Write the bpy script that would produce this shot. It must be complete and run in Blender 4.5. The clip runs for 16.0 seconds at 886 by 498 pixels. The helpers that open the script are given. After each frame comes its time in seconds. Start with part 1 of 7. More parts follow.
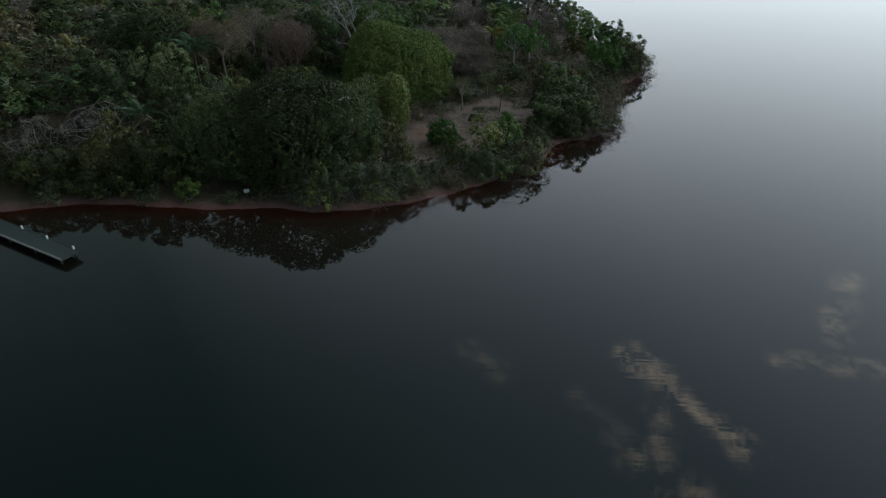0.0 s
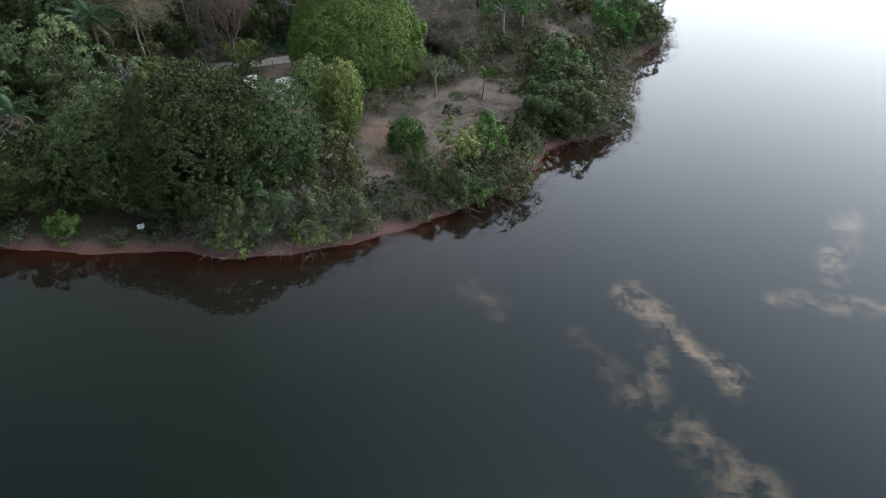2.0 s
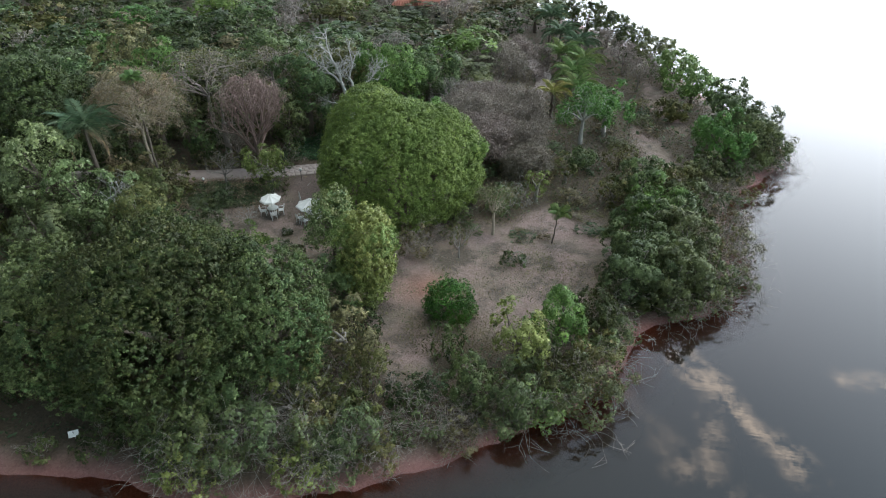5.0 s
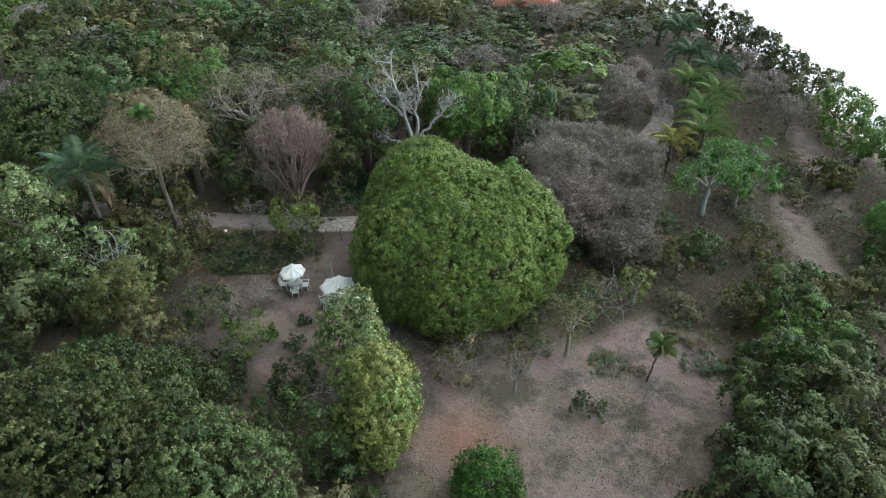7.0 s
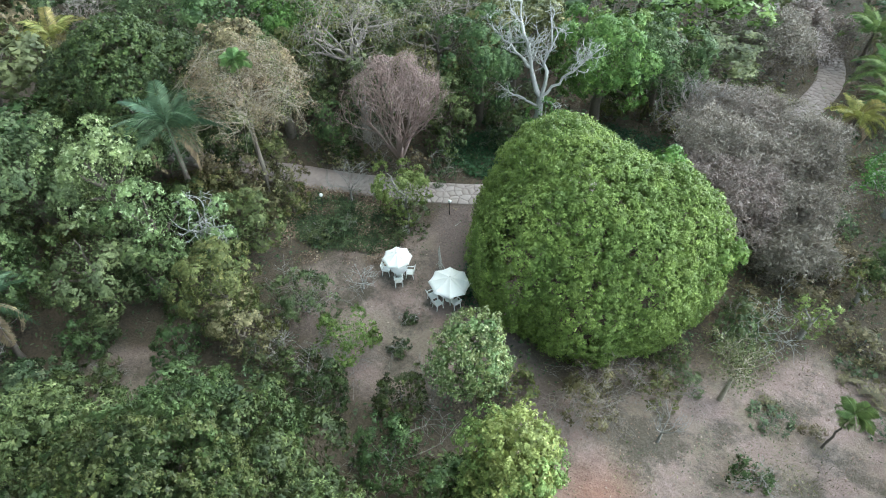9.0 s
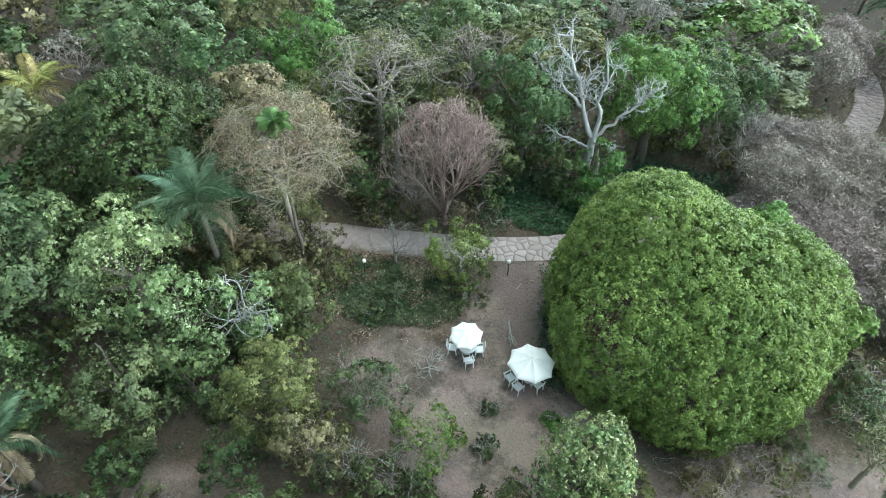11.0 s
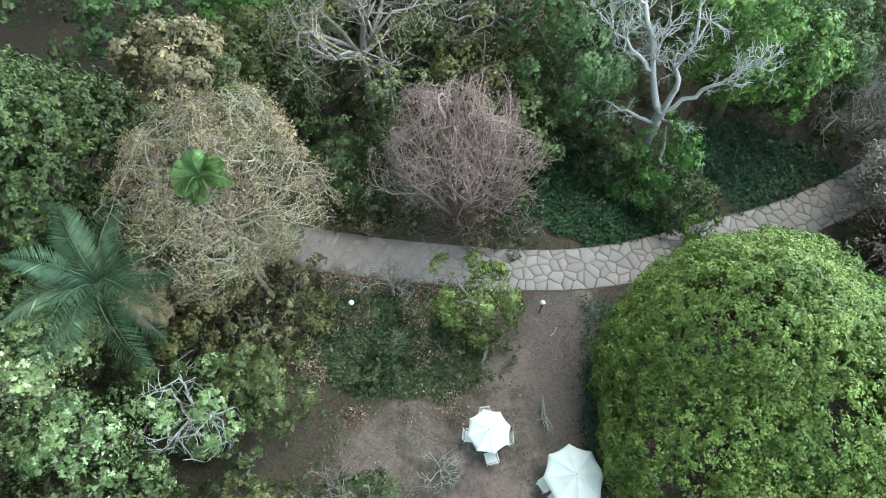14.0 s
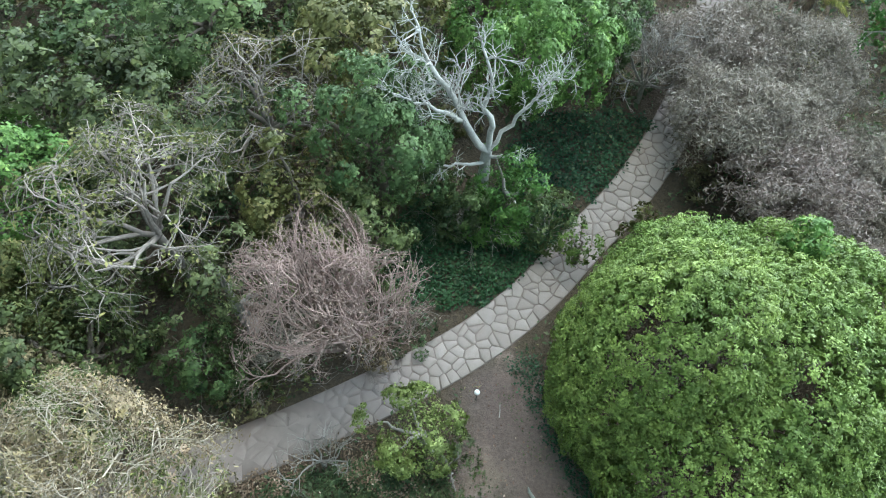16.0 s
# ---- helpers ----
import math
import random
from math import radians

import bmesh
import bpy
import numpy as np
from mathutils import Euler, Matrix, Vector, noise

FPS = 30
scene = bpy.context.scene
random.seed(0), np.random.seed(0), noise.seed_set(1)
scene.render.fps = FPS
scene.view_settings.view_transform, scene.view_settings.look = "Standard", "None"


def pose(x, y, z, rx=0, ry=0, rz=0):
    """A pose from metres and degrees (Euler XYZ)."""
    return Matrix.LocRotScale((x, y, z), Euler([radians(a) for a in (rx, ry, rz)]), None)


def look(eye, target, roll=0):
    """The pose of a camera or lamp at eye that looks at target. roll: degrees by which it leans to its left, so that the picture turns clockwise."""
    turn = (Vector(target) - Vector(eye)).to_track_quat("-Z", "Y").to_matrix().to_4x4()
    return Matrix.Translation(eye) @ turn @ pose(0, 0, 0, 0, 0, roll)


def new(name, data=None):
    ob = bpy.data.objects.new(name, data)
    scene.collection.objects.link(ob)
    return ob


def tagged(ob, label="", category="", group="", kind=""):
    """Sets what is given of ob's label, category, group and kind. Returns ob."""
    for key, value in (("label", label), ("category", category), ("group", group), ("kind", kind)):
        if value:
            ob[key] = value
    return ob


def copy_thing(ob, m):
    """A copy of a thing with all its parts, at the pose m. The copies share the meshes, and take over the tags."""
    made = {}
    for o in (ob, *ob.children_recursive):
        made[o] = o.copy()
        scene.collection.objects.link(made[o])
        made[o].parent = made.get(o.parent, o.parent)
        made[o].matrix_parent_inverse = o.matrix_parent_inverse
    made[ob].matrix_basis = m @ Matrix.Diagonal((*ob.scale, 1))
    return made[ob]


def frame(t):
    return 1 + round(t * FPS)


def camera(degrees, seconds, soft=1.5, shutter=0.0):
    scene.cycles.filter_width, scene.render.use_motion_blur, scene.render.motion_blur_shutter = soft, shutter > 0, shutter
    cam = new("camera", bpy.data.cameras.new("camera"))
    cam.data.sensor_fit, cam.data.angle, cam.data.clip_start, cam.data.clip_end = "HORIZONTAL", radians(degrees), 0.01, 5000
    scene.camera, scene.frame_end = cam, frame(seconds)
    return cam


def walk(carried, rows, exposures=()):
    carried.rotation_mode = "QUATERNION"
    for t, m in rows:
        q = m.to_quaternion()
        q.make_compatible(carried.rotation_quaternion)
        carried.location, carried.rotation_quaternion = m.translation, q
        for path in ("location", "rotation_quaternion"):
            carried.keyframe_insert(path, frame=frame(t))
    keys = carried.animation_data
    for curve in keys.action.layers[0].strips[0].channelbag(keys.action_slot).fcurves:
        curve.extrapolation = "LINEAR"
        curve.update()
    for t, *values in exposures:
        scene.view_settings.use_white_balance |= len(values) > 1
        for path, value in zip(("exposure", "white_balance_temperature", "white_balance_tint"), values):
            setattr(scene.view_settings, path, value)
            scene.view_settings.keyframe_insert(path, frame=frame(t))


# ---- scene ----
cam = camera(71.51, 16.0, soft=1.1)
# seconds, eye, yaw, pitch, roll
PATH = [
    (0, 3.297, 1.316, 28.874, 3.23, -32.73, -0.14),
    (0.5, 4.075, 5.980, 28.539, 3.19, -33.86, -0.13),
    (1, 4.768, 10.668, 28.336, 3.16, -38.32, -0.07),
    (1.5, 5.272, 14.682, 28.209, 3.19, -38.30, -0.10),
    (2, 5.709, 18.440, 28.126, 3.35, -38.31, -0.23),
    (2.5, 5.840, 21.564, 28.049, 3.83, -38.25, -0.17),
    (3, 5.812, 24.372, 28.014, 6.35, -38.19, 0.03),
    (3.5, 5.723, 26.767, 27.971, 7.23, -38.19, 0.08),
    (4, 5.504, 29.668, 27.957, 8.28, -38.20, 0.10),
    (4.5, 5.089, 32.277, 27.952, 8.98, -38.24, 0.22),
    (5, 4.456, 35.684, 27.996, 9.46, -33.69, 0.15),
    (5.2, 4.237, 37.015, 28.011, 9.71, -31.06, -0.02),
    (5.7, 4.001, 40.770, 28.071, 11.33, -27.92, -0.26),
    (6.25, 4.123, 45.356, 28.166, 14.81, -29.35, -0.40),
    (6.8, 3.986, 49.671, 28.257, 18.92, -33.74, -0.45),
    (7.3, 3.068, 52.714, 28.308, 22.19, -38.43, -0.48),
    (7.5, 2.486, 53.760, 28.317, 23.28, -40.34, -0.44),
    (8, 0.972, 55.833, 28.354, 26.03, -44.12, -0.68),
    (8.5, -0.814, 56.812, 28.486, 26.61, -44.41, -0.53),
    (9, -3.244, 57.268, 28.652, 27.75, -44.53, -0.49),
    (9.5, -5.860, 57.450, 28.835, 28.55, -44.69, -0.41),
    (10, -8.034, 57.996, 28.931, 26.47, -44.72, -0.44),
    (10.2, -8.825, 58.286, 28.962, 25.30, -44.76, -0.40),
    (10.7, -10.479, 59.205, 28.780, 23.42, -44.49, -0.17),
    (11.25, -11.671, 60.752, 28.192, 22.67, -44.26, 0.30),
    (11.8, -12.653, 62.766, 27.557, 22.61, -45.44, 0.68),
    (12.3, -13.749, 64.919, 27.254, 22.56, -48.93, 0.65),
    (12.5, -14.316, 65.819, 27.204, 22.41, -51.38, 0.50),
    (13, -15.448, 68.153, 27.219, 22.41, -54.35, 0.37),
    (13.5, -16.411, 70.395, 27.433, 22.47, -59.21, 0.24),
    (14, -17.632, 73.233, 27.804, 22.08, -60.98, 0.48),
    (14.5, -18.546, 75.226, 27.995, 19.62, -61.58, 0.83),
    (15, -19.403, 76.911, 27.985, 11.64, -61.74, 0.64),
    (15.5, -19.796, 77.886, 28.022, 3.18, -61.81, -0.03),
    (16, -20.157, 78.781, 28.006, -8.13, -61.36, -0.49),
]
EXPOSURES = ((0.0, -0.18, 6950, 12), (0.5, 0.08, 6950, 12), (1.0, 0.55, 6950, 13), (1.5, 0.95, 7000, 14), (2.0, 1.25, 7050, 15), (3.0, 1.55, 7100, 17), (5.0, 1.65, 7150, 17), (7.5, 1.65, 7150, 15), (8.0, 2.0, 7050, 13), (9.0, 2.55, 6850, 11), (9.5, 2.6, 6750, 9), (16.0, 2.6, 6700, 8))
walk(cam, [(t, pose(x, y, z, 90 + pitch, 0, yaw) @ pose(0, 0, 0, 0, 0, roll)) for t, x, y, z, yaw, pitch, roll in PATH], EXPOSURES)

# ---- sky and sun: a veiled high sun, and a bright haze low in the north-east over the water ----
SUN_AZ, SUN_EL, GLOW_AZ = 20.0, 74.0, 50.0
world = bpy.data.worlds.new("evening_sky")
scene.world = world
world.use_nodes = True
wn, wl = world.node_tree.nodes, world.node_tree.links
wn.clear()
sky = wn.new("ShaderNodeTexSky")
sky.sky_type, sky.sun_disc = "NISHITA", False
sky.sun_elevation, sky.sun_rotation = radians(SUN_EL), radians(SUN_AZ)
sky.air_density, sky.dust_density, sky.ozone_density = 1.0, 0.6, 1.0
w_co = wn.new("ShaderNodeTexCoord")
w_sep = wn.new("ShaderNodeSeparateXYZ")
wl.new(w_co.outputs["Generated"], w_sep.inputs[0])
w_max = wn.new("ShaderNodeMath")
w_max.operation, w_max.inputs[1].default_value = "MAXIMUM", 0.06
wl.new(w_sep.outputs[2], w_max.inputs[0])
w_plane = wn.new("ShaderNodeVectorMath")
w_plane.operation = "DIVIDE"
w_three = wn.new("ShaderNodeCombineXYZ")
for k in range(3):
    wl.new(w_max.outputs[0], w_three.inputs[k])
wl.new(w_co.outputs["Generated"], w_plane.inputs[0])
wl.new(w_three.outputs[0], w_plane.inputs[1])
w_noise = wn.new("ShaderNodeTexNoise")
w_noise.inputs["Scale"].default_value, w_noise.inputs["Detail"].default_value = 15.0, 8.0
w_noise.inputs["Roughness"].default_value = 0.68
wl.new(w_plane.outputs[0], w_noise.inputs["Vector"])
w_ramp = wn.new("ShaderNodeMapRange")
w_ramp.inputs["From Min"].default_value, w_ramp.inputs["From Max"].default_value = 0.43, 0.62
wl.new(w_noise.outputs["Fac"], w_ramp.inputs["Value"])
w_mix = wn.new("ShaderNodeMix")
w_mix.data_type = "RGBA"
w_mix.inputs["B"].default_value = (27.0, 24.0, 20.5, 1)
# thin torn strips of cloud over the lake, each along a line in the cloud layer: start, end, half width, thickness
CLOUDS = (((0.37, 1.12), (0.56, 0.85), 0.05, 1.0), ((0.24, 0.95), (0.36, 0.80), 0.05, 0.22), ((0.35, 0.81), (0.52, 0.60), 0.08, 0.55), ((0.42, 1.00), (0.37, 0.78), 0.045, 0.5),
          ((0.89, 1.20), (1.06, 1.47), 0.055, 0.8), ((0.72, 1.12), (1.00, 1.07), 0.05, 0.6), ((0.0, 1.1), (0.07, 1.05), 0.06, 0.25))


def vec_math(op, a, b=None):
    v = wn.new("ShaderNodeVectorMath")
    v.operation = op
    for k, x in enumerate((a, b)):
        if isinstance(x, bpy.types.NodeSocket):
            wl.new(x, v.inputs[k])
        elif x is not None:
            v.inputs[k].default_value = x
    return v


w_warp = wn.new("ShaderNodeTexNoise")
w_warp.inputs["Scale"].default_value, w_warp.inputs["Detail"].default_value = 8.0, 5.0
wl.new(w_plane.outputs[0], w_warp.inputs["Vector"])
w_bent = vec_math("ADD", w_plane.outputs[0], vec_math("MULTIPLY", vec_math("SUBTRACT", w_warp.outputs["Color"], (0.5, 0.5, 0.5)).outputs[0], (0.11, 0.11, 0.0)).outputs[0])
w_sum = None
for (ax_, ay_), (bx_, by_), wide_, thick_ in CLOUDS:
    e_ = (bx_ - ax_, by_ - ay_, 0.0)
    off_ = vec_math("SUBTRACT", w_bent.outputs[0], (ax_, ay_, 1.0))
    along = vec_math("DOT_PRODUCT", off_.outputs[0], tuple(c / (e_[0] ** 2 + e_[1] ** 2) for c in e_))
    cl_ = wn.new("ShaderNodeClamp")
    wl.new(along.outputs["Value"], cl_.inputs["Value"])
    on_ = wn.new("ShaderNodeCombineXYZ")
    for k in range(3):
        wl.new(cl_.outputs[0], on_.inputs[k])
    gap_ = vec_math("DISTANCE", off_.outputs[0], vec_math("MULTIPLY", on_.outputs[0], e_).outputs[0])
    fade = wn.new("ShaderNodeMapRange")
    fade.interpolation_type = "SMOOTHSTEP"
    fade.inputs["From Min"].default_value, fade.inputs["From Max"].default_value = wide_, wide_ * 0.1
    fade.inputs["To Max"].default_value = thick_
    wl.new(gap_.outputs["Value"], fade.inputs["Value"])
    if w_sum is None:
        w_sum = fade.outputs["Result"]
    else:
        mx_ = wn.new("ShaderNodeMath")
        mx_.operation = "MAXIMUM"
        wl.new(w_sum, mx_.inputs[0])
        wl.new(fade.outputs["Result"], mx_.inputs[1])
        w_sum = mx_.outputs[0]
w_cl = wn.new("ShaderNodeMath")
w_cl.operation = "MULTIPLY"
wl.new(w_ramp.outputs["Result"], w_cl.inputs[0])
wl.new(w_sum, w_cl.inputs[1])
wl.new(w_cl.outputs[0], w_mix.inputs["Factor"])
w_pale = wn.new("ShaderNodeHueSaturation")
w_pale.inputs["Saturation"].default_value = 0.5
wl.new(sky.outputs[0], w_pale.inputs["Color"])
w_cool = wn.new("ShaderNodeMix")
w_cool.data_type, w_cool.blend_type = "RGBA", "MULTIPLY"
w_cool.inputs["Factor"].default_value = 1.0
wl.new(w_pale.outputs[0], w_cool.inputs["A"])
wl.new(w_cool.outputs["Result"], w_mix.inputs["A"])
w_bg = wn.new("ShaderNodeBackground")
w_bg.inputs["Strength"].default_value = 0.14
# bright haze towards the horizon
w_inv = wn.new("ShaderNodeMapRange")
w_inv.interpolation_type = "SMOOTHSTEP"
w_inv.inputs["From Min"].default_value, w_inv.inputs["From Max"].default_value = 0.90, 0.16
wl.new(w_sep.outputs[2], w_inv.inputs["Value"])
w_haze = wn.new("ShaderNodeMix")
w_haze.data_type = "RGBA"
w_haze.inputs["B"].default_value = (14.2, 16.8, 19.0, 1)
# the haze is brightest on the glow's side
w_dot = wn.new("ShaderNodeVectorMath")
w_dot.operation = "DOT_PRODUCT"
w_dot.inputs[1].default_value = (math.sin(radians(GLOW_AZ)), math.cos(radians(GLOW_AZ)), 0.0)
wl.new(w_co.outputs["Generated"], w_dot.inputs[0])
w_side = wn.new("ShaderNodeMapRange")
w_side.inputs["From Min"].default_value, w_side.inputs["From Max"].default_value = 0.1, 0.75
w_side.inputs["To Min"].default_value, w_side.inputs["To Max"].default_value = 0.06, 1.0
wl.new(w_dot.outputs["Value"], w_side.inputs["Value"])
# the sky is dimmer and greener away from the glow
w_far = wn.new("ShaderNodeMix")
w_far.data_type = "RGBA"
w_far.inputs["B"].default_value = (0.92, 1.16, 1.32, 1)
w_back = wn.new("ShaderNodeMapRange")
w_back.inputs["From Min"].default_value, w_back.inputs["From Max"].default_value = -0.55, 0.1
wl.new(w_dot.outputs["Value"], w_back.inputs["Value"])
w_dusk = wn.new("ShaderNodeMix")
w_dusk.data_type = "RGBA"
w_dusk.inputs["A"].default_value, w_dusk.inputs["B"].default_value = (0.05, 0.08, 0.09, 1), (0.18, 0.36, 0.30, 1)
wl.new(w_back.outputs["Result"], w_dusk.inputs["Factor"])
wl.new(w_dusk.outputs["Result"], w_far.inputs["A"])
wl.new(w_side.outputs["Result"], w_far.inputs["Factor"])
wl.new(w_far.outputs["Result"], w_cool.inputs["B"])
w_hf = wn.new("ShaderNodeMath")
w_hf.operation = "MULTIPLY"
wl.new(w_inv.outputs["Result"], w_hf.inputs[0])
wl.new(w_side.outputs["Result"], w_hf.inputs[1])
wl.new(w_hf.outputs[0], w_haze.inputs["Factor"])
wl.new(w_mix.outputs["Result"], w_haze.inputs["A"])
wl.new(w_haze.outputs["Result"], w_bg.inputs["Color"])
w_out = wn.new("ShaderNodeOutputWorld")
wl.new(w_bg.outputs[0], w_out.inputs["Surface"])

sun_data = bpy.data.lights.new("sun", "SUN")
sun_data.energy, sun_data.angle, sun_data.color = 0.24, radians(24), (1.0, 0.95, 0.86)
sun = new("sun", sun_data)
_az, _el = radians(SUN_AZ), radians(SUN_EL)
sun.matrix_world = look((60, 160, 80), (60 - math.sin(_az) * math.cos(_el), 160 - math.cos(_az) * math.cos(_el), 80 - math.sin(_el)))


# ---- materials ----
def material(name):
    m = bpy.data.materials.new(name)
    m.use_nodes = True
    nt = m.node_tree
    return m, nt.nodes, nt.links, nt.nodes["Principled BSDF"]


def mix_rgb(n, l, fac, a, b):
    x = n.new("ShaderNodeMix")
    x.data_type = "RGBA"
    for key, v in (("Factor", fac), ("A", a), ("B", b)):
        if isinstance(v, bpy.types.NodeSocket):
            l.new(v, x.inputs[key])
        elif key == "Factor":
            x.inputs[key].default_value = v
        else:
            x.inputs[key].default_value = (*v, 1) if len(v) == 3 else v
    return x.outputs["Result"]


def noise_fac(n, l, scale, lo=0.35, hi=0.65, detail=4.0, space="Object", rough=0.6):
    tc = n.new("ShaderNodeTexCoord")
    t = n.new("ShaderNodeTexNoise")
    t.inputs["Scale"].default_value, t.inputs["Detail"].default_value = scale, detail
    t.inputs["Roughness"].default_value = rough
    l.new(tc.outputs[space], t.inputs["Vector"])
    r = n.new("ShaderNodeMapRange")
    r.inputs["From Min"].default_value, r.inputs["From Max"].default_value = lo, hi
    l.new(t.outputs["Fac"], r.inputs["Value"])
    return r.outputs["Result"]


def add_bump(n, l, bsdf, height, strength=0.4, distance=0.02):
    b = n.new("ShaderNodeBump")
    b.inputs["Strength"].default_value, b.inputs["Distance"].default_value = strength, distance
    l.new(height, b.inputs["Height"])
    l.new(b.outputs[0], bsdf.inputs["Normal"])
    return b


def leaf_material(name, dark, light, tip, tip_share=0.15, patch=0.6, through_light=0.2, hue=0.03):
    """Leaves: colour differs leaf by leaf, patch by patch and plant by plant."""
    m, n, l, b = material(name)
    g = n.new("ShaderNodeNewGeometry")
    oi = n.new("ShaderNodeObjectInfo")
    base = mix_rgb(n, l, noise_fac(n, l, patch, 0.36, 0.64, 3.0), dark, light)
    leafy = n.new("ShaderNodeMapRange")
    leafy.inputs["From Min"].default_value, leafy.inputs["From Max"].default_value = 1 - tip_share, 1 - tip_share * 0.3
    leafy.inputs["To Max"].default_value = 0.6
    l.new(g.outputs["Random Per Island"], leafy.inputs["Value"])
    tipped = mix_rgb(n, l, leafy.outputs["Result"], base, tip)
    hsv = n.new("ShaderNodeHueSaturation")
    h = n.new("ShaderNodeMapRange")
    h.inputs["To Min"].default_value, h.inputs["To Max"].default_value = 0.5 - hue, 0.5 + hue
    l.new(oi.outputs["Random"], h.inputs["Value"])
    l.new(h.outputs["Result"], hsv.inputs["Hue"])
    v = n.new("ShaderNodeMapRange")
    v.inputs["To Min"].default_value, v.inputs["To Max"].default_value = 0.82, 1.2
    l.new(g.outputs["Random Per Island"], v.inputs["Value"])
    shoot = n.new("ShaderNodeMapRange")
    shoot.inputs["To Min"].default_value, shoot.inputs["To Max"].default_value = 0.72, 1.3
    l.new(noise_fac(n, l, 2.0, 0.34, 0.66, 2.0), shoot.inputs["Value"])
    both = n.new("ShaderNodeMath")
    both.operation = "MULTIPLY"
    l.new(v.outputs["Result"], both.inputs[0])
    l.new(shoot.outputs["Result"], both.inputs[1])
    l.new(both.outputs[0], hsv.inputs["Value"])
    l.new(tipped, hsv.inputs["Color"])
    l.new(hsv.outputs[0], b.inputs["Base Color"])
    b.inputs["Roughness"].default_value = 0.55
    b.inputs["Specular IOR Level"].default_value = 0.25
    tr = n.new("ShaderNodeBsdfTranslucent")
    l.new(hsv.outputs[0], tr.inputs["Color"])
    mx = n.new("ShaderNodeMixShader")
    mx.inputs[0].default_value = through_light
    l.new(b.outputs[0], mx.inputs[1])
    l.new(tr.outputs[0], mx.inputs[2])
    l.new(mx.outputs[0], n["Material Output"].inputs["Surface"])
    return m


LEAF = {
    "mango": leaf_material("mango_leaf", (0.106, 0.162, 0.039), (0.162, 0.222, 0.055), (0.20, 0.27, 0.075), 0.05, 0.5, 0.14, 0.004),
    "dark": leaf_material("dark_leaf", (0.026, 0.039, 0.013), (0.064, 0.086, 0.026), (0.120, 0.138, 0.046), 0.12, 0.5),
    "mid": leaf_material("mid_leaf", (0.047, 0.077, 0.027), (0.110, 0.150, 0.054), (0.185, 0.215, 0.092), 0.14, 0.5),
    "fresh": leaf_material("fresh_leaf", (0.059, 0.120, 0.026), (0.126, 0.220, 0.055), (0.202, 0.287, 0.078), 0.15, 0.6),
    "bush": leaf_material("glossy_bush_leaf", (0.029, 0.078, 0.013), (0.072, 0.150, 0.026), (0.120, 0.200, 0.039), 0.12, 0.9),
    "blue": leaf_material("grey_green_leaf", (0.056, 0.076, 0.032), (0.130, 0.155, 0.066), (0.21, 0.24, 0.10), 0.15, 0.6),
    "pale": leaf_material("pale_leaf", (0.070, 0.108, 0.040), (0.225, 0.290, 0.115), (0.42, 0.48, 0.28), 0.26, 0.7),
    "yellow": leaf_material("yellow_green_leaf", (0.120, 0.160, 0.044), (0.210, 0.260, 0.080), (0.34, 0.38, 0.15), 0.2, 0.8),
    "olive": leaf_material("olive_leaf", (0.060, 0.072, 0.022), (0.145, 0.150, 0.050), (0.23, 0.20, 0.08), 0.2, 0.6),
    "brown": leaf_material("brown_leaf", (0.088, 0.078, 0.038), (0.190, 0.164, 0.084), (0.28, 0.23, 0.12), 0.25, 0.6),
    "tan": leaf_material("dry_tan_leaf", (0.142, 0.103, 0.066), (0.245, 0.180, 0.116), (0.26, 0.20, 0.09), 0.15, 0.45),
    "mauve": leaf_material("dry_mauve_leaf", (0.165, 0.136, 0.112), (0.250, 0.210, 0.175), (0.28, 0.245, 0.20), 0.2, 0.4),
    "pink": leaf_material("dry_pink_leaf", (0.170, 0.118, 0.102), (0.27, 0.195, 0.17), (0.38, 0.27, 0.23), 0.2, 0.5),
    "ivy": leaf_material("ivy_leaf", (0.016, 0.052, 0.023), (0.042, 0.102, 0.047), (0.080, 0.156, 0.078), 0.12, 0.7),
    "weed": leaf_material("weed_leaf", (0.035, 0.062, 0.026), (0.085, 0.120, 0.055), (0.161, 0.177, 0.091), 0.15, 0.5),
    "palm": leaf_material("palm_leaf", (0.045, 0.086, 0.045), (0.085, 0.138, 0.075), (0.140, 0.195, 0.105), 0.15, 0.8),
    "palm_bright": leaf_material("bright_palm_leaf", (0.095, 0.150, 0.050), (0.150, 0.220, 0.075), (0.20, 0.27, 0.1), 0.15, 0.8),
    "palm_yellow": leaf_material("yellow_palm_leaf", (0.16, 0.16, 0.045), (0.28, 0.26, 0.085), (0.36, 0.30, 0.13), 0.2, 0.8),
    "straw": leaf_material("dry_grass", (0.185, 0.130, 0.085), (0.33, 0.25, 0.165), (0.40, 0.33, 0.2), 0.2, 0.3),
    "litter": leaf_material("fallen_leaf", (0.115, 0.075, 0.050), (0.25, 0.175, 0.12), (0.42, 0.36, 0.27), 0.12, 0.3, 0.05),
}


def bark_material(name, dark, light, scale=9.0):
    m, n, l, b = material(name)
    f = noise_fac(n, l, scale, 0.3, 0.7, 6.0)
    f2 = noise_fac(n, l, 1.1, 0.35, 0.65, 2.0)
    l.new(mix_rgb(n, l, f2, mix_rgb(n, l, f, dark, light), tuple(c * 0.75 for c in light)), b.inputs["Base Color"])
    b.inputs["Roughness"].default_value = 0.88
    add_bump(n, l, b, f, 0.5, 0.02)
    return m


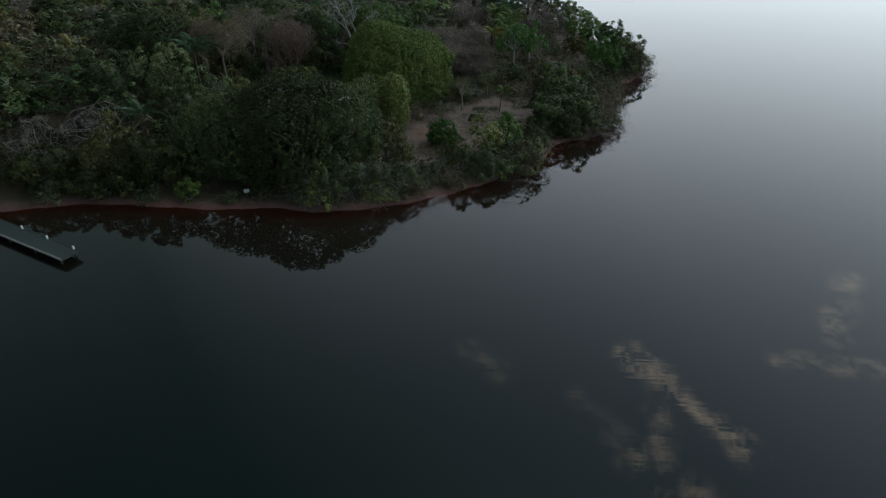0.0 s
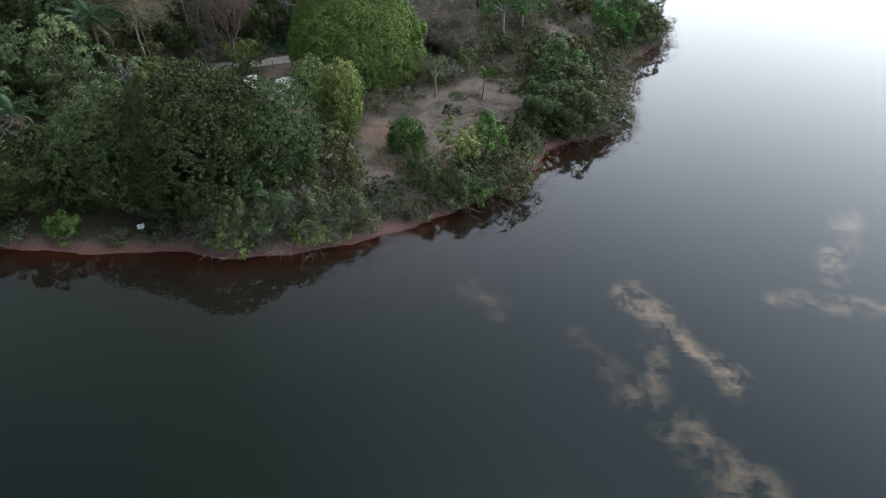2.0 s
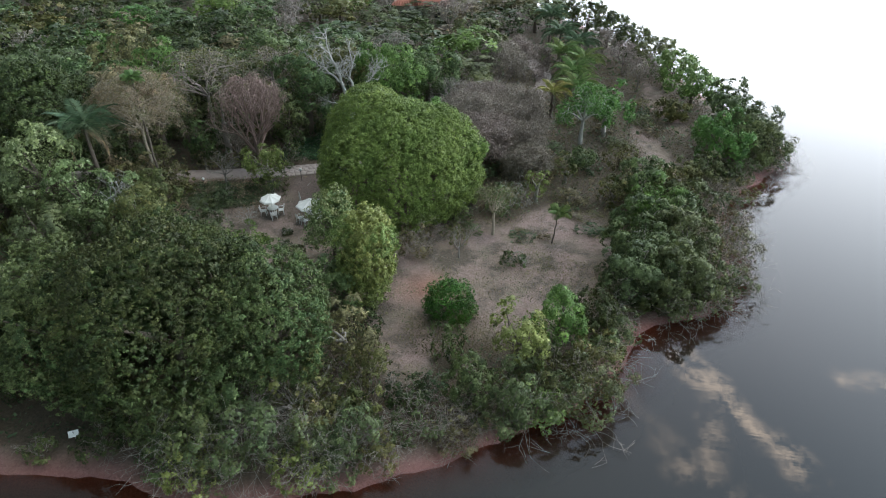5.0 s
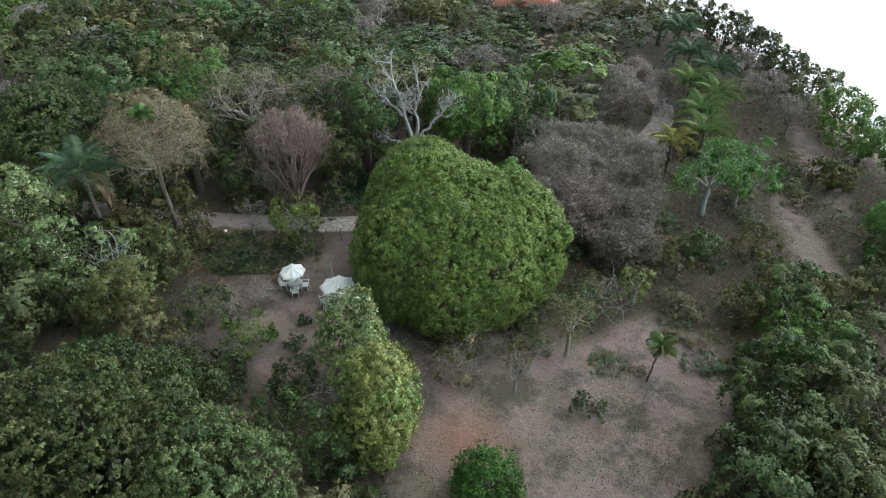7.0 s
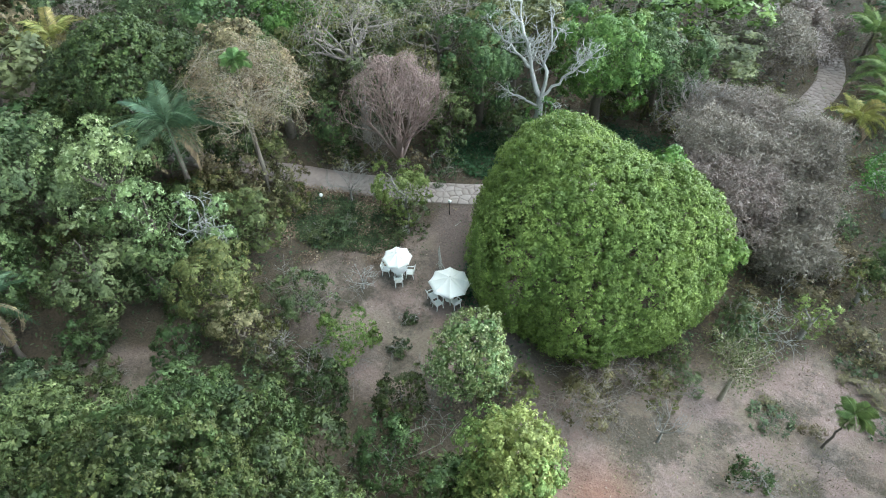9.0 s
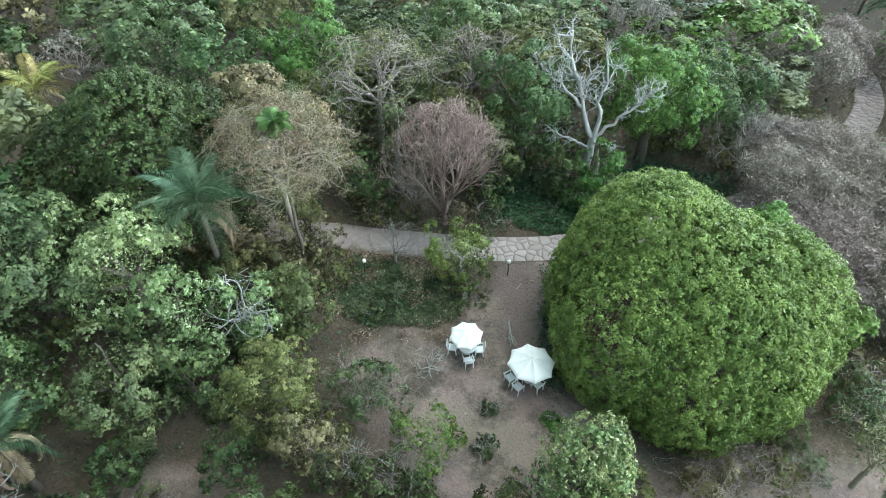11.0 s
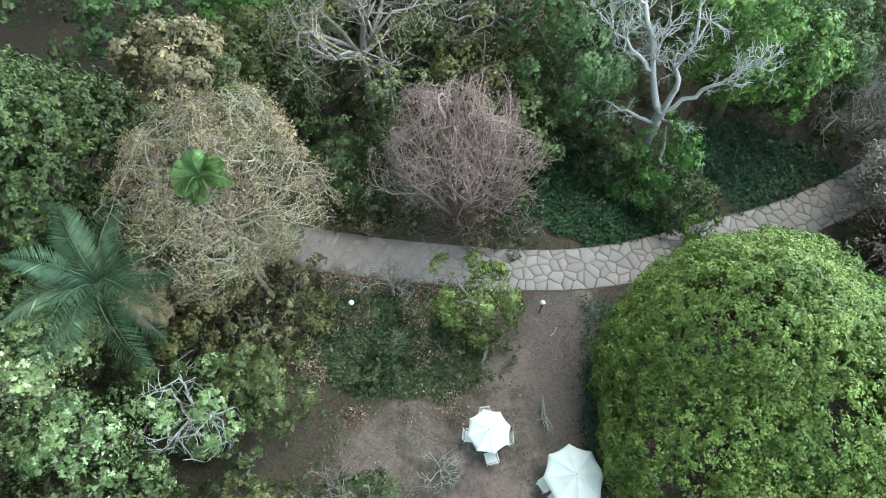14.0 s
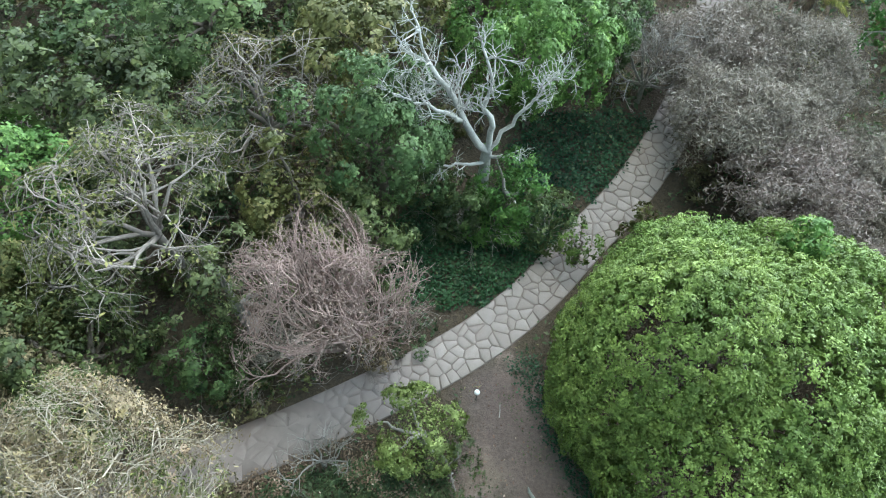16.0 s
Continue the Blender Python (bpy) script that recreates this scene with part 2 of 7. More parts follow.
BARK = {
    "brown": bark_material("brown_bark", (0.055, 0.042, 0.032), (0.15, 0.12, 0.095)),
    "grey": bark_material("grey_bark", (0.15, 0.13, 0.115), (0.34, 0.31, 0.28)),
    "white": bark_material("bleached_wood", (0.24, 0.23, 0.215), (0.47, 0.46, 0.43)),
    "pink": bark_material("pinkish_bark", (0.17, 0.11, 0.095), (0.31, 0.215, 0.19)),
    "tan": bark_material("pale_tan_bark", (0.20, 0.165, 0.12), (0.36, 0.31, 0.24)),
    "mauve": bark_material("mauve_grey_bark", (0.160, 0.132, 0.117), (0.30, 0.255, 0.225)),
}


def plain_material(name, colour, rough=0.5, metal=0.0, vary=0.12, scale=6.0, bump=0.0):
    m, n, l, b = material(name)
    f = noise_fac(n, l, scale, 0.3, 0.7, 5.0)
    f2 = noise_fac(n, l, scale * 9, 0.3, 0.7, 3.0)
    a = tuple(c * (1 - vary) for c in colour)
    c2 = mix_rgb(n, l, f, colour, a)
    l.new(mix_rgb(n, l, f2, c2, tuple(c * (1 - vary * 0.6) for c in colour)), b.inputs["Base Color"])
    b.inputs["Roughness"].default_value, b.inputs["Metallic"].default_value = rough, metal
    if bump:
        add_bump(n, l, b, f2, bump, 0.01)
    return m


M_PLASTIC = plain_material("white_plastic", (0.80, 0.80, 0.78), 0.4, 0, 0.07, 4.0)
M_CANVAS = plain_material("white_canvas", (0.86, 0.84, 0.80), 0.8, 0, 0.08, 3.0, 0.1)
M_CANVAS_OLD = plain_material("greyed_white_canvas", (0.80, 0.79, 0.77), 0.8, 0, 0.14, 2.2, 0.1)
M_METAL = plain_material("dark_painted_metal", (0.035, 0.035, 0.035), 0.45, 0.4, 0.2, 8.0)
M_ALU = plain_material("dull_aluminium", (0.55, 0.55, 0.54), 0.45, 0.8, 0.15, 8.0)
M_GLOBE = plain_material("white_lamp_glass", (0.85, 0.85, 0.83), 0.25, 0, 0.04, 3.0)
M_SIGN = plain_material("white_sign_board", (0.80, 0.80, 0.78), 0.5, 0, 0.12, 5.0)
M_DECK = plain_material("dark_green_deck_board", (0.045, 0.062, 0.055), 0.75, 0, 0.35, 4.0, 0.3)
M_PALE_WOOD = plain_material("weathered_pale_timber", (0.38, 0.36, 0.33), 0.8, 0, 0.35, 4.0, 0.3)
M_TILE = plain_material("terracotta_roof", (0.36, 0.125, 0.085), 0.8, 0, 0.3, 1.2, 0.3)
M_WALL = plain_material("cream_wall_plaster", (0.62, 0.56, 0.46), 0.85, 0, 0.15, 1.0)
M_WINDOW = plain_material("dark_window_glass", (0.02, 0.025, 0.03), 0.08, 0, 0.1, 1.0)
M_SHEET = plain_material("grey_roof_sheet", (0.42, 0.45, 0.47), 0.6, 0.1, 0.2, 1.5)


def dust_and_shade(n, l, c):
    """Trodden dust that hides the paving towards the path's two ends; in the north its duller tone also stands in for
    tree shade.
    """
    g = n.new("ShaderNodeNewGeometry")
    sp = n.new("ShaderNodeSeparateXYZ")
    l.new(g.outputs["Position"], sp.inputs[0])
    west, north = n.new("ShaderNodeMapRange"), n.new("ShaderNodeMapRange")
    west.inputs["From Min"].default_value, west.inputs["From Max"].default_value = -19.5, -23.5
    # northern end: colour toned down for shade of the trees beside it, besides dust
    north.inputs["From Min"].default_value, north.inputs["From Max"].default_value = 101.0, 108.0
    l.new(sp.outputs[0], west.inputs["Value"])
    l.new(sp.outputs[1], north.inputs["Value"])
    top = n.new("ShaderNodeMath")
    top.operation = "MAXIMUM"
    l.new(west.outputs["Result"], top.inputs[0])
    l.new(north.outputs["Result"], top.inputs[1])
    part_ = n.new("ShaderNodeMath")
    part_.operation, part_.inputs[1].default_value = "MULTIPLY", 0.94
    l.new(top.outputs[0], part_.inputs[0])
    return mix_rgb(n, l, part_.outputs[0], c, mix_rgb(n, l, noise_fac(n, l, 0.9, 0.35, 0.65, 5.0), (0.205, 0.162, 0.148), (0.265, 0.215, 0.198)))


def stone_material():
    m, n, l, b = material("paving_stone")
    oi = n.new("ShaderNodeObjectInfo")
    g = n.new("ShaderNodeNewGeometry")
    s = n.new("ShaderNodeMath")
    l.new(oi.outputs["Random"], s.inputs[0])
    l.new(g.outputs["Random Per Island"], s.inputs[1])
    fr = n.new("ShaderNodeMath")
    fr.operation = "FRACT"
    l.new(s.outputs[0], fr.inputs[0])
    c = mix_rgb(n, l, fr.outputs[0], (0.25, 0.200, 0.184), (0.40, 0.335, 0.312))
    c = mix_rgb(n, l, noise_fac(n, l, 2.2, 0.45, 0.75, 5.0, "Generated"), c, (0.24, 0.195, 0.175))
    f = noise_fac(n, l, 26, 0.3, 0.7, 4.0)
    c = mix_rgb(n, l, f, c, (0.30, 0.255, 0.235))
    c = dust_and_shade(n, l, c)
    l.new(c, b.inputs["Base Color"])
    b.inputs["Roughness"].default_value = 0.85
    add_bump(n, l, b, f, 0.4, 0.01)
    return m


M_STONE = stone_material()
M_JOINT, _n, _l, _b = material("path_joint_soil")
_l.new(dust_and_shade(_n, _l, mix_rgb(_n, _l, noise_fac(_n, _l, 5.0, 0.3, 0.7, 5.0), (0.185, 0.148, 0.132), (0.250, 0.202, 0.182))), _b.inputs["Base Color"])
_b.inputs["Roughness"].default_value = 0.95


def ground_material():
    """Dry pinkish soil; red clay on the bank, leaf litter under the trees, lake-bed sediment darkened offshore for
    light lost in the water, by the sheet's soil attributes.
    """
    m, n, l, b = material("soil")

    def attr(key):
        a = n.new("ShaderNodeAttribute")
        a.attribute_name = key
        return a.outputs["Fac"]

    fine = noise_fac(n, l, 7.0, 0.3, 0.7, 8.0, rough=0.7)
    mid = noise_fac(n, l, 0.9, 0.38, 0.62, 6.0, rough=0.65)
    wide = noise_fac(n, l, 0.3, 0.44, 0.6, 6.0)
    grit = noise_fac(n, l, 34.0, 0.35, 0.7, 4.0)
    dry = mix_rgb(n, l, mid, (0.285, 0.190, 0.172), (0.430, 0.310, 0.282))
    dry = mix_rgb(n, l, wide, dry, (0.270, 0.220, 0.160))
    dry = mix_rgb(n, l, fine, (0.200, 0.142, 0.120), dry)
    worn = noise_fac(n, l, 0.42, 0.47, 0.60, 7.0, rough=0.7)
    dry = mix_rgb(n, l, worn, dry, mix_rgb(n, l, fine, (0.070, 0.058, 0.042), (0.160, 0.128, 0.098)))
    clay = mix_rgb(n, l, fine, (0.155, 0.062, 0.055), (0.265, 0.120, 0.108))
    litter = mix_rgb(n, l, fine, (0.040, 0.030, 0.020), (0.125, 0.090, 0.060))
    # dark teal put on the deeper bed in place of light the water absorbs
    depth_shade = mix_rgb(n, l, mid, (0.002, 0.015, 0.014), (0.004, 0.021, 0.019))
    red = mix_rgb(n, l, fine, (0.250, 0.110, 0.075), (0.360, 0.180, 0.130))
    trod = mix_rgb(n, l, fine, (0.115, 0.082, 0.073), (0.205, 0.152, 0.138))
    c = mix_rgb(n, l, attr("litter"), dry, litter)
    c = mix_rgb(n, l, attr("red"), c, red)
    c = mix_rgb(n, l, attr("trod"), c, trod)
    c = mix_rgb(n, l, attr("bank"), c, clay)
    c = mix_rgb(n, l, attr("depth_shade"), c, depth_shade)
    c = mix_rgb(n, l, grit, c, mix_rgb(n, l, 0.28, c, (0.02, 0.015, 0.012)))
    l.new(c, b.inputs["Base Color"])
    b.inputs["Roughness"].default_value = 0.95
    add_bump(n, l, b, fine, 0.7, 0.08)
    return m


M_SOIL = ground_material()


def water_material():
    m, n, l, b = material("lake_water")
    n.remove(b)
    tc = n.new("ShaderNodeTexCoord")
    mp = n.new("ShaderNodeMapping")
    mp.inputs["Rotation"].default_value = (0, 0, radians(14))
    mp.inputs["Scale"].default_value = (0.3, 2.8, 1)
    l.new(tc.outputs["Object"], mp.inputs["Vector"])
    rip = n.new("ShaderNodeTexNoise")
    rip.inputs["Scale"].default_value, rip.inputs["Detail"].default_value = 0.9, 1.5
    l.new(mp.outputs[0], rip.inputs["Vector"])
    gust = noise_fac(n, l, 0.035, 0.38, 0.68, 3.0)
    h = n.new("ShaderNodeMath")
    h.operation = "MULTIPLY"
    l.new(rip.outputs["Fac"], h.inputs[0])
    l.new(gust, h.inputs[1])
    bump = n.new("ShaderNodeBump")
    bump.inputs["Strength"].default_value, bump.inputs["Distance"].default_value = 0.28, 0.010
    l.new(h.outputs[0], bump.inputs["Height"])
    fres = n.new("ShaderNodeFresnel")
    fres.inputs["IOR"].default_value = 1.38
    l.new(bump.outputs[0], fres.inputs["Normal"])
    gloss = n.new("ShaderNodeBsdfGlossy")
    gloss.inputs["Roughness"].default_value = 0.0
    gloss.inputs["Color"].default_value = (1, 1, 1, 1)
    l.new(bump.outputs[0], gloss.inputs["Normal"])
    body = n.new("ShaderNodeBsdfDiffuse")
    # suspended clay near the bank, green depth further out
    turbid = n.new("ShaderNodeAttribute")
    turbid.attribute_name = "turbid"
    open_water = mix_rgb(n, l, noise_fac(n, l, 0.05, 0.35, 0.65, 3.0), (0.0022, 0.0070, 0.0056), (0.0032, 0.0088, 0.0070))
    l.new(mix_rgb(n, l, turbid.outputs["Fac"], open_water, (0.025, 0.0175, 0.0125)), body.inputs["Color"])
    clear = n.new("ShaderNodeBsdfTransparent")
    clear.inputs["Color"].default_value = (0.80, 0.50, 0.38, 1)
    deep = n.new("ShaderNodeMixShader")
    shallow = n.new("ShaderNodeAttribute")
    shallow.attribute_name = "shallow"
    l.new(shallow.outputs["Fac"], deep.inputs[0])
    l.new(body.outputs[0], deep.inputs[1])
    l.new(clear.outputs[0], deep.inputs[2])
    mx = n.new("ShaderNodeMixShader")
    l.new(fres.outputs[0], mx.inputs[0])
    l.new(deep.outputs[0], mx.inputs[1])
    l.new(gloss.outputs[0], mx.inputs[2])
    l.new(mx.outputs[0], n["Material Output"].inputs["Surface"])
    return m


M_WATER = water_material()


# ---- mesh helpers ----
def mesh_np(name, verts, faces, mat, smooth=False):
    """A mesh from arrays: verts (n, 3), faces (m, k) with one k."""
    me = bpy.data.meshes.new(name)
    verts, faces = np.asarray(verts, dtype=np.float32), np.asarray(faces, dtype=np.int32)
    me.vertices.add(len(verts))
    me.vertices.foreach_set("co", verts.ravel())
    me.loops.add(faces.size)
    me.loops.foreach_set("vertex_index", faces.ravel())
    me.polygons.add(len(faces))
    me.polygons.foreach_set("loop_start", np.arange(0, faces.size, faces.shape[1], dtype=np.int32))
    me.update(calc_edges=True)
    if smooth:
        me.polygons.foreach_set("use_smooth", np.ones(len(faces), dtype=bool))
    me.materials.append(mat)
    return me


def part_mesh(name, me, parent, label="", m=None):
    ob = new(name, me)
    ob.parent = parent
    if m is not None:
        ob.matrix_basis = m
    return tagged(ob, label)


def part(name, bm, mat, parent, label="", m=None, smooth=False):
    """Links a bmesh as one mesh object under a thing or a part."""
    me = bpy.data.meshes.new(name)
    if smooth:
        for f in bm.faces:
            f.smooth = True
    bm.to_mesh(me)
    bm.free()
    me.materials.append(mat)
    return part_mesh(name, me, parent, label, m)


def thing(name, m, label, category, group="", kind=""):
    ob = new(name)
    ob.empty_display_size = 0.3
    ob.matrix_basis = m
    return tagged(ob, label, category, group, kind)


def box_bm(sx, sy, sz, cx=0, cy=0, cz=0, bevel=0.0, bm=None):
    bm = bm or bmesh.new()
    r = bmesh.ops.create_cube(bm, size=1, matrix=Matrix.Translation((cx, cy, cz)) @ Matrix.Diagonal((sx, sy, sz, 1)))
    if bevel:
        es = list({e for v in r["verts"] for e in v.link_edges})
        bmesh.ops.bevel(bm, geom=es, offset=bevel, segments=2, affect="EDGES", profile=0.5)
    return bm


def cross3(a, b):
    return np.stack([a[..., 1] * b[..., 2] - a[..., 2] * b[..., 1], a[..., 2] * b[..., 0] - a[..., 0] * b[..., 2], a[..., 0] * b[..., 1] - a[..., 1] * b[..., 0]], -1)


def tube(polylines):
    """Tapered tubes. polylines: (points (k, 3), radii (k), sides). Returns verts, quads."""
    sets = {}
    for pts, rad, sides in polylines:
        sets.setdefault((len(pts), sides), []).append((pts, rad))
    vs, fs, base = [], [], 0
    for (k, sides), group in sets.items():
        pts = np.array([g[0] for g in group], float)
        rad = np.array([g[1] for g in group], float)
        tan = np.gradient(pts, axis=1)
        tan /= np.linalg.norm(tan, axis=2, keepdims=True) + 1e-9
        ref = np.where(np.abs(tan[..., 2:3]) > 0.9, np.array([1.0, 0, 0]), np.array([0, 0, 1.0]))
        a = cross3(tan, ref)
        a /= np.linalg.norm(a, axis=2, keepdims=True) + 1e-9
        b = cross3(tan, a)
        ang = np.arange(sides) * 2 * np.pi / sides
        ring = pts[:, :, None] + rad[:, :, None, None] * (a[:, :, None] * np.cos(ang)[:, None] + b[:, :, None] * np.sin(ang)[:, None])
        vs.append(ring.reshape(-1, 3))
        i, j = np.meshgrid(np.arange(k - 1), np.arange(sides), indexing="ij")
        q = np.stack([i * sides + j, i * sides + (j + 1) % sides, (i + 1) * sides + (j + 1) % sides, (i + 1) * sides + j], -1).reshape(-1, 4)
        fs.append((q[None] + (np.arange(len(group)) * k * sides)[:, None, None]).reshape(-1, 4) + base)
        base += len(group) * k * sides
    return np.concatenate(vs), np.concatenate(fs)


def compact(v, q):
    """Drops the corners that no face uses."""
    used, inv = np.unique(q, return_inverse=True)
    return v[used], inv.reshape(q.shape)


def leaves(rng, pos, nrm, length, width, droop=0.35, flutter=0.55, tuft=1, tufted=0, three=False):
    """One folded leaf with four or three corners at each place; the first `tufted` leaves meet in rosettes of `tuft`. Returns verts, quads."""
    n = len(pos)
    nrm = nrm + rng.normal(0, flutter, (n, 3))
    nrm /= np.linalg.norm(nrm, axis=1, keepdims=True) + 1e-9
    ax = cross3(nrm, rng.normal(0, 1, (n, 3)))
    ax /= np.linalg.norm(ax, axis=1, keepdims=True) + 1e-9
    ax[:, 2] -= droop
    ax /= np.linalg.norm(ax, axis=1, keepdims=True) + 1e-9
    side = cross3(ax, nrm)
    side /= np.linalg.norm(side, axis=1, keepdims=True) + 1e-9
    s = rng.uniform(0.65, 1.3, (n, 1))
    ln, wd = length * s, width * s * rng.uniform(0.8, 1.2, (n, 1))
    up = cross3(side, ax)
    if three:
        v = np.stack([pos, pos + ax * ln * 0.85 + side * wd * 0.55 + up * wd * 0.1, pos + ax * ln * 0.8 - side * wd * 0.55 - up * wd * 0.1], 1).reshape(-1, 3)
    else:
        v = np.stack([pos, pos + ax * ln * 0.48 + side * wd * 0.5 + up * wd * 0.16, pos + ax * ln - up * wd * 0.1,
                      pos + ax * ln * 0.42 - side * wd * 0.5 + up * wd * 0.16], 1).reshape(-1, 3)
    k = 3 if three else 4
    q = np.arange(k * n).reshape(-1, k)
    if tuft > 1:
        q[:tufted, 0] = (np.arange(tufted) // tuft) * tuft * k
        return compact(v, q)
    return v, q


def clump_crown(rng, R, H, cover=2.2, leaf=(0.30, 0.13), clump=0.24, bottom=-0.45, lumps=0.22, gaps=0.0, droop=0.35, shape=1.0, tuft=9):
    """Leaves of a crown round the origin: half width R, half height H, made of many overlapping clumps with an uneven outline."""
    k = int(np.clip(2.6 / clump ** 2 * (1 - gaps), 14, 260))
    d = rng.normal(0, 1, (k * 4, 3))
    d /= np.linalg.norm(d, axis=1, keepdims=True)
    d = d[d[:, 2] > bottom][:k]
    k = len(d)
    ph = rng.uniform(0, 6.28, 6)
    az = np.arctan2(d[:, 1], d[:, 0])
    swell = 1 + lumps * (0.5 * np.sin(2 * az + ph[0]) + 0.4 * np.sin(3 * az + ph[1] + 2 * d[:, 2]) + 0.5 * np.sin(5 * d[:, 2] + ph[2]))
    rad = (rng.uniform(0.62, 0.92, k) * swell)[:, None]
    flare = np.where(d[:, 2:3] > 0, (1 - np.clip(d[:, 2:3], 0, 1)) * (1 - shape) + shape, 1.0)
    cen = d * rad * np.array([[R, R, H]])
    cen[:, :2] *= flare
    rc = R * clump * rng.uniform(0.7, 1.35, k)
    leaf = (leaf[0] * 0.9, leaf[1] * 0.95)
    area = 0.5 * leaf[0] * leaf[1]
    per = np.maximum((cover * 2.6 * rc ** 2 / area / tuft).astype(int), 3)
    idx = np.repeat(np.arange(k), per)
    n = d[idx] * 0.85 + rng.normal(0, 0.6, (len(idx), 3))
    n[:, 2] += 0.2
    n /= np.linalg.norm(n, axis=1, keepdims=True)
    pos = cen[idx] + n * (rc[idx] * rng.uniform(0.78, 1.06, len(idx)))[:, None] * np.array([[1, 1, min(1.0, 0.55 + 0.5 * H / R)]])
    # each tuft is a rosette of leaves round one shoot
    pos, n = np.repeat(pos, tuft, axis=0), np.repeat(n, tuft, axis=0)
    m = len(pos)
    inner = int(m * 0.12)
    di = rng.normal(0, 1, (inner, 3))
    di /= np.linalg.norm(di, axis=1, keepdims=True)
    pi = di * rng.uniform(0.3, 0.75, (inner, 1)) * np.array([[R, R, H]])
    pi[:, 2] = np.maximum(pi[:, 2], bottom * H)
    pos, n = np.concatenate([pos, pi]), np.concatenate([n, di])
    return leaves(rng, pos, n, leaf[0], leaf[1], droop, 0.36, tuft, m, True), cen


SEED = [100]


def next_rng():
    SEED[0] += 1
    return np.random.default_rng(SEED[0])


def wobbly(rng, a, b, k, amount):
    a, b = np.asarray(a, float), np.asarray(b, float)
    t = np.linspace(0, 1, k)[:, None]
    off = rng.normal(0, amount, (k, 3)) * np.sin(np.pi * t)
    return a + (b - a) * t + off


# ---- the shape of the land ----
SHORE = [(-230, 10), (-120, 26), (-75, 43), (-52, 49.2), (-42, 50.6), (-34.4, 52.6), (-26.7, 52.2), (-21, 52.2), (-16.5, 52.8), (-13.9, 52.2),
         (-11.2, 52.0), (-8.5, 52.6), (-5.8, 53.4), (-3.1, 54.4), (-1.0, 55.5), (1.0, 56.6), (3.2, 58.0), (5.4, 59.7), (8.4, 62.0), (10.9, 65.5),
         (11.6, 67.1), (13.1, 70.0), (16.4, 71.3), (18.5, 73.4), (20.2, 78.6), (20.9, 85.6), (23.4, 90.5), (27.0, 95.2), (29.0, 98.6),
         (29.6, 103), (28.6, 108), (26.6, 114), (24.2, 122), (21.6, 130), (18.0, 138), (14.4, 146), (9.5, 154), (2.5, 162), (-4.5, 172), (-13, 182),
         (-28, 193), (-50, 203), (-80, 225), (-130, 260), (-230, 270)]


def smooth_line(pts, steps, closed=False):
    p = np.array(pts, float)
    if closed:
        ext = np.vstack([p[-1], p, p[0], p[1]])
    else:
        ext = np.vstack([2 * p[0] - p[1], p, 2 * p[-1] - p[-2]])
    out = []
    for i in range(1, len(ext) - 2):
        a, b, c, d = ext[i - 1], ext[i], ext[i + 1], ext[i + 2]
        for t in np.linspace(0, 1, steps, endpoint=False):
            out.append(0.5 * ((2 * b) + (c - a) * t + (2 * a - 5 * b + 4 * c - d) * t ** 2 + (3 * b - a - 3 * c + d) * t ** 3))
    if not closed:
        out.append(p[-1])
    return np.array(out)


SHORE_LINE = smooth_line(SHORE, 4)


def exact_shore_distance(xy):
    a, b = SHORE_LINE, np.roll(SHORE_LINE, -1, axis=0)
    best = np.full(len(xy), 1e18)
    inside = np.zeros(len(xy), bool)
    x, y = xy[:, 0], xy[:, 1]
    for p, q in zip(a, b):
        e = q - p
        dx, dy = x - p[0], y - p[1]
        t = np.clip((dx * e[0] + dy * e[1]) / (e @ e + 1e-9), 0, 1)
        best = np.minimum(best, (dx - t * e[0]) ** 2 + (dy - t * e[1]) ** 2)
        if q[1] != p[1]:
            inside ^= ((p[1] > y) != (q[1] > y)) & (x < e[0] * dy / e[1] + p[0])
    return np.where(inside, 1, -1) * np.sqrt(best)


GRID_X, GRID_Y = np.arange(-240.0, 50.0), np.arange(0.0, 285.0)
GRID_D = exact_shore_distance(np.stack(np.meshgrid(GRID_X, GRID_Y, indexing="ij"), -1).reshape(-1, 2)).reshape(len(GRID_X), -1)


def shore_distance(xy):
    """Metres from the shore, positive on land."""
    xy = np.atleast_2d(np.asarray(xy, float))
    u = np.clip(xy[:, 0] - GRID_X[0], 0, len(GRID_X) - 1.001)
    v = np.clip(xy[:, 1] - GRID_Y[0], 0, len(GRID_Y) - 1.001)
    i, j = u.astype(int), v.astype(int)
    u, v = u - i, v - j
    return GRID_D[i, j] * (1 - u) * (1 - v) + GRID_D[i + 1, j] * u * (1 - v) + GRID_D[i, j + 1] * (1 - u) * v + GRID_D[i + 1, j + 1] * u * v


def waves2(x, y):
    return (np.sin(0.31 * x + 0.17 * y) + np.sin(0.23 * y - 0.11 * x + 1.3) + 0.6 * np.sin(0.9 * x + 0.4 * y + 0.7) + 0.6 * np.sin(1.1 * y - 0.6 * x + 2.1)) / 3.2


def height(x, y, d=None):
    x, y = np.atleast_1d(np.asarray(x, float)), np.atleast_1d(np.asarray(y, float))
    if d is None:
        d = shore_distance(np.stack([x, y], 1))
    d = d + 0.35 * waves2(x * 4, y * 4) * np.clip(1 - np.abs(d) / 4, 0, 1)
    land = 0.5 * (1 - np.exp(-np.maximum(d, 0) / 2.2)) + 0.05 * waves2(x, y) * np.clip(d / 3, 0, 1)
    bed = np.maximum(-0.16 * np.abs(d) - 0.02 * d ** 2, -4.0)
    return np.where(d > 0, land, bed)


def ground_z(x, y):
    return float(height(x, y)[0])


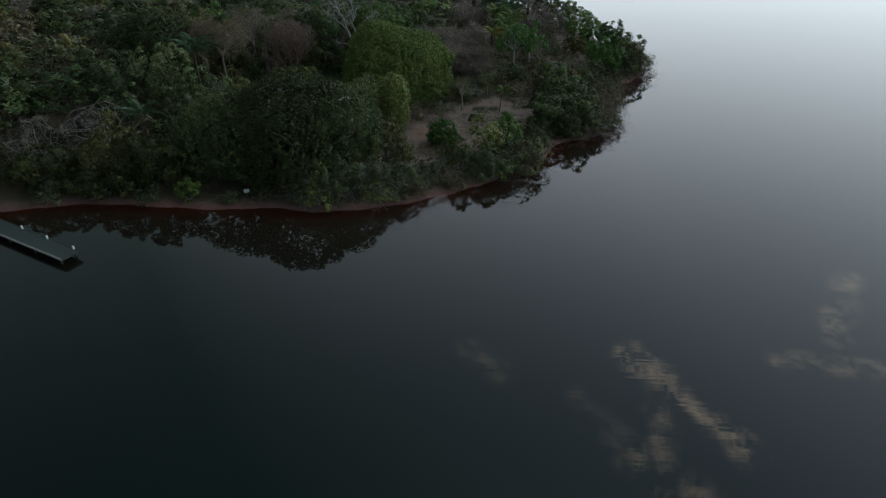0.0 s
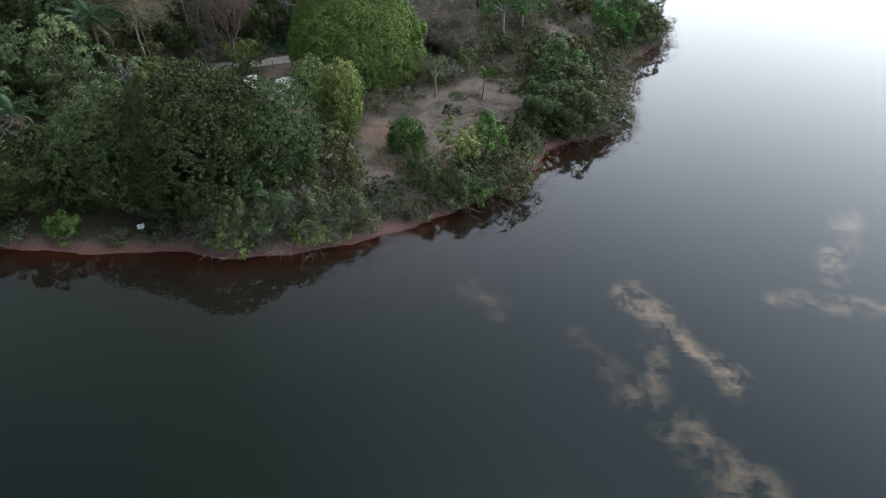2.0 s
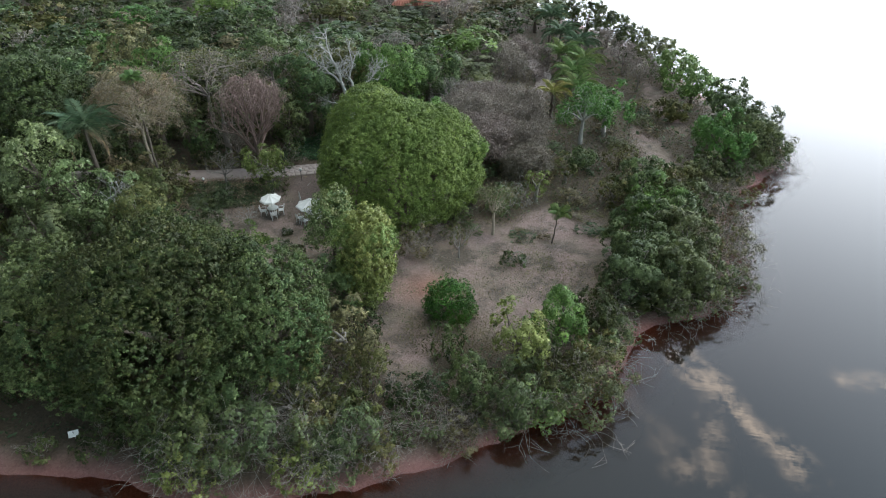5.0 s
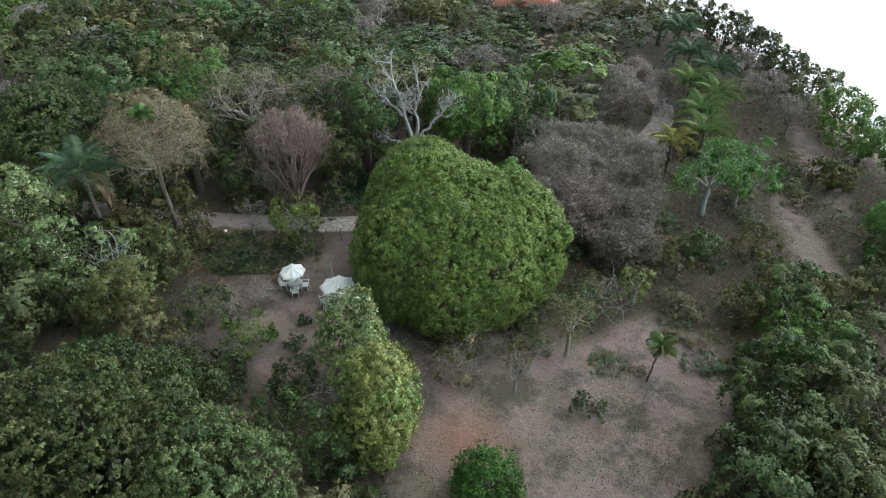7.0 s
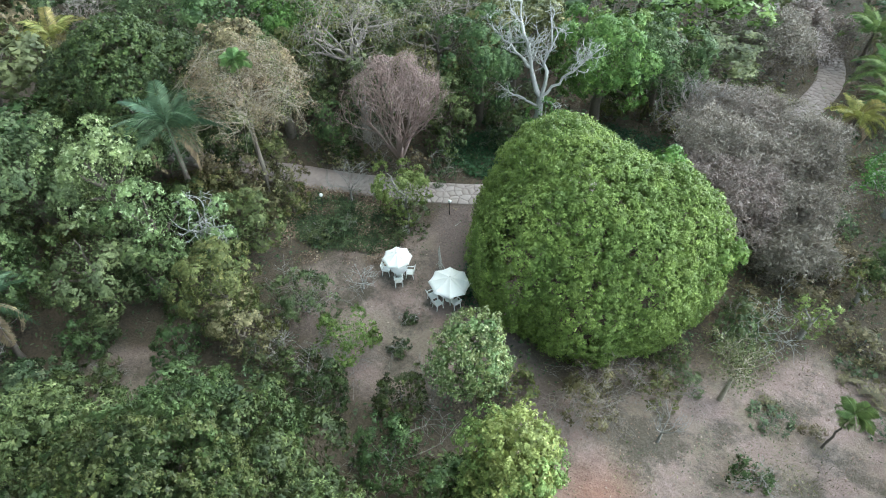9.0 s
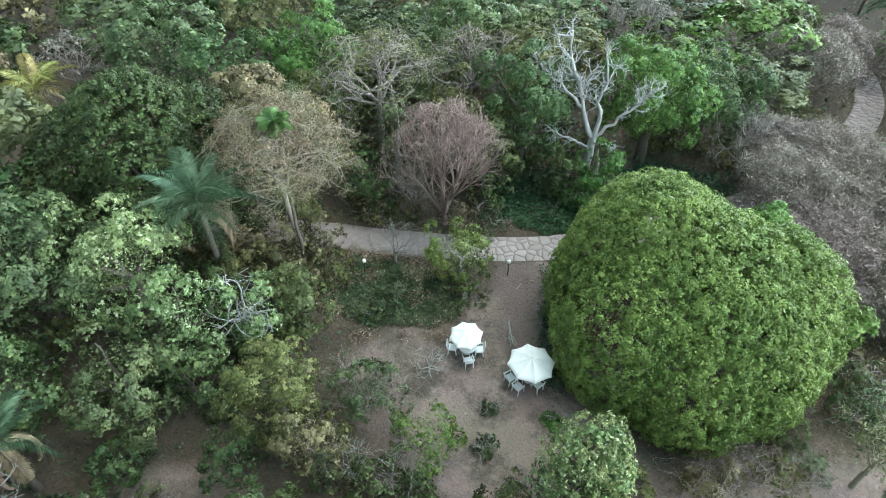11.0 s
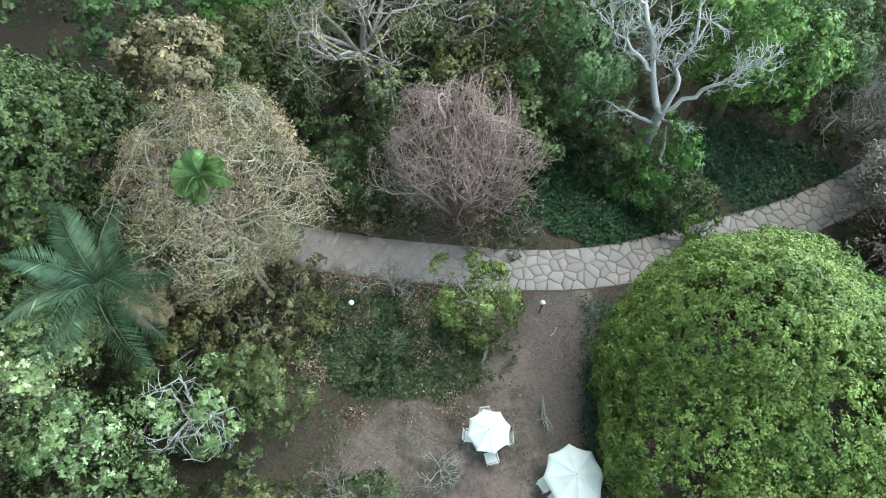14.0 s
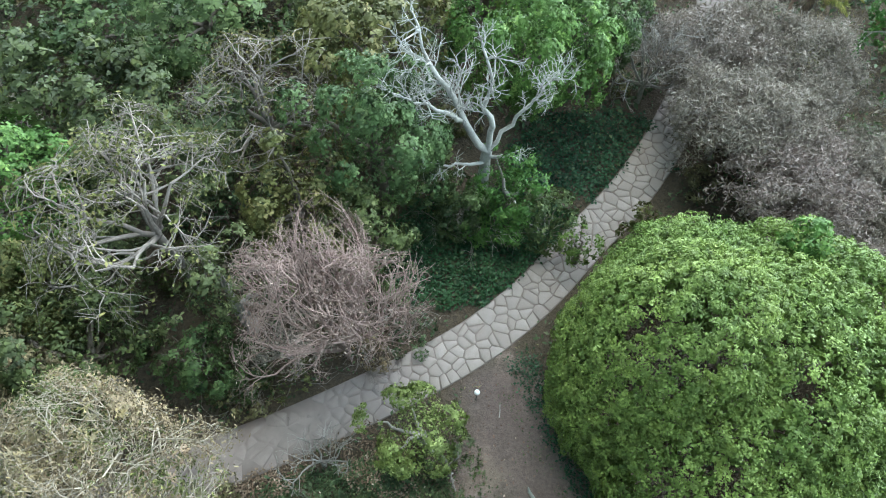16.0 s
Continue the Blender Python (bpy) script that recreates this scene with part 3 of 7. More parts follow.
# clearings: centre, half sizes, turn in degrees
CLEARINGS = [(1.5, 73.5, 8.5, 7.5, 15), (-16.5, 77.5, 7.0, 6.5, 0), (7.5, 80, 4.6, 5.0, 20), (16.8, 97, 1.4, 8, 12), (-2.8, 65.5, 2.6, 4.2, 0),
             (-16.7, 84.0, 1.9, 4.0, -12), (19, 112, 1.5, 9, 8), (-26.8, 66.4, 3.6, 2.0, 10)]


def clear_mask(x, y, grow=1.0):
    m = np.zeros_like(x)
    for cx, cy, a, b, rot in CLEARINGS:
        c, s = math.cos(radians(rot)), math.sin(radians(rot))
        u, v = (x - cx) * c + (y - cy) * s, -(x - cx) * s + (y - cy) * c
        q = np.sqrt((u / (a * grow)) ** 2 + (v / (b * grow)) ** 2) + 0.12 * waves2(x * 3, y * 3)
        m = np.maximum(m, np.clip((1.12 - q) / 0.25, 0, 1))
    return m


def build_ground():
    xs = np.concatenate([np.linspace(-3000, -260, 9), np.arange(-230, -62, 6.0), np.arange(-62, 42, 0.7), np.arange(44, 120, 6), np.linspace(150, 3000, 9)])
    ys = np.concatenate([np.linspace(-3000, -60, 8), np.arange(-40, 38, 6), np.arange(40, 130, 0.7), np.arange(131, 290, 3.0), np.linspace(330, 3000, 9)])
    X, Y = np.meshgrid(xs, ys, indexing="ij")
    x, y = X.ravel(), Y.ravel()
    d = shore_distance(np.stack([x, y], 1))
    d = np.where((np.abs(x) > 232) | (y > 275) | (y < 5), -np.abs(d), d)
    z = height(x, y, d)
    ny = len(ys)
    i, j = np.meshgrid(np.arange(len(xs) - 1), np.arange(ny - 1), indexing="ij")
    q = np.stack([i * ny + j, (i + 1) * ny + j, (i + 1) * ny + j + 1, i * ny + j + 1], -1).reshape(-1, 4)
    me = mesh_np("ground", np.stack([x, y, z], 1), q, M_SOIL, True)
    rag = 0.5 * waves2(x * 5, y * 5)
    attrs = {
        "bank": np.clip(1.15 - np.where(d > 0, d / 1.15, -d / 9) + rag * 0.3, 0, 1),
        "depth_shade": np.clip((-d - 2.0 + rag) / 5.0, 0, 1),
        "litter": np.clip(1 - clear_mask(x, y) + 0.35 * (x < -19), 0, 1) * np.clip(d / 2, 0, 1),
        "red": np.clip(1.2 - np.hypot((x + 2.6) / 2.6, (y - 71.2) / 2.2) + rag * 0.35, 0, 1) * 0.8,
        "trod": np.clip(1.25 - np.minimum(np.abs((x + 16.3) * 0.93 - (y - 84.5) * -0.3) / 2.0 + np.clip(np.abs(y - 83.5) - 3, 0, 9),
                                          np.abs((x + 9.3) * 0.72 + (y - 77.2) * 0.7) / 1.3 + np.clip(np.abs((x + 9.3) - (y - 77.2)) * 0.7 - 3.8, 0, 9)) + rag * 0.4, 0, 1),
    }
    for key, v in attrs.items():
        a = me.attributes.new(key, "FLOAT", "POINT")
        a.data.foreach_set("value", v.astype(np.float32))
    tagged(new("ground", me), "dry pinkish soil with leaf litter and a red clay bank", "ground", kind="structure")


build_ground()
wx = np.concatenate([[-3000, -1000, -500], np.arange(-260, -62, 10), np.arange(-60, 44, 1.0), np.arange(50, 261, 10), [500, 1000, 3000]])
wy = np.concatenate([[-3000, -1000, -400, -160], np.arange(-60, 31, 10), np.arange(36, 132, 1.0), np.arange(140, 301, 10), [500, 1000, 3000]])
i, j = np.meshgrid(np.arange(len(wx) - 1), np.arange(len(wy) - 1), indexing="ij")
k = len(wy)
X, Y = np.meshgrid(wx, wy, indexing="ij")
me = mesh_np("water", np.stack([X.ravel(), Y.ravel(), 0 * X.ravel()], 1), np.stack([i * k + j, (i + 1) * k + j, (i + 1) * k + j + 1, i * k + j + 1], -1).reshape(-1, 4), M_WATER)
offshore = np.maximum(-shore_distance(np.stack([X.ravel(), Y.ravel()], 1)), 0)
clear_depth = np.clip(1 - offshore / 3.5, 0, 1) * 0.8
me.attributes.new("turbid", "FLOAT", "POINT").data.foreach_set("value", np.exp(-offshore / 11.0).astype(np.float32))
me.attributes.new("shallow", "FLOAT", "POINT").data.foreach_set("value", clear_depth.astype(np.float32))
tagged(new("water", me), "calm dark lake water mirroring sky and trees", "water", kind="structure")


# ---- plants ----
def limb_lines(rng, base, tip, r0, r1, k=6, wob=0.08):
    pts = wobbly(rng, base, tip, k, wob)
    return pts, np.linspace(r0, r1, k), 6


def broadleaf(x, y, r, top, leaf="mid", label="broad green leafy tree", name="tree", hz=None, cover=1.9, size=(0.26, 0.11), clump=0.24, bottom=-0.45,
              lumps=0.22, gaps=0.0, bark="brown", droop=0.35, shape=1.0, lean=(0, 0), group="", limbs=4, category="tree"):
    """A leafy tree or large shrub: tapered trunk, limbs, crown."""
    rng = next_rng()
    z0 = ground_z(x, y)
    hz = hz or min(r * 0.8, (top - z0) * 0.5)
    cz = top - z0 - hz
    t = thing(name, pose(x, y, z0 - 0.03), label, category, group)
    (v, f), cen = clump_crown(rng, r, hz, cover, size, clump, bottom, lumps, gaps, droop, shape)
    v = v + np.array([lean[0], lean[1], cz])
    floor = 0.04
    v[:, 2] = np.maximum(v[:, 2], floor + 0.02 * np.abs(np.sin(v[:, 0] * 40)))
    part_mesh("crown", mesh_np("crown", v, f, LEAF[leaf]), t)
    tr = 0.035 * (top - z0) + 0.03
    fork = np.array([lean[0] * 0.7, lean[1] * 0.7, max(cz - hz * 0.25, (top - z0) * 0.3)])
    vt, ft = tube([(wobbly(rng, (0, 0, 0), fork, 6, 0.05), np.linspace(tr * 1.35, tr * 0.8, 6), 8)])
    part_mesh("trunk", mesh_np("trunk", vt, ft, BARK[bark], True), t)
    pick = cen[rng.permutation(len(cen))[:limbs]]
    for c in pick:
        tip = c * 0.85 + np.array([lean[0], lean[1], cz])
        tip[2] = max(tip[2], fork[2] * 0.8 + 0.1)
        vt, ft = tube([limb_lines(rng, fork * rng.uniform(0.75, 1.0), tip, tr * 0.6, tr * 0.14)])
        part_mesh("limb", mesh_np("limb", vt, ft, BARK[bark], True), t)
    return t


def grow(rng, p, d, length, r, level, out, spread, up, kids):
    k = 6 if level > 1 else (4 if level else 3)
    pts = [np.array(p, float)]
    d = np.array(d, float)
    for _ in range(k - 1):
        d = d + rng.normal(0, 0.16, 3) + np.array([0, 0, up * 0.09])
        d /= np.linalg.norm(d)
        pts.append(pts[-1] + d * length / (k - 1))
    out.append((np.array(pts), np.linspace(r, r * 0.45 if level > 0 else r * 0.3, k), 6 if level > 2 else (4 if level > 1 else 3)))
    if level == 0:
        return
    n = kids[level - 1]
    for c in range(n):
        t = rng.uniform(0.35, 1.0) if c else 1.0
        i = min(int(t * (k - 1)), k - 2)
        q = pts[i] + (pts[i + 1] - pts[i]) * (t * (k - 1) - i)
        side = cross3(d, rng.normal(0, 1, 3))
        side /= np.linalg.norm(side) + 1e-9
        nd = d * (1 - spread * 0.55) + side * spread
        nd[2] += up * 0.12
        grow(rng, q, nd / np.linalg.norm(nd), length * rng.uniform(0.5, 0.78), r * 0.5, level - 1, out, spread, up, kids)


def bare_tree(x, y, top, r, bark="grey", leaf=None, leaf_n=0, label="bare grey leafless tree", trunk_h=0.3, n_limbs=6, kids=(5, 4, 4), levels=3, spread=0.75,
              up=0.6, thick=1.0, lean=(0, 0), size=(0.14, 0.08), name="bare_tree", group="", category="tree", twig=1.0, stems=1, leaf2=None, leaf2_n=0):
    """A leafless or dry tree: trunk, and limbs that each carry their branches and twigs; dry leaves at the twigs' ends where given."""
    rng = next_rng()
    z0 = ground_z(x, y)
    H = top - z0
    t = thing(name, pose(x, y, z0 - 0.03), label, category, group)
    ends = []
    for s in range(stems):
        off = np.array([0, 0, 0]) if stems == 1 else np.array([rng.normal(0, r * 0.18), rng.normal(0, r * 0.18), 0])
        fork = off + np.array([lean[0] * trunk_h, lean[1] * trunk_h, H * trunk_h])
        tr = 0.024 * H * thick
        vt, ft = tube([(wobbly(rng, off, fork, 6, 0.05 * H * 0.1), np.linspace(tr * 1.3, tr * 0.85, 6), 8)])
        part_mesh("trunk", mesh_np("trunk", vt, ft, BARK[bark], True), t)
        for i in range(n_limbs):
            a = 6.283 * (i + rng.uniform(-0.3, 0.3)) / n_limbs
            el = rng.uniform(0.35, 1.2)
            tip = np.array([math.cos(a) * r * 0.62 * math.cos(el) / 0.8 + lean[0], math.sin(a) * r * 0.62 * math.cos(el) / 0.8 + lean[1], H * trunk_h + (H * (1 - trunk_h)) * (0.25 + 0.42 * math.sin(el))])
            d = tip - fork + off * 0.5
            ln = np.linalg.norm(d)
            out = []
            grow(rng, fork, d / ln, ln * 0.95, tr * 0.62, levels, out, spread, up, kids)
            lim = np.array([r * 1.05, r * 1.05])
            lines = []
            for pts, rad, sd in out:
                pts = pts.copy()
                c = np.array([lean[0], lean[1]])
                az = np.arctan2(pts[:, 1] - c[1], pts[:, 0] - c[0])
                q = np.hypot(*((pts[:, :2] - c) / lim).T) / (1 + 0.16 * np.sin(3 * az + x) + 0.10 * np.sin(5 * az + y)) + 1e-6
                soft_q = np.where(q < 0.7, q, 0.7 + 0.42 * (1 - np.exp(-(q - 0.7) / 0.42)))
                pts[:, :2] = c + (pts[:, :2] - c) * (soft_q / q)[:, None]
                pts[:, 2] = np.clip(pts[:, 2], 0.15, None)
                lid = H * (1.0 - 0.22 * np.minimum(soft_q, 1) ** 2 + 0.05 * np.sin(4 * az + x))
                over = np.maximum(pts[:, 2] - lid * 0.85, 0)
                pts[:, 2] = np.where(over > 0, lid * 0.85 + lid * 0.15 * (1 - np.exp(-over / (lid * 0.15))), pts[:, 2])
                lines.append((pts, np.maximum(rad, 0.009 * twig), sd))
            vt, ft = tube(lines)
            part_mesh("limb", mesh_np("limb", vt, ft, BARK[bark], True), t)
            ends += [ln_[0][-1] for ln_ in lines if ln_[2] == 3]
            ends += [ln_[0][-2] for ln_ in lines if ln_[2] == 3]
    for kind, count in ((leaf, leaf_n), (leaf2, leaf2_n)):
        if not (kind and count):
            continue
        e = np.array(ends)
        if leaf2:
            e = e[np.sin(e[:, 0] * 1.3 + e[:, 1] * 1.7) * (1 if kind == leaf else -1) > -0.55]
        pos = e[rng.integers(0, len(e), count)] + rng.normal(0, 0.16, (count, 3))
        pos[:, 2] = np.maximum(pos[:, 2], 0.12)
        n = rng.normal(0, 1, (count, 3)) + np.array([0, 0, 0.8])
        v, f = leaves(rng, pos, n, size[0], size[1], 0.2, 0.4)
        part_mesh("dry_foliage", mesh_np("dry_foliage", v, f, LEAF[kind]), t)
    return t


def frond_mesh(rng, length, width, arch, mat, leaflets=46, name="frond"):
    """One feather leaf along +x: an arched midrib with two rows of drooping leaflets."""
    s = np.linspace(0, 1, 10)
    px = length * (s - 0.18 * arch * s ** 3)
    pz = length * (0.42 * s - (0.42 + 0.42 * arch) * s ** 2.1)
    rib = np.stack([px, 0 * s, pz], 1)
    v, f = tube([(rib, np.linspace(0.035, 0.006, 10), 4)])
    vs, fs, base = [v], [f], len(v)
    for side in (-1, 1):
        for i in range(leaflets):
            u = 0.12 + 0.88 * (i + rng.uniform(-0.2, 0.2)) / leaflets
            u = min(max(u, 0.1), 0.995)
            p = np.array([np.interp(u, s, px), 0, np.interp(u, s, pz)])
            ln = width * (math.sin(math.pi * min(0.12 + u * 0.9, 1)) ** 0.6) * rng.uniform(0.85, 1.1) + 0.08
            d = np.array([0.55, side * 0.9, -0.28 + rng.normal(0, 0.12)])
            d /= np.linalg.norm(d)
            w = np.array([0.042, 0, 0.014])
            m = p + d * ln * 0.5 + np.array([0, 0, 0.03])
            e = p + d * ln + np.array([0, 0, -0.14 * ln])
            vs.append(np.array([p - w * 0.4, m - w, e, m + w]))
            fs.append(np.array([[base, base + 1, base + 2, base + 3]]))
            base += 4
    return mesh_np(name, np.concatenate(vs), np.concatenate(fs), mat)


def palm(x, y, crown_z, length, leaf="palm", n=16, label="feather-leaved palm with arching fronds", width=0.7, dead=2, trunk_r=0.13, arch=1.0, name="palm_tree", up=0.0, base=None):
    rng = next_rng()
    bx, by = base or (x, y)
    z0 = ground_z(bx, by)
    t = thing(name, pose(bx, by, z0 - 0.03), label, "palm")
    h = crown_z - z0
    top = np.array([x - bx, y - by, h])
    vt, ft = tube([(wobbly(rng, (0, 0, 0), top, 9, 0.06), np.linspace(trunk_r * 1.35, trunk_r * 0.8, 9) * (1 + 0.05 * np.cos(np.arange(9) * 3.14)), 9)])
    part_mesh("trunk", mesh_np("trunk", vt, ft, BARK["brown"], True), t)
    meshes = [frond_mesh(rng, length * k, width, arch * a, LEAF[leaf]) for k, a in ((1, 1), (0.92, 0.7), (1.05, 1.3))]
    dry = frond_mesh(rng, length * 0.95, width * 0.8, 1.5, LEAF["tan"])
    for i in range(n):
        az = i * 137.5 + rng.uniform(-9, 9)
        pitch = -(56 - 62 * (i / (n - 1))) - up + rng.uniform(-6, 6)
        me = meshes[i % 3]
        if i >= n - dead:
            me, pitch = dry, 34
        part_mesh("frond", me, t, "", Matrix.Translation(top) @ pose(0, 0, 0, 0, 0, az) @ pose(0, 0, 0, rng.uniform(-12, 12), pitch, 0))
    return t


def shrub(x, y, r, top, leaf="mid", label="leafy green shrub", twigs=0, bark="grey", cover=2.0, size=(0.16, 0.075), clump=0.26, gaps=0.0, hz=None, lumps=0.25, droop=0.3,
          shape=1.0, stems=4, group="", twig_len=1.0, category="shrub"):
    """A shrub: stems, a low crown of small leaves, and bare twigs standing out of it."""
    rng = next_rng()
    z0 = ground_z(x, y)
    H = top - z0
    hz = hz or H * 0.52
    t = thing("shrub", pose(x, y, z0 - 0.03), label, category, group)
    (v, f), cen = clump_crown(rng, r, hz, cover, size, clump, -0.75, lumps, gaps, droop, shape)
    v = v + np.array([0, 0, H - hz])
    low = v[:, 2] < 0.05
    v[low, 2] = 0.05 + 0.06 * np.abs(np.sin(v[low, 0] * 57 + v[low, 1] * 31))
    part_mesh("foliage", mesh_np("foliage", v, f, LEAF[leaf]), t)
    for i in range(stems):
        c = cen[rng.integers(0, len(cen))]
        tip = np.array([c[0] * 0.7, c[1] * 0.7, max(0.4, (c[2] + H - hz) * 0.85)])
        vt, ft = tube([limb_lines(rng, (rng.normal(0, 0.12), rng.normal(0, 0.12), 0), tip, 0.02 + 0.012 * H, 0.008, 6, 0.06)])
        part_mesh("stem", mesh_np("stem", vt, ft, BARK[bark], True), t)
    if twigs:
        lines = []
        for i in range(twigs):
            a, el = rng.uniform(0, 6.283), rng.uniform(0.1, 1.35)
            d = np.array([math.cos(a) * math.cos(el), math.sin(a) * math.cos(el), math.sin(el)])
            st = np.array([d[0] * r * 0.3, d[1] * r * 0.3, 0.2])
            out = []
            grow(rng, st, d, r * rng.uniform(0.7, 1.15) * twig_len, 0.022, 2, out, 0.7, -0.5, (3, 4))
            for pts, rad, sd in out:
                pts[:, 2] = np.clip(pts[:, 2], 0.06, H * 1.12)
                lines.append((pts, np.maximum(rad, 0.008), 3))
        vt, ft = tube(lines)
        tagged(part_mesh("brushwood", mesh_np("brushwood", vt, ft, BARK[bark], True), t, "bare arching twigs"), kind="stuff")
    return t


def carpet(name, label, category, pts, leaf, size, per=1, zmax=0.25, seed=1, droop=0.0, up=1.4):
    """Low leaves over the soil, as stuff."""
    rng = np.random.default_rng(seed)
    pts = np.repeat(pts, per, axis=0)
    pts = pts + rng.normal(0, size[0] * 0.6, pts.shape)
    z = height(pts[:, 0], pts[:, 1])
    keep = z > 0.06
    pts, z = pts[keep], z[keep]
    pos = np.stack([pts[:, 0], pts[:, 1], z + rng.uniform(0.02, zmax, len(pts)) ** 1.0], 1)
    n = rng.normal(0, 0.5, (len(pts), 3)) + np.array([0, 0, up])
    v, f = leaves(rng, pos, n, size[0], size[1], droop, 0.3)
    return tagged(new(name, mesh_np(name, v, f, LEAF[leaf])), label, category, kind="stuff")
PATH_MID = [(-44, 82.4), (-38, 83.0), (-33, 83.8), (-30.0, 84.6), (-25.8, 85.6), (-21.8, 86.8), (-18.9, 87.8), (-16.5, 88.9), (-13.8, 90.6), (-11.1, 92.8), (-7.7, 95.5),
            (-4.7, 98.6), (-1.6, 102.6), (1.2, 107), (3.2, 112), (4.4, 117), (4.2, 122), (2.8, 126.5), (0.2, 131), (-4, 136)]


# ---- crowns built of lobes, each lobe of many domed clumps ----
def lobed_crown(rng, lobes, cell, depth, shoots, leaf, tuft=18, head=(0.14, 0.28), droop=0.2, floor=0.35, shade_fill=0.3, tall=1.0):
    """Leaf meshes of a dense crown. lobes: centre x, y, half width, half height, top. Each lobe swells into clumps about `cell` wide with creases `depth` deep
    between them, and each clump carries shoots that end in rosettes of leaves. Yields verts, faces, inner."""
    for n_lobe, (cx, cy, r, hz, top) in enumerate(lobes):
        k = max(int(4 * math.pi * r * (r + hz) * 0.5 / (0.75 * cell * cell)), 12)
        g = (np.arange(k) + 0.5) / k
        phi = np.arange(k) * 2.399963 + rng.uniform(0, 6.28)
        seed = np.stack([np.sqrt(1 - (1 - 2 * g) ** 2) * np.cos(phi), np.sqrt(1 - (1 - 2 * g) ** 2) * np.sin(phi), 1 - 2 * g], 1)
        seed += rng.normal(0, 0.32 * cell / r, seed.shape)
        seed /= np.linalg.norm(seed, axis=1, keepdims=True)
        height_of = rng.uniform(-0.5, 0.6, k)
        for inner in (False, True):
            count = int(shoots * r * (r + hz) * 0.5 * (shade_fill if inner else 1.0))
            d = rng.normal(0, 1, (count * 2, 3))
            d /= np.linalg.norm(d, axis=1, keepdims=True)
            d = d[d[:, 2] > -0.85][:count]
            w = d * np.array([[1, 1, 1 / tall]])
            ws = seed * np.array([[1, 1, 1 / tall]])
            gap = (w ** 2).sum(1)[:, None] + (ws ** 2).sum(1)[None] - 2 * w @ ws.T
            near = gap.argmin(1)
            q = np.clip(np.sqrt(np.maximum(gap[np.arange(len(d)), near], 0)) * r / (cell * 0.62), 0, 1.15)
            dome = depth * (0.45 - q ** 2 + 0.55 * height_of[near]) + rng.normal(0, 0.03, len(d))
            if inner:
                dome = dome - 0.35
            axes = np.array([[r, r, hz]])
            out = d / axes
            out /= np.linalg.norm(out, axis=1, keepdims=True)
            pos = d * axes + out * dome[:, None] + np.array([cx, cy, top - hz])
            pos[:, 2] = np.maximum(pos[:, 2], floor + 0.3 * np.abs(np.sin(pos[:, 0] * 9)))
            keep = np.ones(len(pos), bool)
            for o, (ox, oy, o_r, o_h, o_t) in enumerate(lobes):
                if o != n_lobe:
                    keep &= ((pos[:, 0] - ox) / o_r) ** 2 + ((pos[:, 1] - oy) / o_r) ** 2 + ((pos[:, 2] - o_t + o_h) / o_h) ** 2 > (0.80 if not inner else 0.5)
            pos, out, near, q = pos[keep], out[keep], near[keep], q[keep]
            # shoots lean away from the middle of their clump
            side = (d[keep] - seed[near]) * r / cell
            nrm = out + side * 0.75 + rng.normal(0, 0.14, out.shape)
            nrm[:, 2] += 0.12
            nrm /= np.linalg.norm(nrm, axis=1, keepdims=True)
            fan = np.repeat(nrm, tuft, axis=0) * 0.9 + rng.normal(0, 0.5, (len(pos) * tuft, 3))
            fan /= np.linalg.norm(fan, axis=1, keepdims=True)
            size = np.repeat(rng.uniform(head[0], head[1], len(pos)), tuft)[:, None]
            sz = (leaf[0] * 1.7, leaf[1] * 1.9) if inner else leaf
            v, f = leaves(rng, np.repeat(pos, tuft, axis=0) + fan * size, fan, sz[0], sz[1], droop, 0.26, three=True)
            yield v, f, inner


def lobed_tree(x, y, lobes, leaf, label, name="tree", cell=1.3, depth=0.4, shoots=110, size=(0.16, 0.075), trunk=(2.2, 0.4), limbs=6, reach=0.6, group="", category="tree", **more):
    """A dense broad tree: stout trunk, limbs into the lobes, one crown mesh a lobe."""
    rng = next_rng()
    z0 = ground_z(x, y)
    t = thing(name, pose(x, y, z0 - 0.03), label, category, group)
    for v, f, inner in lobed_crown(rng, lobes, cell, depth, shoots, size, **more):
        part_mesh("inner_crown" if inner else "crown", mesh_np("crown", v, f, LEAF[leaf]), t)
    vt, ft = tube([(wobbly(rng, (0, 0, 0), (0.1, 0.1, trunk[0]), 6, 0.05), np.linspace(trunk[1] * 1.2, trunk[1] * 0.85, 6), 10)])
    part_mesh("trunk", mesh_np("trunk", vt, ft, BARK["brown"], True), t)
    wide = max(abs(c[0]) + c[2] for c in lobes) * reach
    high = max(c[4] for c in lobes) * 0.55
    for i in range(limbs):
        a = i * 6.283 / limbs + rng.uniform(-0.3, 0.3)
        vt, ft = tube([limb_lines(rng, (0.1, 0.1, trunk[0] * 0.92), (wide * math.cos(a), wide * 0.9 * math.sin(a), high + 0.8 * math.sin(i * 2)), trunk[1] * 0.5, 0.04, 7, 0.12)])
        part_mesh("limb", mesh_np("limb", vt, ft, BARK["brown"], True), t)
    return t, rng


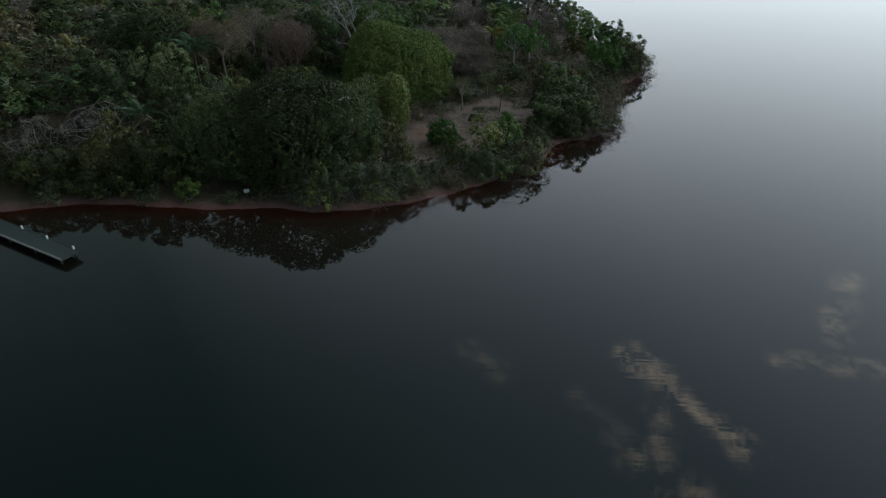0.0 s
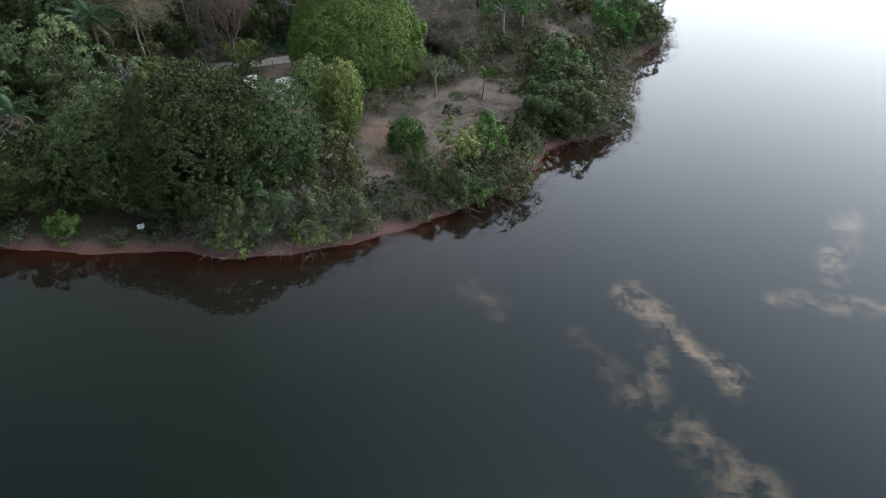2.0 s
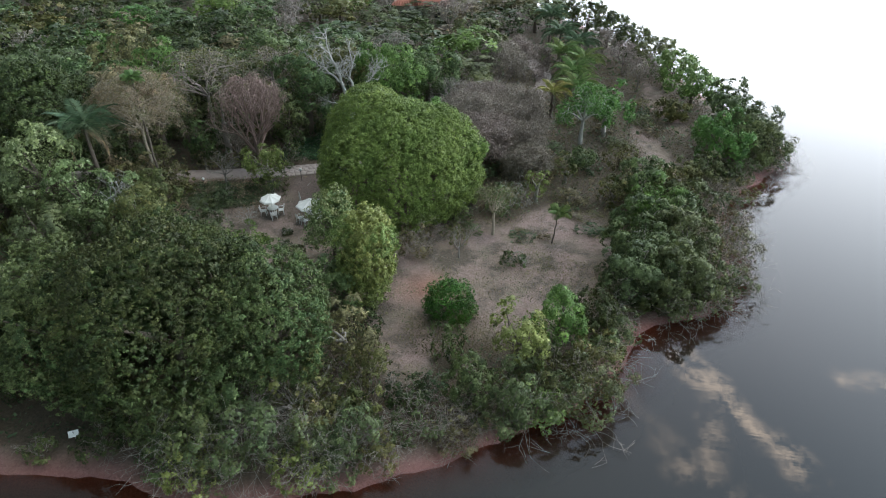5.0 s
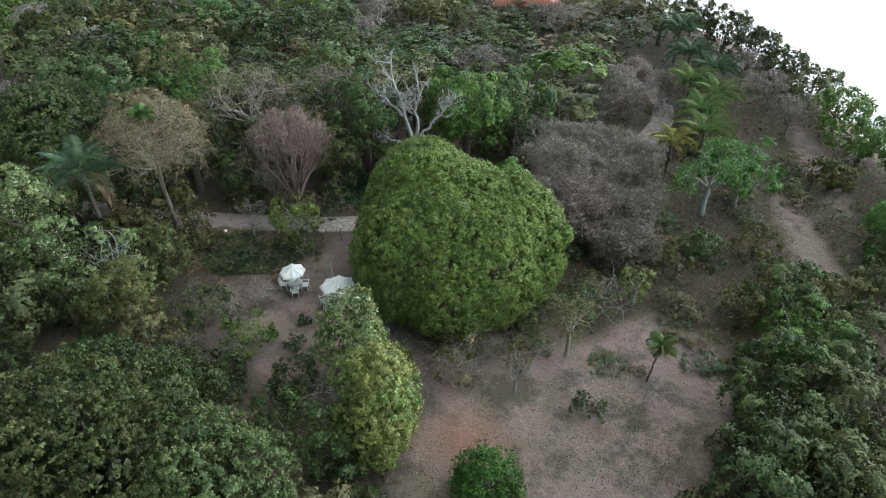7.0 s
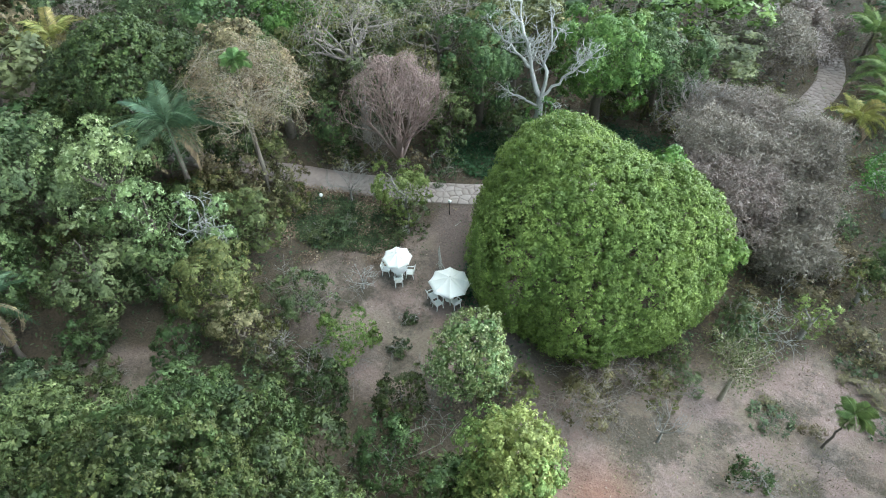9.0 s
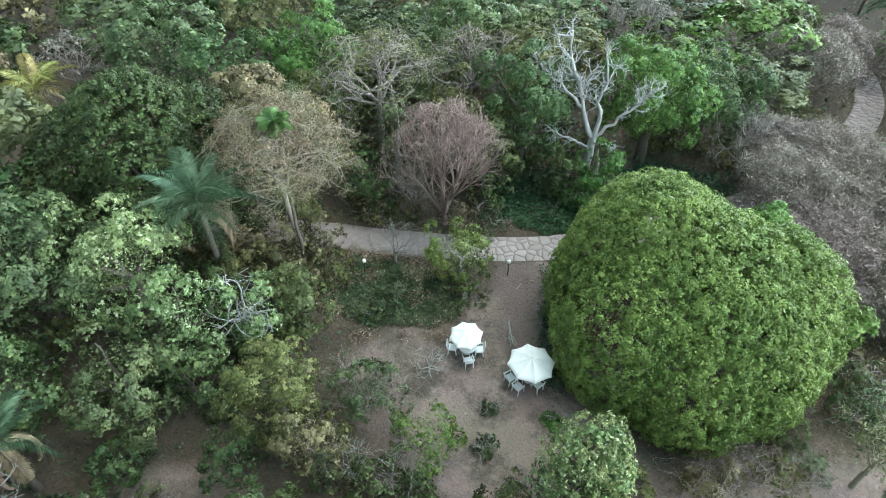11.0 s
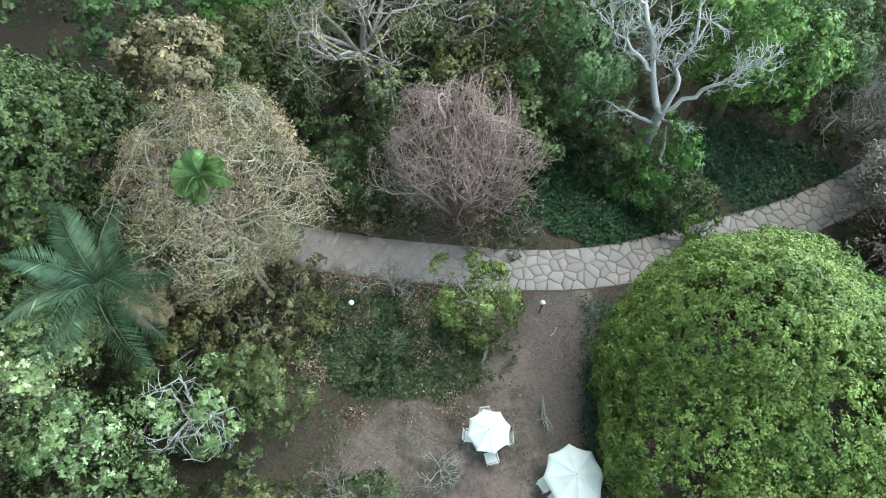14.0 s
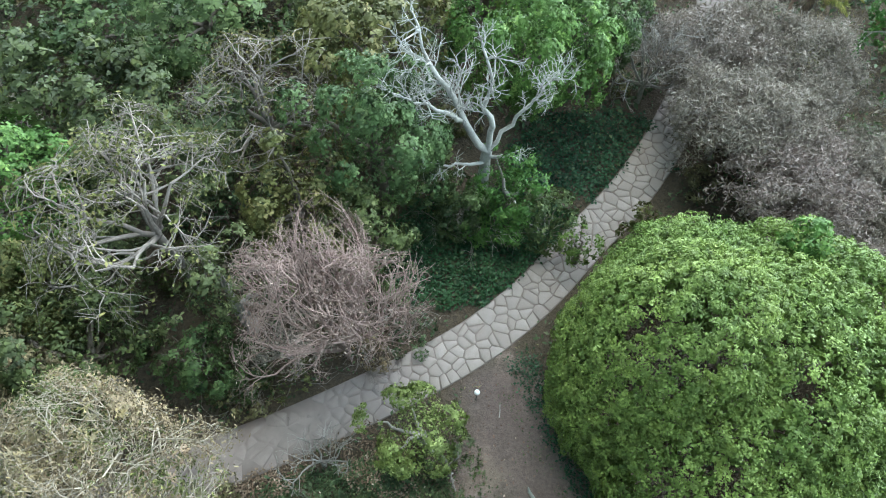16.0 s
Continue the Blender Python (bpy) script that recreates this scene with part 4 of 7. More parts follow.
# ---- the big round mango tree beside the path: a high western dome, an eastern one and a southern skirt, with a deep cleft between ----
MANGO_LOBES = ((0.0, -0.2, 5.8, 6.3, 9.1), (-2.8, 1.2, 4.3, 6.5, 9.8), (3.2, 0.9, 3.9, 5.5, 8.5), (2.4, -1.7, 3.6, 4.8, 7.9), (-2.3, -2.1, 4.1, 5.0, 8.0), (0.6, -3.0, 3.5, 4.6, 6.9), (-1.4, 3.6, 3.5, 4.8, 7.8), (2.4, 3.2, 3.2, 4.6, 7.6), (-3.8, 0.6, 3.6, 4.4, 7.0))
mango, rng = lobed_tree(-7.4, 83.9, MANGO_LOBES, "mango", "large round dense mango tree with a domed bright green crown", "mango_tree", cell=0.95, depth=0.36, shoots=150,
                        size=(0.135, 0.07), trunk=(2.3, 0.42), limbs=7)
(v, f), cen = clump_crown(rng, 0.7, 0.6, 2.0, (0.26, 0.11), 0.62, -0.5, 0.1)
part_mesh("young_shoot", mesh_np("young_shoot", v + np.array([2.4, 4.0, 7.5]), f, LEAF["fresh"]), mango, "bright light-green young shoot")
(v, f), cen = clump_crown(rng, 0.8, 1.0, 1.8, (0.26, 0.11), 0.62, -0.6, 0.1)
part_mesh("young_shoot", mesh_np("young_shoot", v + np.array([6.6, 0.2, 5.4]), f, LEAF["fresh"]), mango, "bright light-green young shoot")

# ---- shore, west to east ----
DARKTREE = "large dense dark green tree above the red bank"
lobed_tree(-15.2, 59.6, ((0, 0, 4.6, 5.4, 10.6), (-2.9, -0.6, 3.8, 4.6, 9.2), (2.7, 0.6, 3.3, 4.5, 9.6), (0.4, -2.2, 3.9, 4.2, 8.2), (-1.2, 2.6, 3.8, 4.4, 9.4)), "dark", DARKTREE,
           cell=1.7, depth=1.2, shoots=125, size=(0.15, 0.065), tuft=13, head=(0.07, 0.17), droop=0.8, trunk=(3.0, 0.36), limbs=6, tall=1.35)
lobed_tree(-9.9, 61.2, ((0, 0, 2.9, 4.2, 9.0), (1.3, -1.0, 2.0, 2.9, 7.2), (-0.8, -1.4, 2.3, 3.2, 7.4)), "mid", "green tree with drooping leaves above the bank",
           cell=1.35, depth=1.0, shoots=115, size=(0.15, 0.065), tuft=13, head=(0.07, 0.17), droop=0.7, trunk=(2.6, 0.24), limbs=5, tall=1.3)
broadleaf(-15.0, 63.6, 3.8, 8.6, "dark", DARKTREE, hz=3.8, cover=2.0, size=(0.25, 0.095), clump=0.24, bottom=-0.7, droop=0.7)
lobed_tree(-22.0, 59.4, ((0, 0, 3.6, 4.1, 8.6), (-2.4, -0.8, 2.9, 3.6, 7.4), (1.4, -1.9, 2.6, 3.3, 6.9)), "mid", "rounded green tree near the shore",
           cell=1.4, depth=0.95, shoots=110, size=(0.15, 0.07), tuft=13, head=(0.07, 0.17), droop=0.5, trunk=(2.4, 0.26), limbs=5, tall=1.2)
broadleaf(-20.0, 63.0, 3.4, 7.6, "mid", "rounded green tree near the shore", hz=3.3, cover=2.2, size=(0.25, 0.11), clump=0.26, bottom=-0.7)
broadleaf(-28.6, 57.2, 3.4, 7.0, "dark", "dark green tree near the shore", hz=3.2, cover=2.2, bottom=-0.8)
broadleaf(-33.5, 57.5, 3.3, 6.4, "olive", "olive-green tree near the shore", hz=3.0, cover=2.0, bottom=-0.8, gaps=0.2)
bare_tree(-36.5, 61.5, 7.0, 4.2, "grey", label="bare grey tree with tangled branches", n_limbs=7, spread=0.9, up=0.2)
bare_tree(-42.0, 58.5, 6.2, 4.0, "grey", "brown", 900, label="bare grey tree with a few brown leaves", n_limbs=6, spread=0.9, up=0.2)
broadleaf(-39.5, 55.6, 3.0, 4.8, "dark", "low dark green tree at the water", hz=2.4, bottom=-0.8)
broadleaf(-46.5, 55.2, 3.6, 5.4, "dark", "low dark green tree at the water", hz=2.7, bottom=-0.8)
broadleaf(-53, 56, 4.2, 6.6, "mid", "rounded green tree near the shore", hz=3.1, bottom=-0.8)
shrub(-24.6, 53.6, 1.25, 2.3, "fresh", "light green shrub on the bank", size=(0.2, 0.08))
shrub(-31.5, 54.2, 1.9, 2.8, "dark", "dark green shrub on the bank", size=(0.2, 0.09))
shrub(-36.0, 54.4, 2.2, 3.0, "dark", "dark green shrub on the bank", size=(0.2, 0.09))
TANGLE = "tangled grey-green shrub with bare twigs over the bank"
shrub(-12.4, 54.8, 2.3, 4.4, "mid", TANGLE, 16, "grey", cover=1.1, gaps=0.25, size=(0.2, 0.08), group="bank thicket")
shrub(-14.2, 55.4, 1.9, 3.8, "mid", TANGLE, 8, "grey", cover=1.2, gaps=0.2, size=(0.2, 0.08), group="bank thicket")
shrub(-9.4, 54.9, 2.3, 3.9, "blue", TANGLE, 22, "grey", cover=0.9, gaps=0.3, size=(0.17, 0.07), group="bank thicket")
shrub(-6.3, 55.6, 2.1, 3.6, "blue", TANGLE, 24, "grey", cover=0.8, gaps=0.3, size=(0.16, 0.07), group="bank thicket")
shrub(-3.9, 56.6, 1.9, 3.1, "blue", TANGLE, 16, "grey", cover=1.1, gaps=0.2, size=(0.16, 0.07), group="bank thicket")
shrub(-10.8, 57.6, 2.0, 4.4, "mid", TANGLE, 10, "grey", cover=1.3, size=(0.2, 0.08), group="bank thicket")
shrub(-7.8, 58.6, 1.8, 4.0, "olive", TANGLE, 14, "grey", cover=0.9, gaps=0.3, group="bank thicket")
shrub(-4.4, 59.6, 1.7, 2.6, "olive", "low olive shrub with dry twigs", 12, "mauve", cover=0.8, gaps=0.3)
shrub(-0.6, 58.3, 1.6, 1.9, "blue", "low grey-green shrub on the bank", 14, "mauve", cover=0.8, gaps=0.3)
shrub(0.9, 58.6, 1.3, 1.7, "brown", "dry mauve-brown shrub on the bank", 18, "mauve", cover=0.4, gaps=0.4)
shrub(2.8, 59.0, 1.2, 1.5, "brown", "dry mauve-brown shrub on the bank", 16, "mauve", cover=0.4, gaps=0.4)
shrub(-1.8, 60.4, 1.3, 1.7, "dark", "small dark green shrub", 6, "grey", cover=1.1)
broadleaf(-6.2, 62.7, 2.0, 5.2, "brown", "small tree with yellow-brown thinning leaves", "tree", hz=2.2, cover=1.5, size=(0.2, 0.09), clump=0.28, bottom=-0.8, droop=0.7, bark="grey")
broadleaf(-4.4, 61.6, 1.4, 3.4, "olive", "small olive-green leafy tree", "tree", hz=1.5, cover=1.4, size=(0.18, 0.08), clump=0.3, bottom=-0.8)
lobed_tree(-6.3, 68.5, ((0.2, 0.3, 1.35, 1.7, 7.8), (1.0, -0.2, 1.05, 1.4, 6.9), (-0.9, 0.3, 1.1, 1.5, 6.8), (0.3, -0.9, 1.2, 1.5, 6.2), (-0.6, -0.7, 1.1, 1.5, 5.2), (1.1, -0.8, 0.9, 1.2, 4.9), (0.1, 0.5, 1.4, 1.8, 5.2), (0.0, -0.2, 1.3, 1.6, 3.7)), "yellow",
           "upright tree with yellow-green leaf tips", cell=0.8, depth=0.5, shoots=150, size=(0.17, 0.08), tuft=14, head=(0.1, 0.2), droop=0.4, trunk=(2.4, 0.15), limbs=5, floor=0.9)
broadleaf(-7.6, 67.2, 1.7, 5.2, "mid", "green leafy tree beside the clearing", "tree", hz=2.1, cover=2.0, size=(0.24, 0.1), clump=0.28, bottom=-0.85)
lobed_tree(-10.4, 73.5, ((0.3, 0.3, 1.2, 1.5, 6.1), (-0.7, 0.1, 1.0, 1.3, 5.4), (0.9, -0.3, 1.0, 1.3, 5.0), (-0.2, -0.8, 1.1, 1.4, 4.6), (-1.0, -0.6, 0.9, 1.1, 3.7), (0.7, 0.5, 1.2, 1.5, 4.0)), "pale",
           "upright small tree with pale-green glossy leaves", cell=0.7, depth=0.5, shoots=115, size=(0.16, 0.08), tuft=12, head=(0.1, 0.2), droop=0.4, trunk=(1.8, 0.13), limbs=5, floor=0.5)
lobed_tree(-0.5, 68.4, ((0, 0, 1.45, 1.5, 2.6), (0.5, -0.3, 1.1, 1.1, 2.0), (-0.5, 0.2, 1.1, 1.2, 2.2)), "bush", "round bright green dense shrub in dry grass", "shrub",
           cell=0.7, depth=0.5, shoots=150, size=(0.2, 0.05), tuft=14, head=(0.08, 0.2), droop=-0.3, trunk=(0.7, 0.07), limbs=5, floor=0.06, category="shrub")
broadleaf(1.9, 60.6, 1.45, 4.2, "mid", "conical dark green small tree near the bank", "tree", hz=1.95, cover=2.6, size=(0.2, 0.08), clump=0.24, bottom=-0.9, lumps=0.08, shape=0.62, droop=0.6)
broadleaf(4.5, 64.0, 1.7, 5.1, "yellow", "shrubby tree with pale yellow-green leaves", "tree", hz=2.0, cover=2.0, size=(0.22, 0.1), clump=0.3, bottom=-0.8)
broadleaf(6.9, 66.9, 1.9, 4.5, "fresh", "shrubby tree with fresh green leaves", "tree", hz=2.1, cover=2.2, size=(0.22, 0.1), clump=0.28, bottom=-0.9)
shrub(5.0, 61.0, 2.3, 3.2, "blue", "spreading grey-green shrub over the water's edge", 9, "mauve", cover=1.2, gaps=0.15)
shrub(7.9, 62.2, 2.5, 3.2, "blue", "spreading grey-green shrub over the water's edge", 9, "mauve", cover=1.1, gaps=0.2)
shrub(9.4, 64.4, 2.1, 2.8, "olive", "spreading olive shrub over the water's edge", 9, "mauve", cover=1.1, gaps=0.2)
shrub(10.6, 68.0, 1.5, 2.4, "blue", "small grey-green shrub at the water's edge", 8, "grey", cover=1.3)
shrub(9.4, 69.8, 1.7, 2.6, "dark", "dark green shrub under the trees", 4, "grey", cover=1.5)

OVER = "low straggling shrub hanging over the clay bank"
for cx, cy, cr, ct, lf in ((-13.6, 53.6, 1.3, 2.2, "mid"), (-11.6, 53.1, 1.5, 2.4, "yellow"), (-9.9, 53.5, 1.4, 2.1, "blue"), (-6.0, 54.4, 1.5, 2.2, "yellow"), (-4.4, 54.9, 1.3, 1.9, "blue"), (-2.4, 56.1, 1.2, 1.6, "olive"),
                           (1.6, 57.6, 1.0, 1.2, "brown"), (3.9, 59.5, 1.5, 2.0, "blue"), (5.6, 60.4, 1.6, 2.2, "yellow"), (7.2, 61.4, 1.6, 2.1, "blue"), (8.9, 62.9, 1.4, 1.9, "olive"), (10.0, 66.3, 1.2, 2.0, "pale"),
                           (-20.4, 53.4, 0.9, 1.3, "mid"), (-17.4, 54.2, 1.2, 1.8, "dark"), (-28.4, 53.2, 1.2, 1.7, "weed"), (-33.4, 53.7, 1.4, 1.9, "dark"), (-38.2, 52.6, 1.6, 2.2, "weed")):
    shrub(cx, cy, cr, ct, lf, OVER, 6, "mauve", cover=1.1, gaps=0.2, size=(0.17, 0.07), group="bank thicket", twig_len=0.9)

# ---- thicket on the east shore ----
CLUMP = "dense grey-green shrubby tree at the water's edge"
for cx, cy, cr, ct, lf in ((12.2, 73.2, 2.5, 4.3, "blue"), (15.0, 72.9, 2.4, 4.4, "blue"), (16.6, 74.9, 2.4, 4.2, "mid"), (13.0, 76.6, 2.7, 4.6, "mid"), (16.4, 78.4, 2.6, 4.2, "blue"),
                           (13.4, 80.4, 2.4, 4.0, "mid"), (17.0, 82.2, 2.2, 3.8, "mid"), (14.6, 84.2, 2.4, 4.4, "fresh"), (17.6, 86.0, 2.1, 3.6, "blue"), (14.2, 88.4, 2.3, 4.3, "mid"),
                           (17.4, 89.8, 2.0, 3.4, "olive"), (11.6, 86.4, 1.6, 3.2, "olive"), (20.4, 92.8, 2.0, 3.2, "blue")):
    broadleaf(cx, cy, cr, ct, lf, CLUMP, "tree", hz=ct * 0.48, cover=1.8, size=(0.22, 0.1), clump=0.27, bottom=-0.9, group="shore thicket", bark="grey")
for cx, cy, cr, ct in ((18.4, 76.6, 1.6, 2.6), (19.0, 80.6, 1.5, 2.4), (19.4, 84.2, 1.5, 2.2), (11.2, 71.8, 1.2, 1.8), (21.4, 89.2, 1.4, 2.0)):
    shrub(cx, cy, cr, ct, "brown", "sparse twiggy shrub leaning over the water", 20, "mauve", cover=0.45, gaps=0.4)
for cx, cy, cr, ct, lf, cv in ((19.4, 74.9, 1.6, 2.3, "blue", 1.0), (20.2, 77.6, 1.8, 2.6, "brown", 0.6), (20.6, 80.6, 1.7, 2.3, "olive", 0.8), (21.2, 83.6, 1.7, 2.4, "brown", 0.6), (21.6, 86.6, 1.7, 2.2, "blue", 0.8), (17.4, 72.2, 1.6, 2.2, "blue", 1.0),
                               (14.8, 71.2, 1.5, 2.0, "blue", 0.9), (23.2, 89.4, 1.6, 2.2, "olive", 0.7), (28.6, 97.6, 1.6, 2.4, "blue", 0.9), (29.6, 100.6, 1.6, 2.4, "brown", 0.6)):
    shrub(cx, cy, cr, ct, lf, "straggling shrub spreading over the water", 18, "mauve", cover=cv, gaps=0.3, group="shore thicket", twig_len=1.1)
broadleaf(22.6, 97.0, 3.0, 6.0, "fresh", "light green tree on the point", "tree", hz=2.8, cover=2.0, bottom=-0.9, clump=0.26)
broadleaf(26.0, 97.6, 2.8, 5.2, "mid", "green tree on the point over the water", "tree", hz=2.5, cover=2.0, bottom=-0.9, clump=0.26)
broadleaf(25.0, 101.5, 3.0, 6.2, "mid", "green tree on the point", "tree", hz=2.9, bottom=-0.9)
broadleaf(27.2, 102.8, 2.4, 5.0, "dark", "dark green tree on the point", "tree", hz=2.3, bottom=-0.9)
# added shrubs that shut the sky out of gaps in the trees' reflection
for cx, cy, cr, ct in ((12.4, 71.9, 1.5, 2.6), (14.6, 72.3, 1.6, 2.4), (17.2, 73.6, 1.4, 2.2), (27.0, 98.6, 1.8, 3.0), (28.0, 101.6, 1.7, 2.8), (28.2, 105.0, 1.6, 2.6), (22.6, 92.4, 1.5, 2.2)):
    shrub(cx, cy, cr, ct, "dark", "added dense dark green shrub closing gaps under shore trees", 3, "mauve", cover=1.8, size=(0.2, 0.09))
shrub(27.6, 97.0, 1.6, 2.2, "brown", "sparse twiggy shrub leaning over the water", 18, "mauve", cover=0.4, gaps=0.4)
shrub(24.2, 94.0, 1.7, 2.4, "blue", "grey-green shrub at the water's edge", 10, "mauve", cover=1.0, gaps=0.2)
broadleaf(25.2, 108.6, 2.0, 5.6, "dark", "dark round tree near the far shore", "tree", hz=2.6, bottom=-0.7, size=(0.4, 0.18))
for cx, cy, cr, ct, lf in ((22.6, 113.5, 2.9, 5.2, "fresh"), (21.0, 119.5, 3.0, 5.6, "fresh"), (19.2, 125.0, 2.8, 5.4, "blue"), (17.0, 131.0, 3.0, 5.8, "dark"), (13.6, 137.5, 3.2, 6.0, "dark"), (10.6, 144.5, 3.2, 6.0, "dark"),
                           (6.0, 150.5, 3.4, 6.2, "dark"), (0.5, 158, 3.6, 6.4, "dark"), (-5.5, 166, 3.8, 6.6, "dark"), (-14, 175, 3.8, 6.6, "mid"), (19.5, 108, 1.8, 3.0, "olive")):
    broadleaf(cx, cy, cr, ct, lf, "leafy tree along the far shore", "tree", bottom=-0.7, size=(0.46, 0.2), cover=1.7, group="far shore trees", limbs=3)
for cx, cy in ((15.0, 124), (12.5, 130), (16.5, 117.5)):
    bare_tree(cx, cy, 5.2, 2.6, "mauve", "mauve", 700, "bare mauve-grey tree on the slope", kids=(4, 4, 3), twig=2.2, size=(0.2, 0.1))

# ---- east clearing ----
bare_tree(1.4, 79.2, 5.2, 1.9, "tan", "blue", 1500, "small pale-trunked tree with thin grey-green leaves", trunk_h=0.42, n_limbs=6, kids=(4, 4, 3), levels=2, size=(0.16, 0.07), name="small_tree")
shrub(2.2, 84.6, 1.8, 2.6, "blue", "pale grey-green shrub with bleached twigs", 12, "white", cover=0.8, gaps=0.35)
broadleaf(4.7, 85.4, 1.1, 3.9, "yellow", "slender small tree with yellowish leaves", "small_tree", hz=1.5, cover=1.2, size=(0.18, 0.08), clump=0.34, bottom=-0.9, gaps=0.2, bark="grey")
broadleaf(7.3, 89.6, 1.1, 3.6, "olive", "slender small tree with olive leaves", "small_tree", hz=1.4, cover=1.1, size=(0.18, 0.08), clump=0.34, bottom=-0.9, gaps=0.2, bark="grey")
broadleaf(5.4, 91.6, 1.5, 2.8, "brown", "small dry brownish tree in scrub", "small_tree", hz=1.2, cover=0.9, size=(0.18, 0.08), clump=0.34, bottom=-0.9, gaps=0.3, bark="mauve")
palm(6.6, 79.1, 3.2, 1.05, "palm_bright", 9, "slender young palm with a small bright green head", 0.42, 0, 0.05, 0.8, base=(6.3, 78.7))
shrub(3.5, 75.4, 0.95, 1.25, "mid", "low green shrub in dry grass", 6, "grey", cover=1.2, gaps=0.2)
bare_tree(-0.9, 75.4, 3.4, 1.1, "grey", None, 0, "small bare grey sapling in dry grass", kids=(3, 3, 3), levels=2, n_limbs=5, up=1.2, spread=0.5, name="sapling")
shrub(-4.6, 75.7, 1.8, 2.3, "brown", "dry brown shrub at the foot of the mango tree", 26, "mauve", cover=1.0, gaps=0.25, size=(0.2, 0.09))
shrub(-1.6, 78.0, 1.3, 1.5, "olive", "low olive shrub with dry twigs", 10, "mauve", cover=0.5, gaps=0.3)
bare_tree(8.9, 99.2, 7.0, 3.1, "white", "fresh", 3800, "white-trunked tree with a thin light green crown", trunk_h=0.42, n_limbs=7, kids=(4, 4, 4), levels=2, size=(0.25, 0.11), thick=1.2, name="tree")
broadleaf(11.4, 101.6, 2.8, 6.4, "fresh", "light green airy tree on the slope", "tree", hz=2.4, cover=1.5, gaps=0.2, bark="grey", size=(0.32, 0.14))
broadleaf(8.6, 92.6, 1.5, 3.0, "mid", "small green tree in dry scrub", "small_tree", hz=1.3, cover=1.3, size=(0.2, 0.09))
broadleaf(12.6, 94.0, 1.6, 3.0, "olive", "small olive-green tree in dry scrub", "small_tree", hz=1.3, cover=1.2, size=(0.2, 0.09), gaps=0.2)
palm(5.6, 105.2, 3.9, 2.5, "palm_yellow", 15, "short coconut palm with yellow-green fronds", 0.6, 3, 0.16)
for px_, py_, pz_, lf in ((8.4, 110.5, 2.9, "palm_bright"), (8.0, 115, 3.2, "palm_bright"), (9.4, 119.5, 3.4, "palm_bright"), (6.6, 122, 3.6, "palm_bright"), (8.8, 126, 3.8, "palm"), (6.2, 130, 4.2, "palm"), (4.6, 137, 5.0, "palm")):
    palm(px_, py_, pz_, 3.4, lf, 20, "low coconut palm with lush green fronds", 0.75, 2, 0.15)

# ---- mauve thickets east of the path ----
MAUVE = "wide leafless mauve-grey tree full of fine twigs"
for cx, cy, cr, ct in ((-2.6, 97.2, 3.9, 6.2), (-1.6, 92.4, 3.8, 5.6), (2.0, 95.2, 3.7, 5.2), (1.6, 100.2, 3.8, 5.8), (-2.2, 101.6, 3.3, 5.8), (3.4, 90.8, 2.6, 3.4)):
    bare_tree(cx, cy, ct, cr, "mauve", "mauve", int(5000 * cr), MAUVE, n_limbs=9, kids=(6, 5, 4), levels=3, spread=0.8, up=0.35, trunk_h=0.16, size=(0.26, 0.055), thick=0.7)
for cx, cy, cr, ct in ((-1.6, 115.4, 3.8, 6.4), (1.0, 119.8, 3.0, 6.0)):
    bare_tree(cx, cy, ct, cr, "mauve", "mauve", int(2600 * cr), MAUVE, n_limbs=8, kids=(6, 5, 4), levels=3, spread=0.8, up=0.6, trunk_h=0.2, size=(0.3, 0.08), thick=0.7, twig=1.6)
bare_tree(-5.4, 101.6, 6.6, 2.8, "grey", None, 0, "bare grey tree beside the stone path", n_limbs=7, kids=(5, 4, 4), trunk_h=0.22, up=0.5)

# ---- north of the path ----
bare_tree(-23.2, 88.7, 9.6, 3.6, "pink", "pink", 3000, "upright leafless tree with pinkish twigs behind the path", n_limbs=12, kids=(6, 5, 5), levels=3, spread=0.42, up=0.75, trunk_h=0.1, size=(0.16, 0.03), thick=0.85, twig=0.9)
bare_tree(-25.4, 88.6, 4.6, 1.8, "mauve", "mauve", 1200, "small bare mauve tree behind the path", n_limbs=6, kids=(5, 4, 4), levels=2, spread=0.6, up=0.9, trunk_h=0.25, size=(0.13, 0.06))
bare_tree(-24.6, 84.0, 3.9, 1.7, "grey", None, 0, "small bare grey tree at the path's edge", n_limbs=6, kids=(5, 4, 4), levels=2, spread=0.65, up=0.7, trunk_h=0.28)


